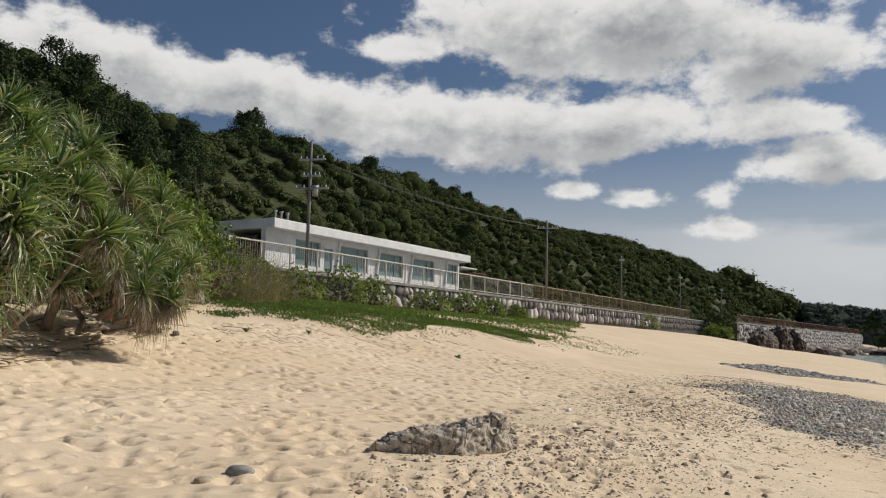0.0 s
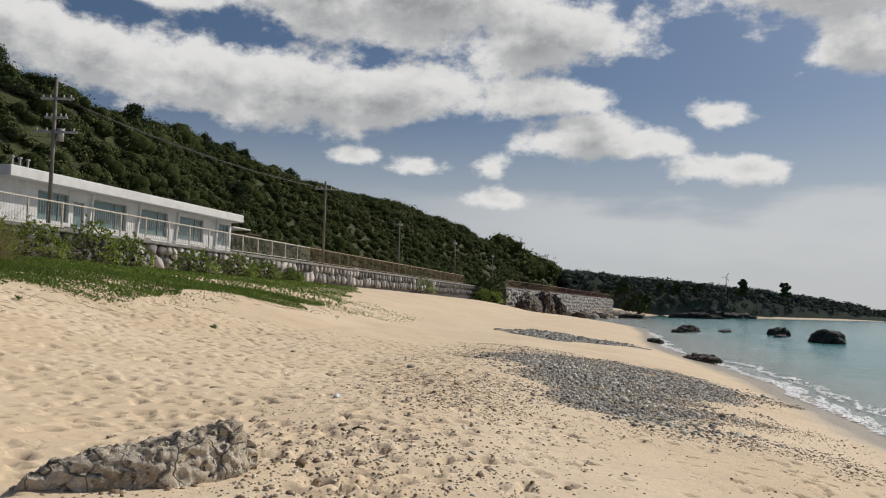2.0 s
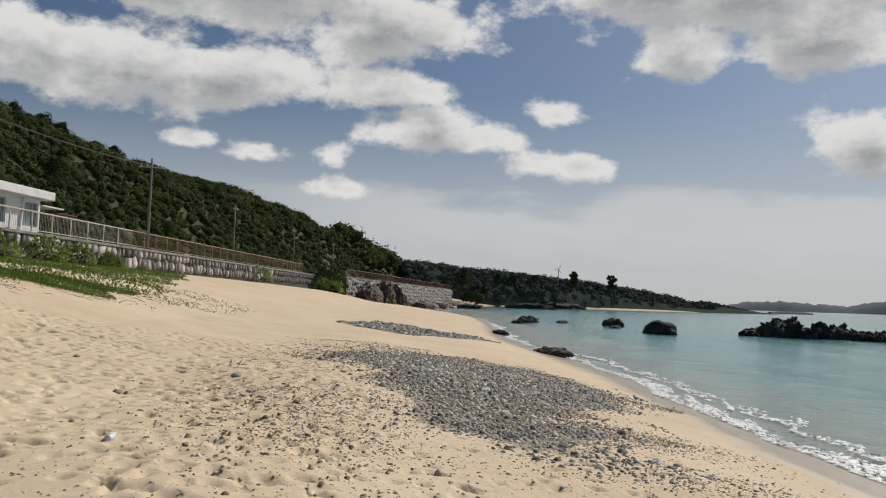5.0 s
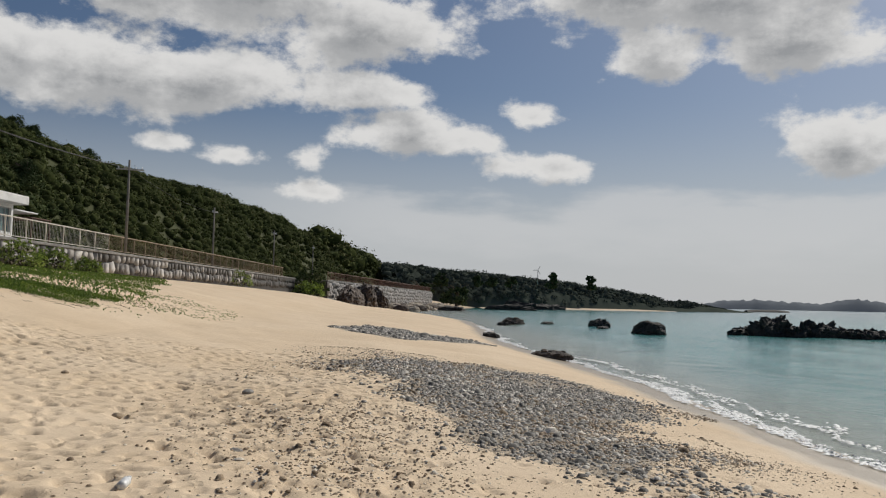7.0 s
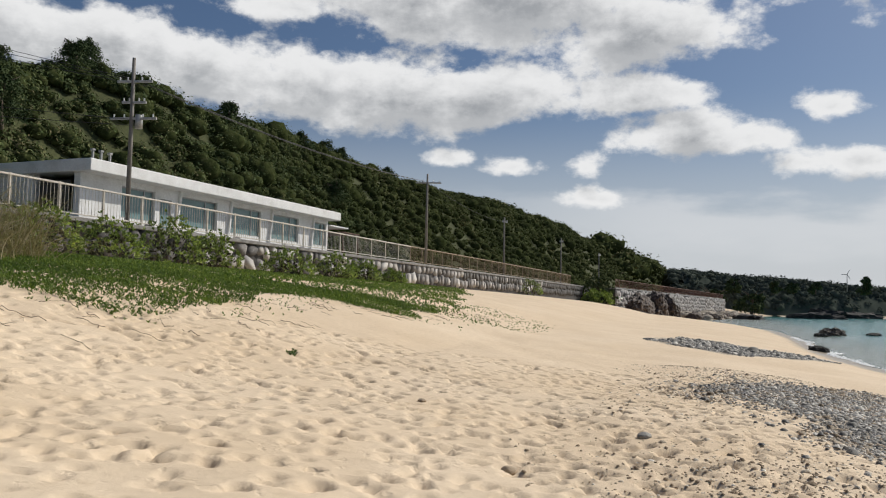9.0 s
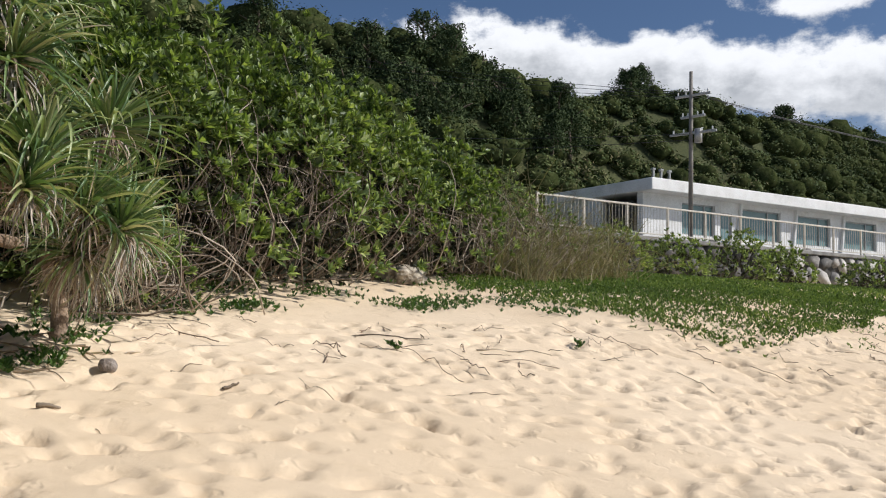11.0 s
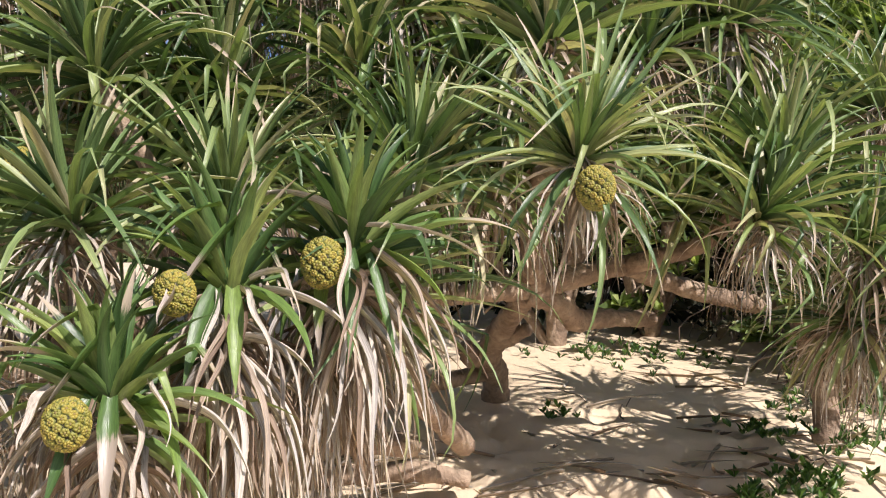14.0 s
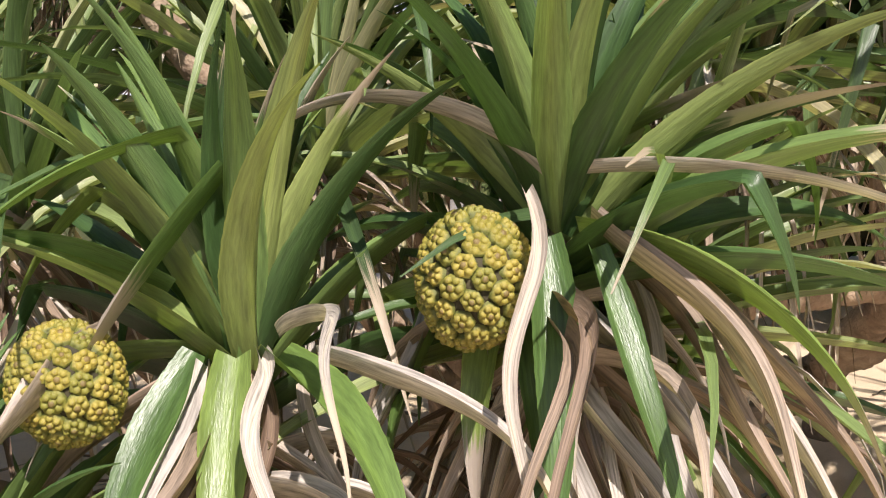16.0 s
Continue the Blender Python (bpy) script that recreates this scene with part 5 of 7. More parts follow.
def crown_blades(seed, count=66, length=0.62, width=0.031):
    r = np.random.default_rng(seed)
    out_ = []
    for i in range(count):
        f = (i + 0.5) / count                 # 0 innermost, 1 outermost
        ang = i * 2.39996 + r.normal(0, 0.12)
        start = 84 - 80 * f + r.normal(0, 12)
        ln = length * (0.62 + 0.5 * math.sin(min(1, f * 1.3) * math.pi * 0.62)) * r.uniform(0.8, 1.15)
        fold = r.uniform(0.35, 0.75) if r.random() < 0.16 + 0.26 * f else None
        v, q, u = blade(ln, width * r.uniform(0.8, 1.15), start, 34 + 58 * f + r.normal(0, 26), r, fold=fold, side=r.normal(0, 0.2))
        v = v + np.array((0.018 + 0.02 * f, 0, -0.11 * f))
        out_.append((v @ rot_z(ang).T, q, u))
    return out_


def skirt_blades(seed, count=58, length=0.55, width=0.022, spread=1.0):
    r = np.random.default_rng(seed)
    out_ = []
    for i in range(count):
        ang = r.uniform(0, 6.283)
        v, q, u = blade(length * r.uniform(0.5, 1.25), width * r.uniform(0.4, 1.1), r.uniform(-55, 5), r.uniform(60, 120), r, 7, side=r.normal(0, 0.2), keel=0.6, wave=0.12)
        v = v * np.array((0.75 * spread, 1, 1)) + np.array((0.03, 0, -r.uniform(0.05, 0.24)))
        out_.append((v @ rot_z(ang).T, q, u))
    return out_


CROWNS = [uv_mesh("leaf_crown", crown_blades(500 + k, 62 + 3 * k), pand_green) for k in range(6)]
SKIRTS = [uv_mesh("dead_leaf_skirt", skirt_blades(530 + k, 60, 0.5, 0.017), pand_dead) for k in range(5)]
LONG_SKIRTS = [uv_mesh("dead_leaf_skirt", skirt_blades(540 + k, 90, 0.8, 0.017, 0.7), pand_dead) for k in range(3)]
pand_hero = blade_material("near_pandanus_leaf", [(0.04, 0.08, 0.028), (0.066, 0.125, 0.04), (0.1, 0.175, 0.055), (0.14, 0.222, 0.068), (0.19, 0.265, 0.085), (0.26, 0.31, 0.1)], (0.46, 0.38, 0.29, 1), 0.32, 0.2, 1.35, 0.0, 0.4)
pand_bark = material("pandanus_bark", [(0.16, 0.11, 0.075), (0.28, 0.2, 0.14), (0.4, 0.31, 0.22)], scale=7, rough=0.9, bump=0.8, bump_scale=30)


def limb(points, radii, parent, name="limb", label=""):
    """A curved limb through points, with the ring scars of pandanus."""
    pts = np.asarray(points, float)
    t = np.linspace(0, len(pts) - 1, 10 * (len(pts) - 1) + 1)
    sm = np.stack([np.interp(t, range(len(pts)), pts[:, k]) for k in range(3)], 1)
    for _ in range(4):
        sm[1:-1] = (sm[:-2] + 2 * sm[1:-1] + sm[2:]) / 4
    rr = np.interp(t, range(len(radii)), radii) * (1 + 0.07 * np.sin(np.arange(len(t)) * 2.1) + 0.05 * np.sin(np.arange(len(t)) * 0.7))
    v, q, c = tube_arrays(sm, rr, 9)
    return part(name, mesh_np(name, v, [q, c], pand_bark, True), parent, label)


def rosette(parent, place, tilt, turn, k, size=1.0, skirt=1, foot=None, drop=1.0):
    """Crown of leaves with its hanging dead skirt, on a stem that comes up from foot."""
    base = Vector(place)
    m = Matrix.Translation(base) @ Matrix.Rotation(radians(turn), 4, "Z") @ Matrix.Rotation(radians(tilt), 4, "Y") @ Matrix.Rotation(k * 1.7, 4, "Z") @ Matrix.Diagonal((size, size, size, 1))
    c = part("leaf_crown", CROWNS[k % 6], parent, m=m)
    if skirt:
        src = SKIRTS[k % 5] if skirt == 1 else LONG_SKIRTS[k % 3]
        part("dead_leaf_skirt", src, parent, "dry tan dead leaves hanging in a skirt", Matrix.Translation(base) @ Matrix.Rotation(k * 2.3, 4, "Z") @ Matrix.Diagonal((size, size, size * drop, 1)))
    if foot is not None:
        axis = Vector((math.sin(radians(tilt)) * math.cos(radians(turn)), math.sin(radians(tilt)) * math.sin(radians(turn)), math.cos(radians(tilt))))
        f = Vector(foot)
        limb([f, f.lerp(base, 0.5) + Vector((0, 0, -0.12)), base - axis * 0.1, base + axis * 0.03], (0.045, 0.038, 0.03, 0.022), parent)
    return c


def key_mesh():
    """One wedge of the fruit: a six-sided block that ends in blunt facets round a centre."""
    b = Batch()

    def frustum(cx, cy, z0, z1, r0, r1, n, ph=0.0, tip=0.03):
        a = np.linspace(0, 2 * np.pi, n, endpoint=False) + ph
        lo = np.stack([cx + np.cos(a) * r0, cy + np.sin(a) * r0, a * 0 + z0], 1)
        hi = np.stack([cx * 0.96 + np.cos(a) * r1, cy * 0.96 + np.sin(a) * r1, a * 0 + z1], 1)
        b.add(np.concatenate([lo, hi, [(cx * 0.95, cy * 0.95, z1 + tip)]]), [(i, (i + 1) % n, n + (i + 1) % n, n + i) for i in range(n)], [(n + i, n + (i + 1) % n, 2 * n) for i in range(n)])

    frustum(0, 0, -0.3, 0.12, 0.5, 0.47, 6)
    frustum(0, 0, 0.05, 0.33, 0.2, 0.12, 5)
    for k in range(6):
        a = k * 1.0472 + 0.3
        frustum(0.29 * math.cos(a), 0.29 * math.sin(a), 0.0, 0.25 + 0.03 * (k % 2), 0.18, 0.12, 5, a)
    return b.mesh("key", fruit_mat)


def fruit_material():
    """Olive-yellow key skin, darker and greener low on the key, with brown scars on the blunt tips."""
    m = bpy.data.materials.new("pandanus_fruit")
    m.use_nodes = True
    n = Nodes(m.node_tree)
    p = m.node_tree.nodes["Principled BSDF"]
    v = n.add("ShaderNodeTexCoord").outputs["Object"]
    sp = n.add("ShaderNodeSeparateXYZ")
    n.put(sp.inputs[0], v)
    rnd = n.add("ShaderNodeObjectInfo").outputs["Random"]
    blot, fine = n.noise(v, 5.0, 4.0, 0.6), n.noise(v, 30.0, 3.0)
    c = n.mix(n.math("ADD", n.math("MULTIPLY", rnd, 0.6), n.math("MULTIPLY", blot, 0.4)), (0.17, 0.185, 0.03, 1), (0.42, 0.325, 0.06, 1))
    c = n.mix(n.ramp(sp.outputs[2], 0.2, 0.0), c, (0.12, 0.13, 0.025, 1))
    c = n.mix(n.math("MULTIPLY", n.ramp(n.math("ADD", sp.outputs[2], n.math("MULTIPLY", n.math("SUBTRACT", fine, 0.5), 0.12)), 0.285, 0.33), 0.75), c, (0.16, 0.1, 0.045, 1))
    c = n.mix(1.0, c, n.ramp(fine, 0.3, 0.7, 0.75, 1.2, False), "MULTIPLY")
    n.put(p.inputs["Base Color"], c)
    p.inputs["Roughness"].default_value = 0.48
    bp = n.add("ShaderNodeBump")
    bp.inputs["Strength"].default_value, bp.inputs["Distance"].default_value = 0.3, 0.004
    n.put(bp.inputs["Height"], fine)
    n.put(p.inputs["Normal"], bp.outputs[0])
    return m


fruit_mat = fruit_material()
# near-black core colour, seen in the gaps between the keys
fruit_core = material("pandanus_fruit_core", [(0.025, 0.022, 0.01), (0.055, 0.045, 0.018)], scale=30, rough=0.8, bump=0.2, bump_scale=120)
KEY = key_mesh()


def pandanus_fruit(parent, place, wide, high, count, seed, turn=0, lean=0.0):
    """Segmented fruit: a dark core with blunt woody keys set over it."""
    bm = bmesh.new()
    bmesh.ops.create_icosphere(bm, subdivisions=3, radius=1.0)
    bmesh.ops.scale(bm, vec=(wide * 0.45, wide * 0.45, high * 0.46), verts=bm.verts)
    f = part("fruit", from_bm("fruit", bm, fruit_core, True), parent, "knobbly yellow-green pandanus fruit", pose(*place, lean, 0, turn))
    r = np.random.default_rng(seed)
    ga = math.pi * (3 - math.sqrt(5))
    for i in range(count):
        z = 1 - (2 * i + 1) / count
        rad = math.sqrt(max(0, 1 - z * z))
        a = i * ga
        d = Vector((rad * math.cos(a), rad * math.sin(a), z))
        p = Vector((d.x * wide * 0.46, d.y * wide * 0.46, d.z * high * 0.47))
        nrm = Vector((d.x / wide, d.y / wide, d.z / high)).normalized()
        s = wide * 2.12 / math.sqrt(count) * r.uniform(0.9, 1.06)
        m = Matrix.Translation(p) @ nrm.to_track_quat("Z", "Y").to_matrix().to_4x4() @ Matrix.Rotation(r.uniform(0, 1), 4, "Z") @ Matrix.Diagonal((s * r.uniform(0.9, 1.1), s, s * r.uniform(0.75, 1.05), 1))
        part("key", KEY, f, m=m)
    return f


# hero crowns: every leaf a piece of its own
HERO_FORM = ((84, 30), (76, 40), (66, 46), (55, 52), (44, 60), (32, 62), (20, 66), (8, 72), (-20, 62), (-50, 40))   # start and bend
HERO_LEAVES = [uv_mesh("leaf", [blade(0.36 * (0.8 + 0.05 * k), 0.034, *HERO_FORM[k], np.random.default_rng(560 + k), 36, (None, None, None, None, 0.6, None, None, 0.5, None, None)[k], (0.1, -0.1, 0.15, -0.2, 0.15, -0.1, 0.1, -0.1, 0.05, 0)[k], 0.5, 0.03)], pand_hero) for k in range(10)]
HERO_DEAD = [uv_mesh("dead_leaf", [blade(0.27 + 0.05 * k, 0.013 + 0.001 * k, (-10, -30, -50, 10, -60, -20)[k], (85, 70, 50, 110, 35, 80)[k], np.random.default_rng(580 + k), 16, None, (0.3, -0.4, 0.25, -0.3, 0.3, 0.1)[k], 0.75, 0, 0.22)], pand_dead) for k in range(6)]


def hero_rosette(parent, place, tilt, turn, seed, count=44, dead=16, size=1.0, foot=None, keep=(-40,), straps=()):
    """A near crown: leaves spiral out from upright to drooping; straps are its long hanging outer leaves
    (dead or green, place, azimuth, start, bend, length, width, fold)."""
    r = np.random.default_rng(seed)
    base = Vector(place)
    frame_m = Matrix.Translation(base) @ Matrix.Rotation(radians(turn), 4, "Z") @ Matrix.Rotation(radians(tilt), 4, "Y")
    v, q, c = tube_arrays([(0, 0, -0.12), (0, 0, -0.06), (0, 0, 0.03)], (0.01, 0.013, 0.006), 8)
    tip = part("crown", mesh_np("crown", v, [q, c], pand_bark, True), parent, "rosette of glossy green strap leaves", frame_m)
    for i in range(count):
        f = (i + 0.5) / count
        k = min(9, int(f * 10))
        s = size * r.uniform(0.85, 1.15)
        m = Matrix.Rotation(i * 2.39996 + r.normal(0, 0.15), 4, "Z") @ Matrix.Translation((0.008 + 0.014 * f, 0, -0.12 * f)) @ Matrix.Rotation(r.normal(0, 0.12), 4, "Y") @ Matrix.Rotation(r.normal(0, 0.25), 4, "X") @ Matrix.Diagonal((s, s * r.uniform(0.85, 1.15), s, 1))
        way = (frame_m @ m).to_3x3() @ Vector((1, 0, 0))
        if k >= 3 and min(abs((math.atan2(way.y, way.x) - radians(a) + math.pi) % (2 * math.pi) - math.pi) for a in keep) < 0.75:
            continue
        if (k >= 7 and r.random() < 0.72) or (k in (5, 6) and r.random() < 0.3):
            continue
        part("leaf", HERO_LEAVES[k], tip, m=m)
    inv = frame_m.inverted()
    for i in range(dead):
        turn_d = radians(keep[0]) + r.uniform(0.6, 5.68)
        m = inv @ Matrix.Translation(base + Vector((0, 0, -r.uniform(0.08, 0.2)))) @ Matrix.Rotation(turn_d, 4, "Z") @ Matrix.Diagonal((size * 0.7, size, size * r.uniform(0.9, 1.4), 1))
        part("dead_leaf", HERO_DEAD[i % 6], tip, "dry tan dead leaf", m)
    for k, (dry, dx, dy, dz, az_, start, bend, ln, wd, fold) in enumerate(straps):
        rk = np.random.default_rng(seed * 10 + k)
        me = uv_mesh("strap_leaf", [blade(ln, wd * (0.5 if dry else 0.9), start, bend, rk, 40, fold, rk.normal(0, 0.12), 0.9 if dry else 0.35, 0.0 if dry else 0.03, 0.3 if dry else 0.03)], pand_dead if dry else pand_strap)
        part("strap_leaf", me, tip, "dry grey-tan dead leaf" if dry else "drooping yellow-green leaf with a withered tip", inv @ Matrix.Translation(base + Vector((dx, dy, dz))) @ Matrix.Rotation(radians(az_), 4, "Z"))
    if foot is not None:
        f = Vector(foot)
        limb([f, f.lerp(base, 0.6) + Vector((-0.2, 0, -0.25)), base + Vector((-0.05, 0, -0.14))], (0.032, 0.022, 0.01), parent)
    return tip


pand_strap = blade_material("drooping_pandanus_leaf", [(0.06, 0.115, 0.034), (0.1, 0.175, 0.046), (0.15, 0.225, 0.058), (0.21, 0.27, 0.07)], (0.36, 0.3, 0.25, 1), 0.32, 0.2, 1.25, 0.3, 0.4)
STRAPS_TOP = ((0, 0.05, -0.015, -0.04, 18, -66, 20, 0.30, 0.044, None), (0, 0.03, 0.02, -0.03, 58, -12, 75, 0.36, 0.046, None), (0, 0.06, 0.03, -0.05, 30, -60, 25, 0.27, 0.032, None),
              (0, 0.0, 0.02, 0.02, 84, 22, 22, 0.3, 0.036, None), (0, 0.0, 0.02, 0.04, 66, 42, 40, 0.3, 0.036, None), (0, 0.0, 0.0, 0.03, 100, 32, 30, 0.3, 0.034, None),
              (0, -0.03, -0.06, -0.06, -20, -62, 28, 0.26, 0.042, None), (0, -0.05, -0.1, -0.07, -50, -55, 32, 0.24, 0.044, None), (0, -0.02, -0.03, -0.06, 10, -70, 15, 0.28, 0.04, None),
              (1, 0.04, 0.0, 0.01, -80, 46, 150, 0.4, 0.026, None), (1, 0.075, -0.03, 0.0, 5, -58, 30, 0.36, 0.026, None), (1, 0.04, 0.0, 0.02, 60, 2, 55, 0.42, 0.018, None),
              (1, 0.04, 0.03, -0.02, 40, -30, 60, 0.4, 0.03, None), (1, -0.02, -0.02, -0.05, 0, -60, 30, 0.36, 0.026, None),
              (1, 0.0, 0.05, -0.05, 50, -40, 50, 0.38, 0.03, None), (1, -0.02, 0.1, -0.06, 60, -45, 45, 0.38, 0.03, None),
              (1, 0.03, 0.06, -0.04, 55, -30, 58, 0.38, 0.026, None), (1, -0.04, -0.08, -0.08, -15, -65, 22, 0.36, 0.03, None), (1, -0.03, 0.0, -0.08, 15, -68, 20, 0.4, 0.034, None),
              (1, -0.03, 0.06, -0.06, 35, -55, 32, 0.42, 0.028, None), (1, -0.05, -0.13, -0.09, -35, -62, 24, 0.34, 0.028, None))
STRAPS_MID = ((0, 0.03, -0.025, -0.02, -22, -52, 32, 0.25, 0.052, None), (0, 0.04, 0.01, -0.02, 10, -56, 30, 0.26, 0.046, None), (0, 0.02, 0.04, -0.02, 46, -14, 62, 0.3, 0.048, None),
              (0, 0.03, 0.01, 0.02, -42, 74, 60, 0.38, 0.034, 0.4), (1, 0.03, -0.02, -0.03, -10, -52, 36, 0.28, 0.034, None), (1, 0.03, 0.03, -0.02, 25, -20, 68, 0.3, 0.028, None),
              (0, 0.0, -0.02, 0.03, -75, 48, 50, 0.28, 0.036, 0.5), (1, 0.04, 0.05, 0.0, 30, 20, 110, 0.3, 0.02, None), (1, 0.02, 0.08, -0.02, 70, -5, 85, 0.34, 0.026, None),
              (1, 0.0, -0.05, -0.04, -60, -30, 60, 0.3, 0.028, None), (1, 0.0, 0.02, -0.04, 20, -55, 35, 0.34, 0.028, None), (0, 0.0, -0.03, -0.02, -60, 5, 80, 0.28, 0.04, None),
              (0, 0.06, -0.04, 0.04, -62, 28, 70, 0.26, 0.034, None), (1, -0.02, 0.05, -0.05, 40, -58, 30, 0.4, 0.03, None), (1, -0.02, -0.06, -0.06, -35, -58, 28, 0.36, 0.03, None),
              (1, -0.03, 0.0, -0.06, 5, -66, 20, 0.4, 0.032, None), (1, 0.09, -0.09, 0.0, -25, -30, 50, 0.15, 0.045, None), (0, 0.08, 0.015, 0.14, -70, -52, 18, 0.3, 0.034, None))
LABEL_P = "pandanus tree with spiky green leaf crowns and dry skirts"
front = thing("pandanus_tree", "pandanus tree with sword-like leaves and ripe yellow fruit", "pandanus", group="pandanus thicket")
hero_rosette(front, (-3.72, 12.455, 2.99), 8, 20, 601, 104, 60, 1.0, (-4.6, 12.6, 2.25), (-48, 5), STRAPS_TOP)
hero_rosette(front, (-3.66, 12.16, 2.865), 10, -60, 602, 96, 60, 1.0, (-4.6, 12.3, 2.25), (-40, 72, 8), STRAPS_MID)
hero_rosette(front, (-3.56, 11.925, 2.62), 14, -30, 603, 92, 30, 0.95, (-4.7, 12.2, 2.1), (-15,), STRAPS_MID)
pandanus_fruit(front, (-3.653, 12.378, 2.911), 0.104, 0.124, 84, 1, 0, 0)
pandanus_fruit(front, (-3.56, 12.05, 2.825), 0.09, 0.104, 84, 2, 30, 20)
pandanus_fruit(front, (-3.43, 11.872, 2.552), 0.092, 0.108, 84, 3, 80, 10)
for k, (p, tilt, turn, sk) in enumerate((((-3.92, 11.73, 3.06), 22, -40, 1), ((-4.05, 12.12, 3.13), 15, 0, 1), ((-4.1, 12.66, 3.28), 20, 30, 1), ((-4.45, 12.06, 3.6), 15, 0, 0),
                                         ((-4.25, 11.68, 3.55), 25, -40, 0), ((-4.5, 12.52, 3.72), 15, 20, 0), ((-3.85, 11.47, 2.75), 35, -40, 2), ((-4.1, 11.2, 3.08), 30, -60, 2), ((-4.0, 12.55, 2.9), 30, 40, 1))):
    rosette(front, p, tilt, turn, k, 0.82, sk, (-4.8, 12.2 + 0.1 * k, 2.3) if k % 2 == 0 else None)
pandanus_fruit(front, (-4.12, 11.55, 3.18), 0.09, 0.105, 70, 6, 0, 0)
# curtain of dead leaves under the front crowns
for k, (x, y, z) in enumerate(((-3.92, 12.42, 2.86), (-3.86, 12.2, 2.78), (-3.8, 11.98, 2.66), (-4.1, 12.35, 2.8), (-4.0, 12.05, 2.7), (-3.95, 11.75, 2.64))):
    part("dead_leaf_skirt", LONG_SKIRTS[k % 3], front, "dry tan dead leaves hanging in a curtain", Matrix.Translation((x, y, z)) @ Matrix.Rotation(k * 2.1, 4, "Z") @ Matrix.Diagonal((0.75, 0.75, 0.85, 1)))

mid = thing("pandanus_tree", "sprawling pandanus tree with forked bare limbs over sand", "pandanus", group="pandanus thicket")
limb([(-6.24, 13.5, 2.3), (-6.1, 13.46, 2.5), (-5.7, 13.3, 2.6), (-5.42, 13.3, 2.74), (-4.9, 13.27, 2.9)], (0.085, 0.07, 0.07, 0.058, 0.048), mid, "trunk", "pale ringed trunk")
limb([(-5.55, 13.27, 2.66), (-5.42, 13.34, 2.71), (-5.33, 13.41, 2.75)], (0.05, 0.048, 0.03), mid, "stub", "broken limb stub")
limb([(-5.6, 13.3, 2.62), (-5.58, 13.2, 2.6), (-5.55, 13.15, 2.66)], (0.06, 0.055, 0.04), mid, "stub", "knotted limb stub")
limb([(-4.9, 13.27, 2.9), (-4.92, 13.42, 2.86), (-5.02, 13.52, 2.79), (-5.12, 13.7, 2.81), (-5.3, 14.0, 2.81)], (0.05, 0.05, 0.052, 0.042, 0.038), mid)
limb([(-4.9, 13.27, 2.9), (-4.9, 13.45, 2.97), (-4.95, 13.72, 3.04), (-5.0, 13.84, 3.0), (-5.05, 14.13, 2.93), (-5.1, 14.5, 2.88)], (0.055, 0.05, 0.045, 0.045, 0.042, 0.045), mid)
limb([(-4.9, 13.27, 2.92), (-4.85, 13.05, 2.89), (-4.75, 12.85, 2.86), (-4.4, 12.6, 2.9)], (0.05, 0.042, 0.036, 0.03), mid)
limb([(-4.88, 13.3, 2.92), (-4.78, 13.28, 3.15), (-4.4, 13.15, 3.3), (-3.9, 13.08, 3.25)], (0.045, 0.04, 0.034, 0.025), mid)
limb([(-4.95, 13.72, 3.03), (-4.6, 13.9, 3.1), (-4.3, 14.0, 3.35)], (0.045, 0.035, 0.028), mid)
limb([(-4.85, 13.28, 2.95), (-4.7, 13.2, 3.4), (-4.35, 13.1, 3.75)], (0.05, 0.035, 0.028), mid)
limb([(-5.05, 12.3, 2.12), (-5.02, 12.83, 2.17), (-5.01, 13.07, 2.13)], (0.04, 0.045, 0.035), mid, "log", "fallen ringed log on the sand")
limb([(-5.0, 12.0, 2.08), (-5.12, 12.42, 2.27), (-5.5, 12.9, 2.46), (-6.1, 13.42, 2.5)], (0.045, 0.045, 0.045, 0.045), mid)
for k, (p, tilt, turn, sk, sz) in enumerate((((-3.72, 13.06, 3.26), 42, 0, 1, 0.78), ((-4.28, 14.02, 3.42), 8, 30, 1, 1.0), ((-4.15, 13.88, 3.2), 35, 30, 1, 0.85), ((-4.3, 13.15, 3.80), 10, 0, 1, 1.1),
                                             ((-4.2, 14.3, 3.15), 30, 50, 1, 0.85), ((-4.6, 13.65, 3.9), 12, 20, 1, 1.0), ((-4.3, 12.78, 3.3), 30, -20, 1, 0.85), ((-4.6, 13.4, 3.5), 30, 10, 1, 0.9))):
    rosette(mid, p, tilt, turn, k + 3, sz * 0.9, sk, None, 0.85)
pandanus_fruit(mid, (-3.54, 13.03, 3.115), 0.095, 0.11, 84, 4, 0, 0)

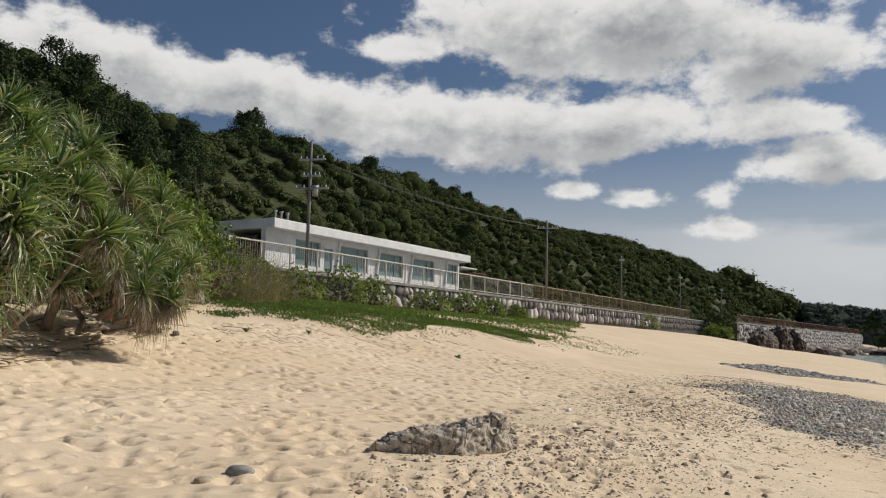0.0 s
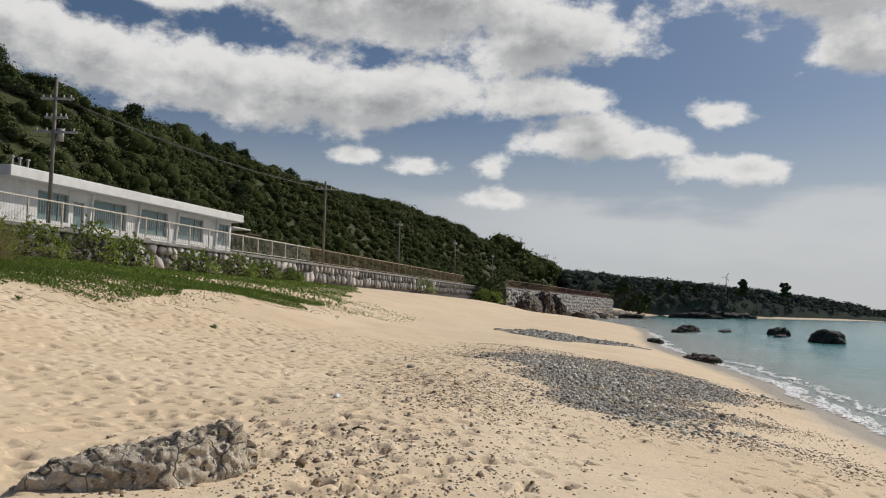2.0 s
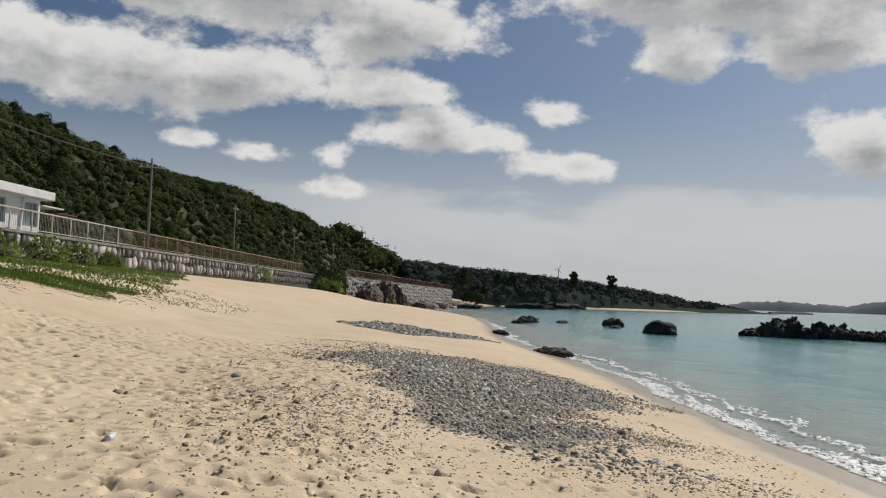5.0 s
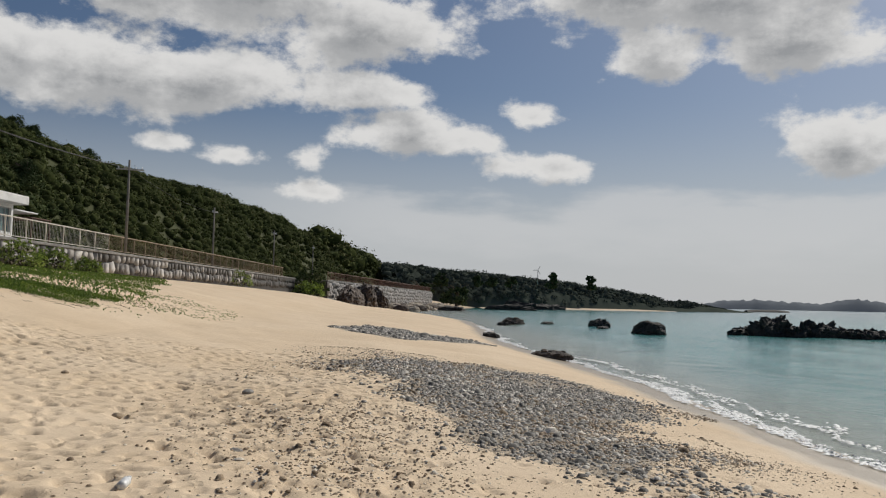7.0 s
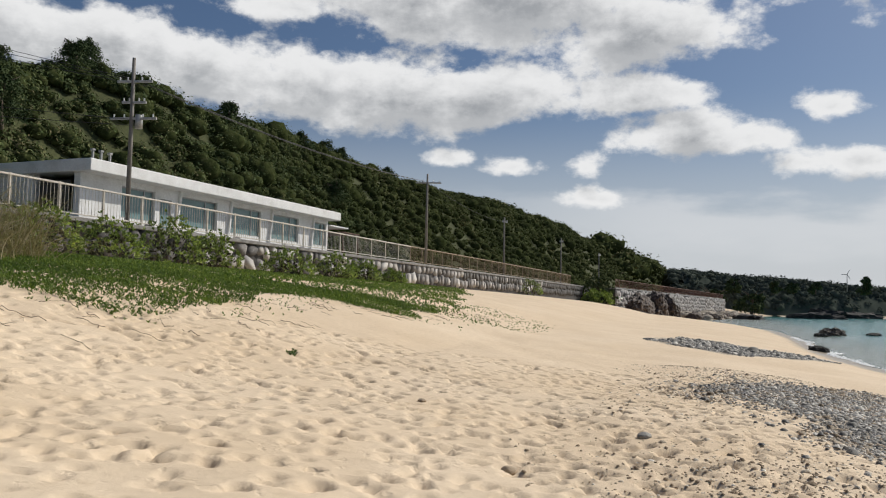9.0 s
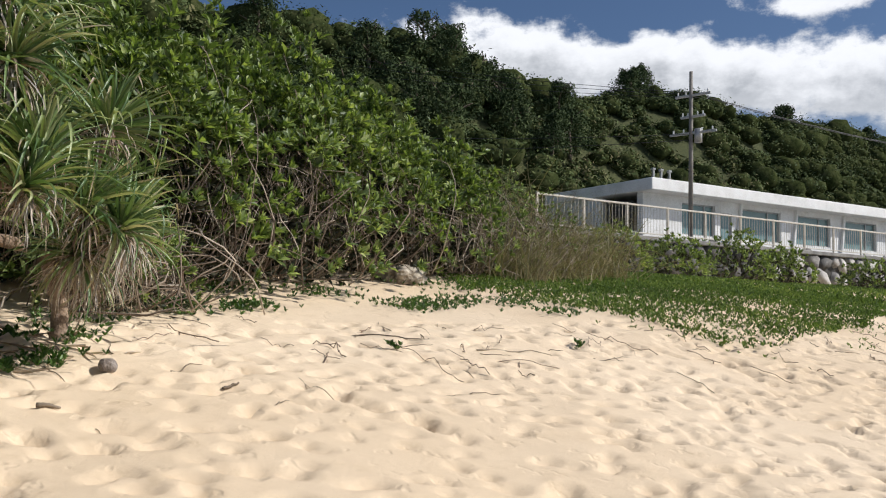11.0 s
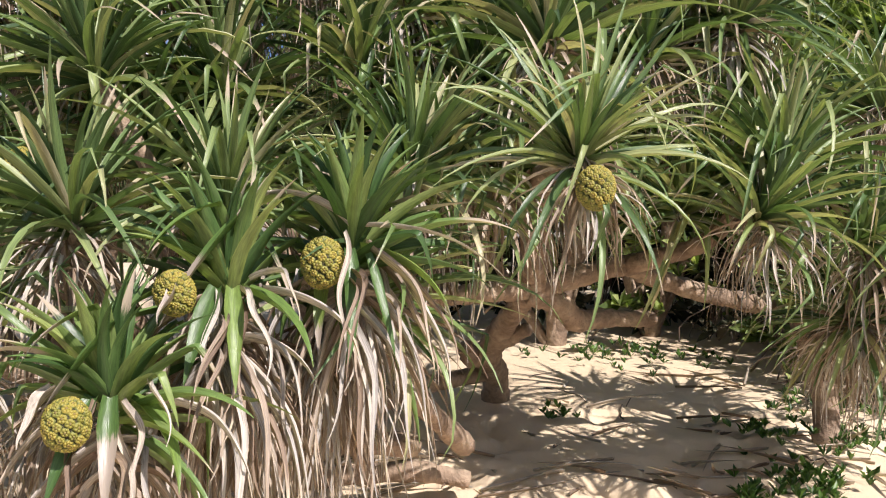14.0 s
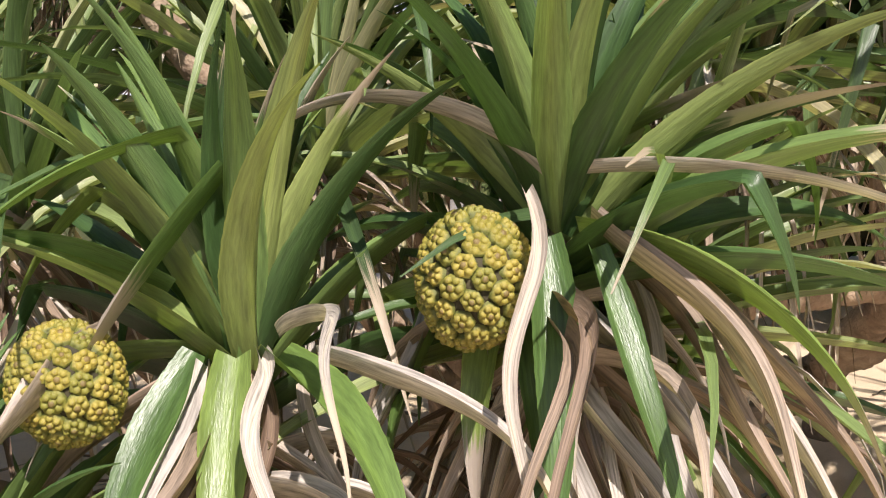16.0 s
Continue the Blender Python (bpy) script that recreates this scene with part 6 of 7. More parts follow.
clump = thing("pandanus_tree", "low pandanus with a thick skirt reaching the sand", "pandanus", group="pandanus thicket")
limb([(-5.26, 14.9, 2.15), (-5.22, 14.86, 2.5), (-5.12, 14.66, 2.84), (-4.75, 14.58, 2.92), (-4.2, 14.52, 2.98)], (0.07, 0.06, 0.055, 0.045, 0.035), clump, "trunk", "stout ringed trunk")
for k, (p, tilt, turn, sk, sz) in enumerate((((-4.15, 14.52, 3.02), 25, 20, 2, 0.8), ((-4.6, 14.85, 2.98), 30, 60, 2, 0.8), ((-4.4, 14.4, 2.86), 40, -10, 2, 0.7), ((-4.75, 14.85, 3.8), 10, 40, 1, 1.0), ((-5.0, 15.1, 3.4), 25, 70, 2, 0.9), ((-4.6, 14.6, 2.86), 45, 30, 2, 0.75), ((-4.85, 14.7, 2.9), 40, -40, 2, 0.75))):
    rosette(clump, p, tilt, turn, k + 1, sz, sk, (-5.1, 14.7, 2.8), 0.72)

back = thing("pandanus_tree", LABEL_P, "pandanus", group="pandanus thicket")
limb([(-5.6, 12.2, 2.1), (-5.3, 12.1, 3.0), (-5.2, 12.1, 4.0)], (0.08, 0.07, 0.05), back, "trunk")
r = np.random.default_rng(96)
for k in range(38):
    p = (-4.5 - r.uniform(0, 1.0), 10.9 + 3.3 * (k + 0.5) / 38, 3.05 + r.uniform(0, 1.65))
    rosette(back, p, r.uniform(5, 60), r.uniform(-80, 80), int(r.integers(30)), r.uniform(0.7, 1.1), 1 if p[2] > 3.4 else 0)

# the rest of the thicket, banked up behind and along the beach
r = np.random.default_rng(91)
for j, (yc, xc) in enumerate(((8.6, -5.4), (10.0, -5.0), (9.4, -7.0), (11.0, -6.6), (12.6, -7.0), (14.3, -7.3), (15.2, -7.6), (11.6, -8.6), (13.6, -8.6), (9.6, -9.2))):
    t_ = thing("pandanus_tree", LABEL_P, "pandanus", group="pandanus thicket")
    foot = (xc - 0.3, yc, gz(xc - 0.3, yc) - 0.05)
    top = (3.7 if xc > -5.6 else 5.0 if xc > -7.5 else 5.7)
    limb([foot, (xc - 0.1, yc + 0.1, foot[2] + 0.9), (xc, yc, top - 0.2)], (0.075, 0.065, 0.045), t_, "trunk")
    for k in range(11):
        a = r.uniform(-2.2, 2.2)
        el_ = r.uniform(0.0, 1.25)
        rad = 1.15
        p = (xc + rad * math.cos(a) * math.cos(el_), yc + 1.05 * rad * math.sin(a) * math.cos(el_), top - 0.75 + 1.35 * math.sin(el_))
        if p[1] > 11.2 and p[0] > -4.1 and p[2] < 4.2:
            p = (-4.35 - r.uniform(0, 0.5), p[1], max(p[2], 3.5))
        low = p[2] < 3.3 and p[1] < 11.4
        rosette(t_, p, 15 + 45 * math.cos(el_) * r.uniform(0.5, 1), math.degrees(a), int(r.integers(30)), r.uniform(0.9, 1.25), (2 if k % 2 else 0) if low else 1, foot if k % 4 == 0 and not low else None, 0.75 if low else 1.0)

# low crowns with long skirts that close the seaward face of the thicket
low_tree = thing("pandanus_tree", "low pandanus with crowns and dry skirts down to the sand", "pandanus", group="pandanus thicket")
limb([(-5.3, 9.4, gz(-5.3, 9.4) - 0.05), (-5.1, 9.5, 2.7), (-4.9, 9.6, 3.2)], (0.06, 0.05, 0.04), low_tree, "trunk")
r = np.random.default_rng(97)
for k in range(24):
    y = 8.0 + 2.9 * (k + 0.5) / 24
    p = (-4.35 - 0.6 * r.random() - 0.15 * abs(y - 9.4), y, 2.45 + r.uniform(0, 1.5))
    rosette(low_tree, p, r.uniform(15, 55), r.uniform(-60, 40), int(r.integers(30)), r.uniform(0.75, 1.05), 2 if p[2] < 3.1 else 1, None, 0.6 if p[2] < 2.8 else 0.85)

# ---- broad-leaved shore shrubs ----
def obovate(r, ln):
    """Small fleshy leaf, widest near the tip, folded along the rib."""
    w = ln * 0.15
    return np.array([(0, 0, 0), (ln * 0.62, w * 1.1, 0.1 * ln), (ln * 1.02, 0, -0.03 * ln), (ln * 0.62, -w * 1.1, 0.1 * ln), (ln * 0.65, 0, 0.0)])


OBO_T = np.array([(0, 4, 1), (1, 4, 2), (4, 3, 2), (0, 3, 4)])


def leaf_tufts(places, axes, per, ln, seed):
    """Tufts of leaves spreading from each twig tip."""
    r = np.random.default_rng(seed)
    n = len(places)
    base = np.repeat(np.asarray(places), per, 0)
    ax = np.repeat(np.asarray(axes), per, 0)
    ax = ax / (np.linalg.norm(ax, axis=1)[:, None] + 1e-9)
    flat_ = r.normal(size=(n * per, 3))
    flat_ -= ax * (flat_ * ax).sum(1)[:, None]
    flat_ /= np.linalg.norm(flat_, axis=1)[:, None] + 1e-9
    d = ax * r.uniform(0.35, 1.2, (n * per, 1)) + flat_ * r.uniform(0.35, 0.95, (n * per, 1)) + r.normal(0, 0.12, (n * per, 3))
    d /= np.linalg.norm(d, axis=1)[:, None]
    up = np.cross(d, np.cross(ax + r.normal(0, 0.3, (n * per, 3)), d))
    up /= np.linalg.norm(up, axis=1)[:, None] + 1e-9
    sd = np.cross(up, d)
    L = ln * np.exp(r.normal(0, 0.22, n * per))
    o = obovate(r, 1.0)
    v = base[:, None, :] + L[:, None, None] * (o[None, :, 0:1] * d[:, None, :] + o[None, :, 1:2] * sd[:, None, :] + o[None, :, 2:3] * up[:, None, :])
    t = (OBO_T[None] + 5 * np.arange(n * per)[:, None, None]).reshape(-1, 3)
    return v.reshape(-1, 3), t


shrub_leaf = material("shrub_leaf", [(0.08, 0.118, 0.038), (0.17, 0.23, 0.07), (0.28, 0.35, 0.11), (0.43, 0.48, 0.19)], scale=1.2, rough=0.45, bump=0, island=True, per_object=0.8, trans=0.33)
twig_mat = material("pale_twigs", [(0.13, 0.095, 0.07), (0.28, 0.22, 0.165), (0.5, 0.43, 0.35)], scale=4, rough=0.9, bump=0.3, bump_scale=40, island=True, per_object=0.7)


def shrub(x, y, rx, ry, h, tufts, seed, label, leaf=0.105, per=12, bare=0.55, twigs=70, mat=None, name="shrub"):
    """A dome of leafy tufts over a tangle of bare stems."""
    r = np.random.default_rng(seed)
    z0 = gz(x, y)
    t = thing(name, label, "shrub", pose(x, y, z0), group="shore shrubs")
    P, A = [], []
    ph = r.uniform(0, 6.28, 4)
    while len(P) < tufts:
        a, el_ = r.uniform(0, 6.283), math.asin(r.uniform(0.0, 1.0))
        d = np.array((math.cos(a) * math.cos(el_), math.sin(a) * math.cos(el_), math.sin(el_)))
        if d[2] < bare and r.random() > 0.05 + 0.4 * d[2] / max(bare, 0.01):
            continue
        k = 1 + 0.10 * math.sin(3 * a + ph[0]) + 0.09 * math.sin(7 * a + ph[1] + 4 * el_) + 0.07 * math.sin(13 * el_ + ph[2] + 5 * a)
        k *= r.uniform(0.80, 1.0) ** 0.7
        P.append((d[0] * rx * k, d[1] * ry * k, max(0.05, d[2] * h * k)))
        q = d / np.array((rx, ry, h)) * h
        A.append(q / np.linalg.norm(q) + np.array((0, 0, 0.45)))
    v, tr_ = leaf_tufts(P, A, per, leaf, seed + 1)
    part("foliage", mesh_np("foliage", v, tr_, mat or shrub_leaf), t)
    b = Batch()
    for k in range(twigs):
        tip = np.array(P[r.integers(len(P))]) * r.uniform(0.75, 1.03)
        a0 = np.array((tip[0] * r.uniform(0.2, 1.1), tip[1] * r.uniform(0.2, 1.1), 0.0)) + r.normal(0, 0.4, 3) * (1, 1, 0)
        mids = [a0 + (tip - a0) * f + r.normal(0, 0.24, 3) * (1, 1, 0.8) + np.array((0.35 * math.sin(f * 3.1), 0, 0.1)) for f in (0.3, 0.6, 0.85)]
        pts = np.array([a0, *mids, tip])
        s = np.linspace(0, 4, 13)
        sm = np.stack([np.interp(s, range(5), pts[:, c]) for c in range(3)], 1)
        sm[1:-1] = (sm[:-2] + 2 * sm[1:-1] + sm[2:]) / 4
        vv, qq, cc = tube_arrays(sm, np.linspace(r.uniform(0.004, 0.010), 0.0025, 13), 5)
        b.add(vv, qq, cc)
    part("stem_tangle", b.mesh("stem_tangle", twig_mat), t, "tangle of pale bare stems")
    # inner mass of dead twigs and old leaves, shade put into the dark colour
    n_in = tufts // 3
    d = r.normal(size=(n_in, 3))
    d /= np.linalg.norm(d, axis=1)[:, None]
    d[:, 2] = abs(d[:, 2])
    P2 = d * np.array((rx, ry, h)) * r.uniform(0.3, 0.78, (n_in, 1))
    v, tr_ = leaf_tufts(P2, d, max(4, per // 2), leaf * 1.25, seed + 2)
    part("inner_foliage", mesh_np("inner_foliage", v, tr_, inner_shade_leaf), t, "dull old leaves coloured dark for the inner shade")
    return t


# brown-green old leaves, darkened to paint the shade inside the dome
inner_shade_leaf = material("old_leaf_painted_shade", [(0.02, 0.025, 0.01), (0.045, 0.045, 0.02), (0.09, 0.075, 0.04)], scale=2, rough=0.8, bump=0, island=True, per_object=0.8)
BIG = "large rounded shrub with fleshy green leaves and bare tangled stems"
shrub(-7.2, 16.6, 1.9, 1.7, 2.75, 1600, 701, BIG, 0.108, 15, twigs=190)
shrub(-7.4, 18.8, 1.9, 1.9, 2.85, 1800, 702, BIG, 0.108, 15, twigs=230)
shrub(-7.6, 21.2, 1.8, 1.9, 2.6, 1600, 703, BIG, 0.108, 15, twigs=200)
shrub(-7.4, 23.4, 1.5, 1.7, 2.2, 1150, 704, BIG, 0.108, 15, twigs=160)
shrub(-9.8, 17.6, 2.2, 2.4, 3.4, 900, 705, BIG, 0.16, 12, twigs=20)
shrub(-10.2, 21.0, 2.2, 2.4, 3.1, 900, 706, BIG, 0.16, 12, twigs=20)
shrub(-9.0, 15.0, 1.8, 1.8, 3.5, 700, 707, BIG, 0.16, 12, twigs=20)
shrub(-12.5, 14.5, 2.6, 2.6, 4.2, 600, 708, BIG, 0.16, 8, twigs=10)
shrub(-12.8, 19.5, 2.6, 3.0, 3.8, 600, 709, BIG, 0.16, 8, twigs=10)
shrub(-12.0, 24.5, 2.6, 2.8, 3.0, 500, 710, BIG, 0.16, 8, twigs=10)
shrub(-5.9, 15.9, 0.7, 0.7, 0.9, 260, 711, "small leafy shrub at the foot of the thicket", 0.08)

# ---- dry grass tussocks ----
dry_grass = blade_material("dry_grass", [(0.14, 0.12, 0.07), (0.24, 0.2, 0.12), (0.34, 0.29, 0.19), (0.16, 0.17, 0.07), (0.42, 0.37, 0.27)], (0.36, 0.31, 0.22, 1), 0.8, 0.2, 1.1)


def tussock(x, y, rad, h, blades, seed, label, mat):
    r = np.random.default_rng(seed)
    out_ = []
    for i in range(blades):
        v, q, u = blade(h * r.uniform(0.3, 1.15), 0.016, r.uniform(35, 88), r.uniform(40, 150), r, 6, wave=0.1)
        p = r.normal(0, rad * 0.45, 2)
        out_.append((v @ rot_z(r.uniform(0, 6.28)).T + np.array((p[0], p[1], gz(x + p[0], y + p[1]) - gz(x, y))), q, u))
    thing("grass_tussock", label, "grass", pose(x, y, gz(x, y)), uv_mesh("grass_tussock", out_, mat), group="dry grass by the shrubs")


for k, (x, y, rad, h) in enumerate(((-6.9, 25.6, 1.0, 1.2), (-6.6, 27.2, 1.1, 1.3), (-7.6, 28.8, 1.2, 2.3), (-8.0, 26.8, 1.3, 2.8), (-6.9, 30.2, 1.2, 2.1), (-8.6, 30.6, 1.4, 2.6), (-6.3, 24.6, 0.7, 1.2), (-9.5, 33, 1.5, 2.0), (-11, 36, 1.8, 2.2))):
    tussock(x, y, rad, h, 420, 730 + k, "tall dry straw-coloured grass with dead stems", dry_grass)
shrub(-7.0, 25.2, 1.1, 1.2, 2.0, 300, 712, "half-dead straggling shrub with bare grey twigs", 0.07, 8, 0.3, twigs=120)
shrub(-7.4, 27.6, 1.3, 1.4, 1.9, 260, 713, "half-dead straggling shrub with bare grey twigs", 0.07, 8, 0.3, twigs=120)

# ---- low green plants on the bank ----
grass_green = material("bank_plant_leaf", [(0.05, 0.09, 0.018), (0.1, 0.165, 0.03), (0.155, 0.23, 0.045), (0.24, 0.3, 0.08)], scale=0.5, rough=0.8, bump=0, island=True, per_object=0.7, trans=0.25)
BANK = [(-7.5, 24), (-5.2, 21.4), (-4.2, 22.2), (-3.2, 22.2), (-2.2, 21.8), (-1.2, 22.9), (-0.8, 26), (-0.4, 28.3), (1.3, 30.6), (3.3, 32.6), (5.2, 38.5), (6.2, 45), (8.5, 58), (10.0, 70), (11.0, 80), (5.0, 81), (-2, 68), (-9, 54), (-14, 44), (-12, 34)]


def ground_cover(name, label, poly, box, count, leaf, seed, per=5, edge=0.9, mat=None, rise=0.09, thin=0.55):
    def keep(x, y):
        return inside(x + edge * 2 * vnoise(x, y, 0.6), y + edge * 3 * vnoise(x + 30, y, 0.5), poly) * np.clip(thin + 1.4 * vnoise(x, y, 0.9), 0, 1)

    x, y = scatter(count, box, keep, seed)
    P = np.stack([x, y, sand_np(x, y) + np.random.default_rng(seed + 2).uniform(0, rise, len(x))], 1)
    v, t = leaf_tufts(P, np.tile((0, 0, 1.0), (len(P), 1)), per, leaf, seed + 1)
    thing(name, label, "ground cover", data=mesh_np(name, v, t, mat or grass_green), kind="stuff")


ground_cover("bank_plants", "low bright green creeping plants covering the sandy bank", BANK, (-9, 8, 20.5, 36), 36000, 0.052, 740, 4, edge=0.6, rise=0.06, thin=1.0)
ground_cover("bank_plants", "low green creeping plants on the bank below the wall", BANK, (-14, 11, 32, 82), 17000, 0.085, 744, 4, edge=0.6, rise=0.1, thin=0.9)
RUNNERS = [(-4.6, 21.6), (-2.2, 21.0), (0.2, 23.8), (1.2, 28.5), (4.2, 31), (7.5, 37), (9.5, 44), (6, 46), (2.5, 34), (-1, 27), (-3, 23)]
ground_cover("bank_plants", "thin runners of green creepers spreading over sand", RUNNERS, (-5, 10, 20.5, 46), 900, 0.05, 742, 4)
# woody runners trailing out over the sand
RUN_MAT = material("dry_runner_stem", [(0.15, 0.105, 0.075), (0.26, 0.19, 0.14), (0.36, 0.28, 0.21)], scale=8, rough=0.9, bump=0, island=True, per_object=0.8)
rx_, ry_ = scatter(120, (-7, 8, 15.5, 40), lambda x, y: (np.abs((np.interp(y, SHORE_Y, SHORE_X) - x) * 0.905 - np.interp(y, [15, 22, 28, 40], [17.9, 16.6, 17.4, 16])) < 0.9) * 1.0, 747)
q_ = np.random.default_rng(748)
rb = Batch()
for x, y in zip(rx_, ry_):
    ln, a = q_.uniform(0.15, 0.7), q_.normal(-0.6, 0.7)
    s_ = np.linspace(0, 1, 8)
    px_, py_ = x + ln * s_ * math.cos(a) + 0.5 * np.cumsum(q_.normal(0, 0.02, 8)), y + ln * s_ * math.sin(a) + 0.5 * np.cumsum(q_.normal(0, 0.03, 8))
    pts = np.stack([px_, py_, sand_np(px_, py_) + 0.008 + 0.02 * np.abs(q_.normal(0, 1, 8))], 1)
    v, q, c = tube_arrays(pts, np.full(8, q_.uniform(0.002, 0.005)), 4)
    rb.add(v, q, c)
thing("runner_stem", "tangle of thin brown runner stems over the sand", "stems", data=rb.mesh("runner_stem", RUN_MAT), kind="stuff")
for k, (x, y, rx, h) in enumerate(((-9.2, 47.5, 1.5, 1.9), (-7.2, 50.5, 1.7, 2.2), (-5.6, 53.5, 1.4, 1.8), (-2.2, 60, 1.6, 1.5), (0.5, 65.5, 1.5, 1.6), (2.6, 69.5, 1.3, 1.4), (5, 75, 1.0, 1.0), (-10.8, 43.5, 1.7, 2.0), (25.5, 118, 2.2, 2.2))):
    shrub(x, y, rx, rx * 1.1, h, 300, 760 + k, "leafy green shrub at the foot of the sea wall", 0.16, 10, 0.1, twigs=12)
shrub(45.5, 152, 3.2, 4.0, 4.6, 600, 780, "dense dark bush filling the gap in the wall", 0.3, 10, 0.05, twigs=6, mat=leaf_dark)
shrub(44, 147, 2.6, 3.0, 2.2, 500, 781, "dense dark bush filling the gap in the wall", 0.3, 10, 0.05, twigs=6)

# creeping beach plants in patches
vine_leaf = material("beach_creeper_leaf", [(0.035, 0.08, 0.015), (0.07, 0.15, 0.025), (0.13, 0.23, 0.04)], scale=2, rough=0.45, bump=0, island=True, per_object=0.7, trans=0.25)
for k, (x, y, rad, cnt) in enumerate(((-4.8, 14.52, 0.2, 55), (-5.2, 14.95, 0.18, 34), (-5.4, 14.6, 0.14, 22), (-4.72, 14.2, 0.1, 16), (-5.9, 16.59, 0.4, 80), (-5.7, 17.35, 0.25, 40), (-5.06, 19.7, 0.5, 100), (-5.67, 15.26, 0.3, 70), (-6.28, 16.52, 0.5, 90), (-6.73, 18.07, 0.5, 90), (-6.3, 19.1, 0.5, 90),
                                      (-5.8, 22, 0.6, 110), (-5.17, 19.54, 0.4, 80), (-5.19, 20.68, 0.4, 80), (-5.74, 17.34, 0.3, 60), (-4.63, 21.29, 0.4, 80), (-3.86, 20.93, 0.3, 50), (-6.6, 21.5, 0.5, 90), (-5.79, 13.7, 0.08, 10), (-7.0, 14.6, 0.5, 60), (0.56, 21.45, 0.09, 14), (-3.0, 19.45, 0.07, 10), (-3.93, 17.27, 0.07, 10))):
    r = np.random.default_rng(800 + k)
    P = [(x + a * rad, y + b * rad * 1.4, 0) for a, b in r.normal(0, 0.48, (cnt, 2))]
    P = [(a, b, sand_at(a, b) + r.uniform(0, 0.06)) for a, b, _ in P]
    v, t = leaf_tufts(P, np.tile((0, 0, 1.0), (cnt, 1)), 8, 0.046, 801 + k)
    thing("beach_creeper", "patch of round-leaved green beach creeper on sand", "plant", data=mesh_np("beach_creeper", v, t, vine_leaf), group="creepers on the sand")

# ---- small things on the sand ----
stick_mat = material("weathered_stick", [(0.1, 0.075, 0.05), (0.22, 0.17, 0.12), (0.36, 0.3, 0.22)], scale=12, rough=0.9, bump=0.4, bump_scale=60, per_object=0.8)
r = np.random.default_rng(95)


def stick(x, y, ln, turn, seed, rad=0.006, bow=0.12, label="thin dry twig lying on the sand"):
    q = np.random.default_rng(seed)
    s = np.linspace(-0.5, 0.5, 9)
    px = s * ln
    py = bow * ln * (0.25 - s * s) * 2 + q.normal(0, 0.012 * ln, 9)
    c, sn = math.cos(turn), math.sin(turn)
    wx_, wy_ = x + c * px - sn * py, y + sn * px + c * py
    pts = [(a, b, sand_at(a, b) + rad * 0.9 + abs(q.normal(0, 0.006))) for a, b in zip(wx_, wy_)]
    v, qd, cp = tube_arrays(pts, np.linspace(rad, rad * 0.5, 9), 5)
    thing("twig", label, "twig", data=mesh_np("twig", v, [qd, cp], stick_mat), group="twigs on the sand")


for k in range(48):
    y = r.uniform(11.6, 25)
    d = r.normal(17.0, 0.9)
    x = float(np.interp(y, SHORE_Y, SHORE_X)) - d / 0.905
    if x > -3.2 and y < 14:
        continue
    stick(x, y, r.uniform(0.12, 0.5), r.uniform(0, 3.14), 900 + k, r.uniform(0.0025, 0.006))
stick(2.3, 10.22, 0.24, 0.2, 981, 0.016, 0.05, "short stout piece of driftwood on the sand")
stick(-3.84, 15.2, 0.11, 1.2, 982, 0.014, 0.05, "short brown stub of driftwood on the sand")
stick(-4.08, 14.03, 0.13, 1.3, 983, 0.016, 0.1, "short brown stub of driftwood on the sand")
stick(0.2, 9.6, 0.2, 1.4, 984, 0.012, 0.2, "short stout piece of driftwood on the sand")
stick(-4.2, 17.6, 0.7, 0.6, 985, 0.008, 0.2)
stick(-3.2, 18.3, 0.8, 0.9, 986, 0.008, 0.25)
# leaf litter in the shade of the thicket
P = []
for k in range(300):
    y, d = r.uniform(9.5, 15.2), abs(r.normal(0, 0.8))
    x = -4.7 - d
    P.append((x, y))
lit = []
for x, y in P:
    v, q, u = blade(r.uniform(0.15, 0.5), 0.02, r.uniform(-5, 15), r.uniform(-20, 30), r, 6, keel=0.5)
    v = v @ rot_z(r.uniform(0, 6.28)).T
    lit.append((v + np.array((x, y, sand_at(x, y) + 0.012)), q, u))
thing("leaf_litter", "fallen dry brown pandanus leaves on shaded sand", "leaf litter", data=uv_mesh("leaf_litter", lit, pand_dead), kind="stuff")

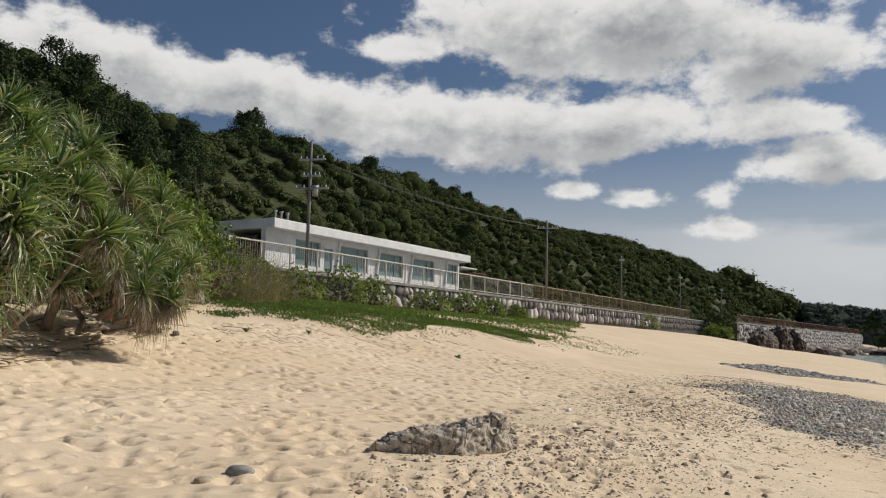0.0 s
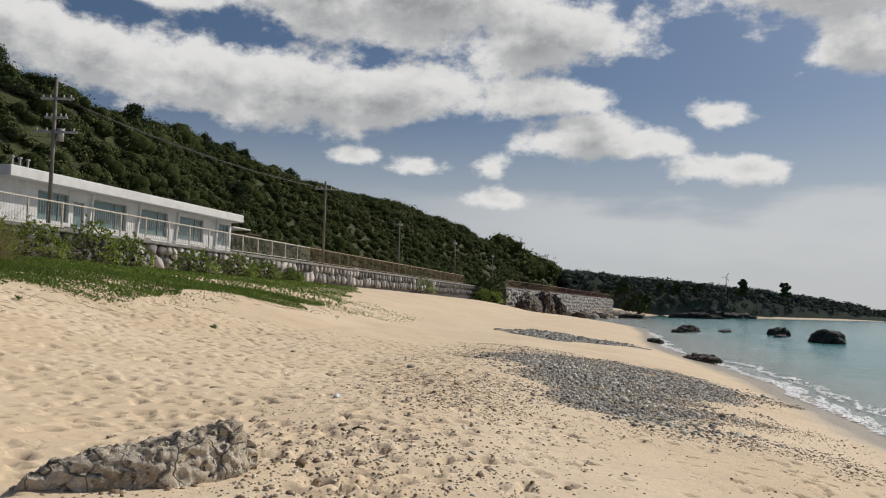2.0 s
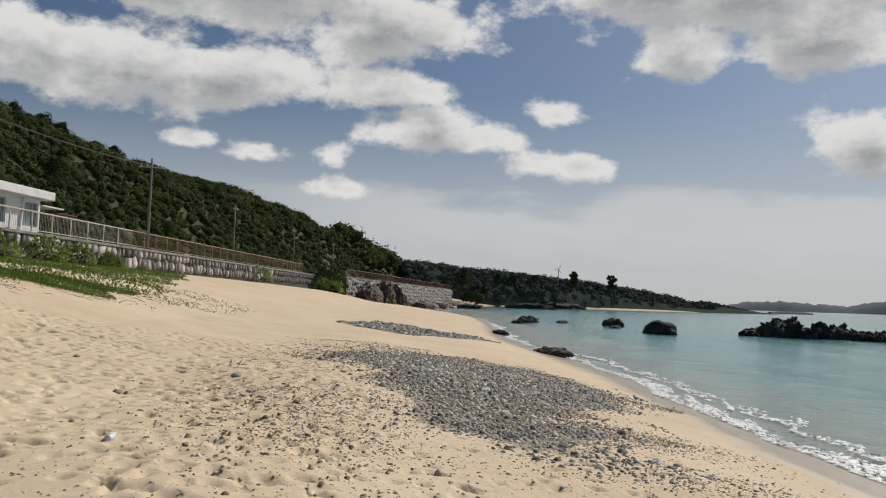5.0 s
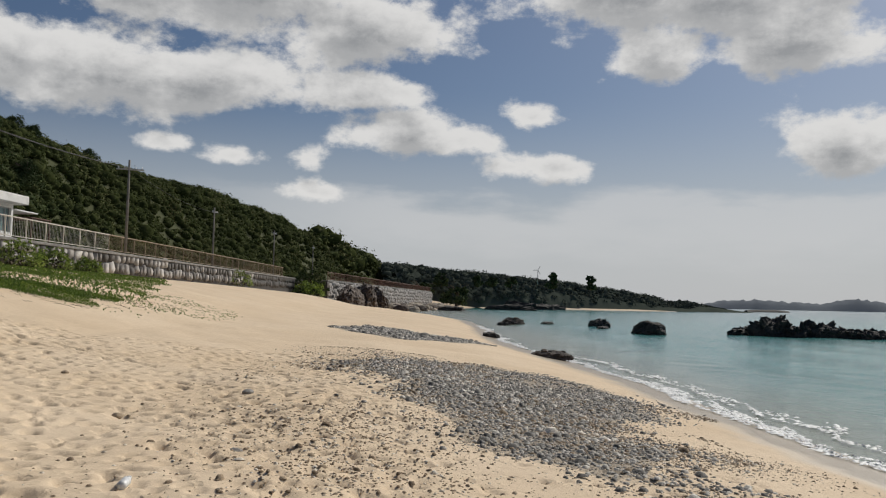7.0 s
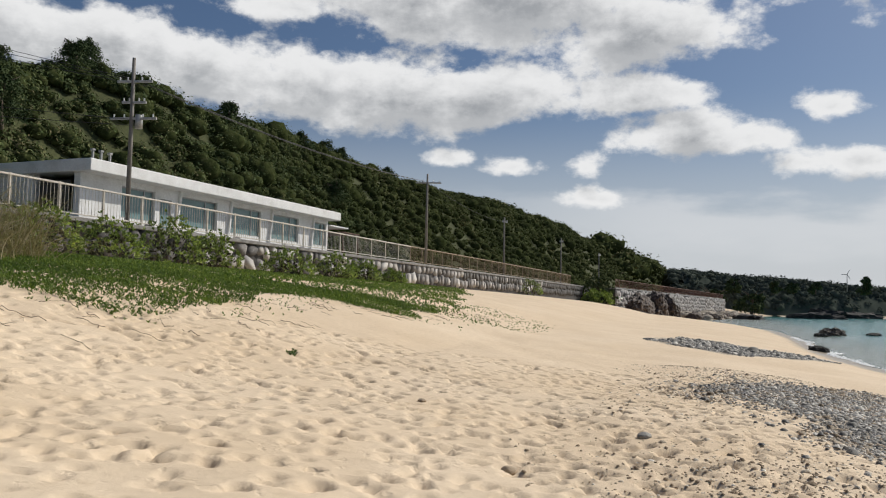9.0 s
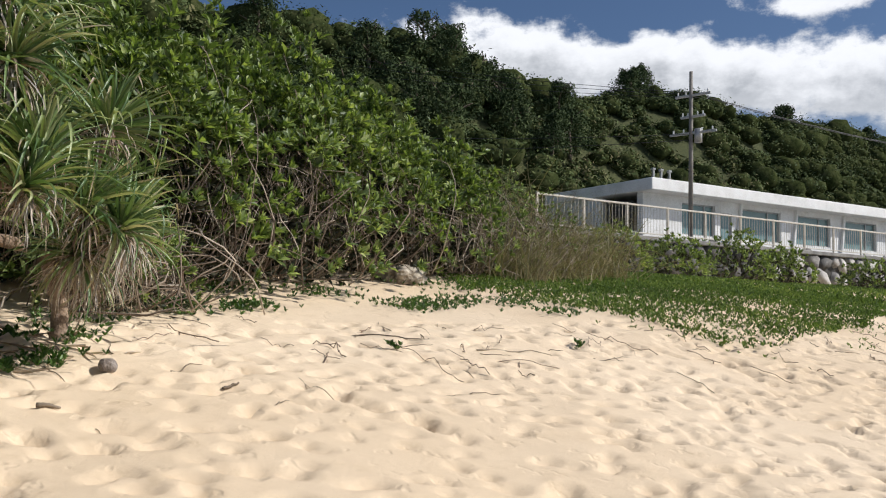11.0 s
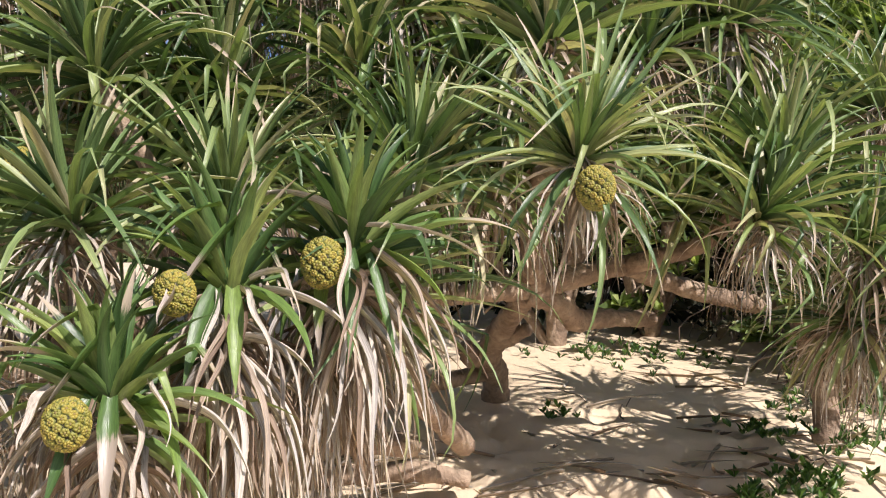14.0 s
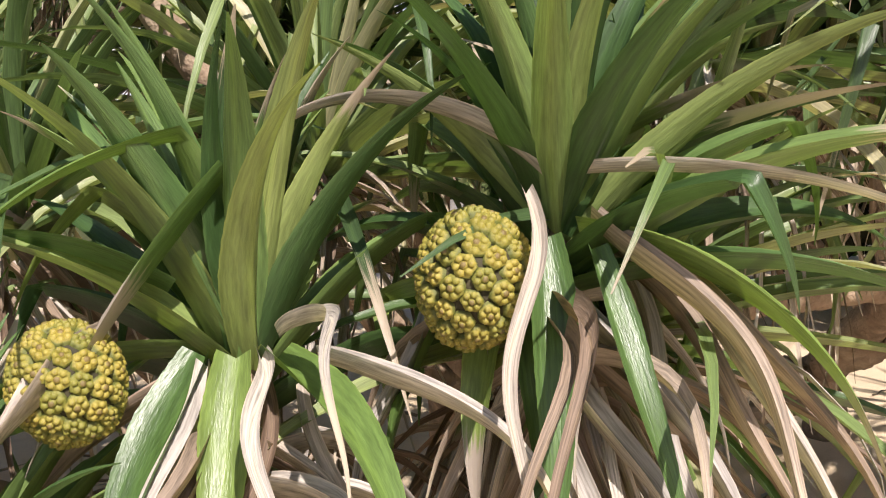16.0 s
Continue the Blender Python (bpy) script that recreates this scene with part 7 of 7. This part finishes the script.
husk_mat = material("grey_brown_husk", [(0.13, 0.1, 0.08), (0.24, 0.2, 0.17), (0.34, 0.3, 0.27)], scale=18, rough=0.95, bump=0.7, bump_scale=60)
thing("coconut_husk", "grey-brown weathered husk lying on the sand", "husk", pose(-4.49, 14.73, gz(-4.49, 14.73) + 0.03, 0, 10, 30), rock_mesh("coconut_husk", 51.0, (0.065, 0.055, 0.05), husk_mat, 3, 0.25))
for k, (x, y, sz, lab) in enumerate(((-0.87, 6.19, 0.085, "smooth grey stone half buried in the sand"), (-1.05, 5.85, 0.05, "small pale stone on the sand"), (2.63, 16.04, 0.07, "grey stone lying on the sand"), (3.4, 14.0, 0.06, "brown stone lying on the sand"),
                                     (0.9, 13.1, 0.06, "dark stone lying on the sand"), (1.5, 6.4, 0.05, "small pale stone on the sand"), (4.3, 17.5, 0.07, "grey stone lying on the sand"), (2.2, 19.0, 0.05, "dark stone lying on the sand"))):
    thing("beach_stone", lab, "stone", pose(x, y, sand_at(x, y) + sz * 0.2, 0, 0, 40 * k), rock_mesh("beach_stone", 60.0 + k, (sz * 1.3, sz, sz * 0.6), coral_mat if k % 3 else pebble_mat, 3, 0.2), group="loose stones on the sand")
plastic = material("white_plastic", [(0.6, 0.62, 0.62), (0.75, 0.76, 0.76)], scale=9, rough=0.3, bump=0.1, bump_scale=20)
v, q, c = tube_arrays([(0, 0, 0), (0.02, 0, 0.0), (0.13, 0, 0.005), (0.16, 0, 0.01), (0.17, 0, 0.01), (0.19, 0, 0.01)], (0.02, 0.032, 0.032, 0.018, 0.014, 0.014), 12)
bottle = thing("plastic_bottle", "crumpled clear-white plastic bottle on the sand", "bottle", pose(2.36, 12.5, sand_at(2.36, 12.5) + 0.03, 0, 0, 70))
part("body", mesh_np("body", v, [q, c], plastic, True), bottle)
part("cap", box_mesh("cap", (0.022, 0.03, 0.03), insul, 0.006, (0.2, 0, 0.01)), bottle)
thing("boulder", "pale grey lump of rock half buried under the shrubs", "rock", pose(-6.55, 21.4, gz(-6.55, 21.4) + 0.06, 0, 0, 30), rock_mesh("boulder", 77.0, (0.38, 0.28, 0.2), rock_mat, 4, 0.35))
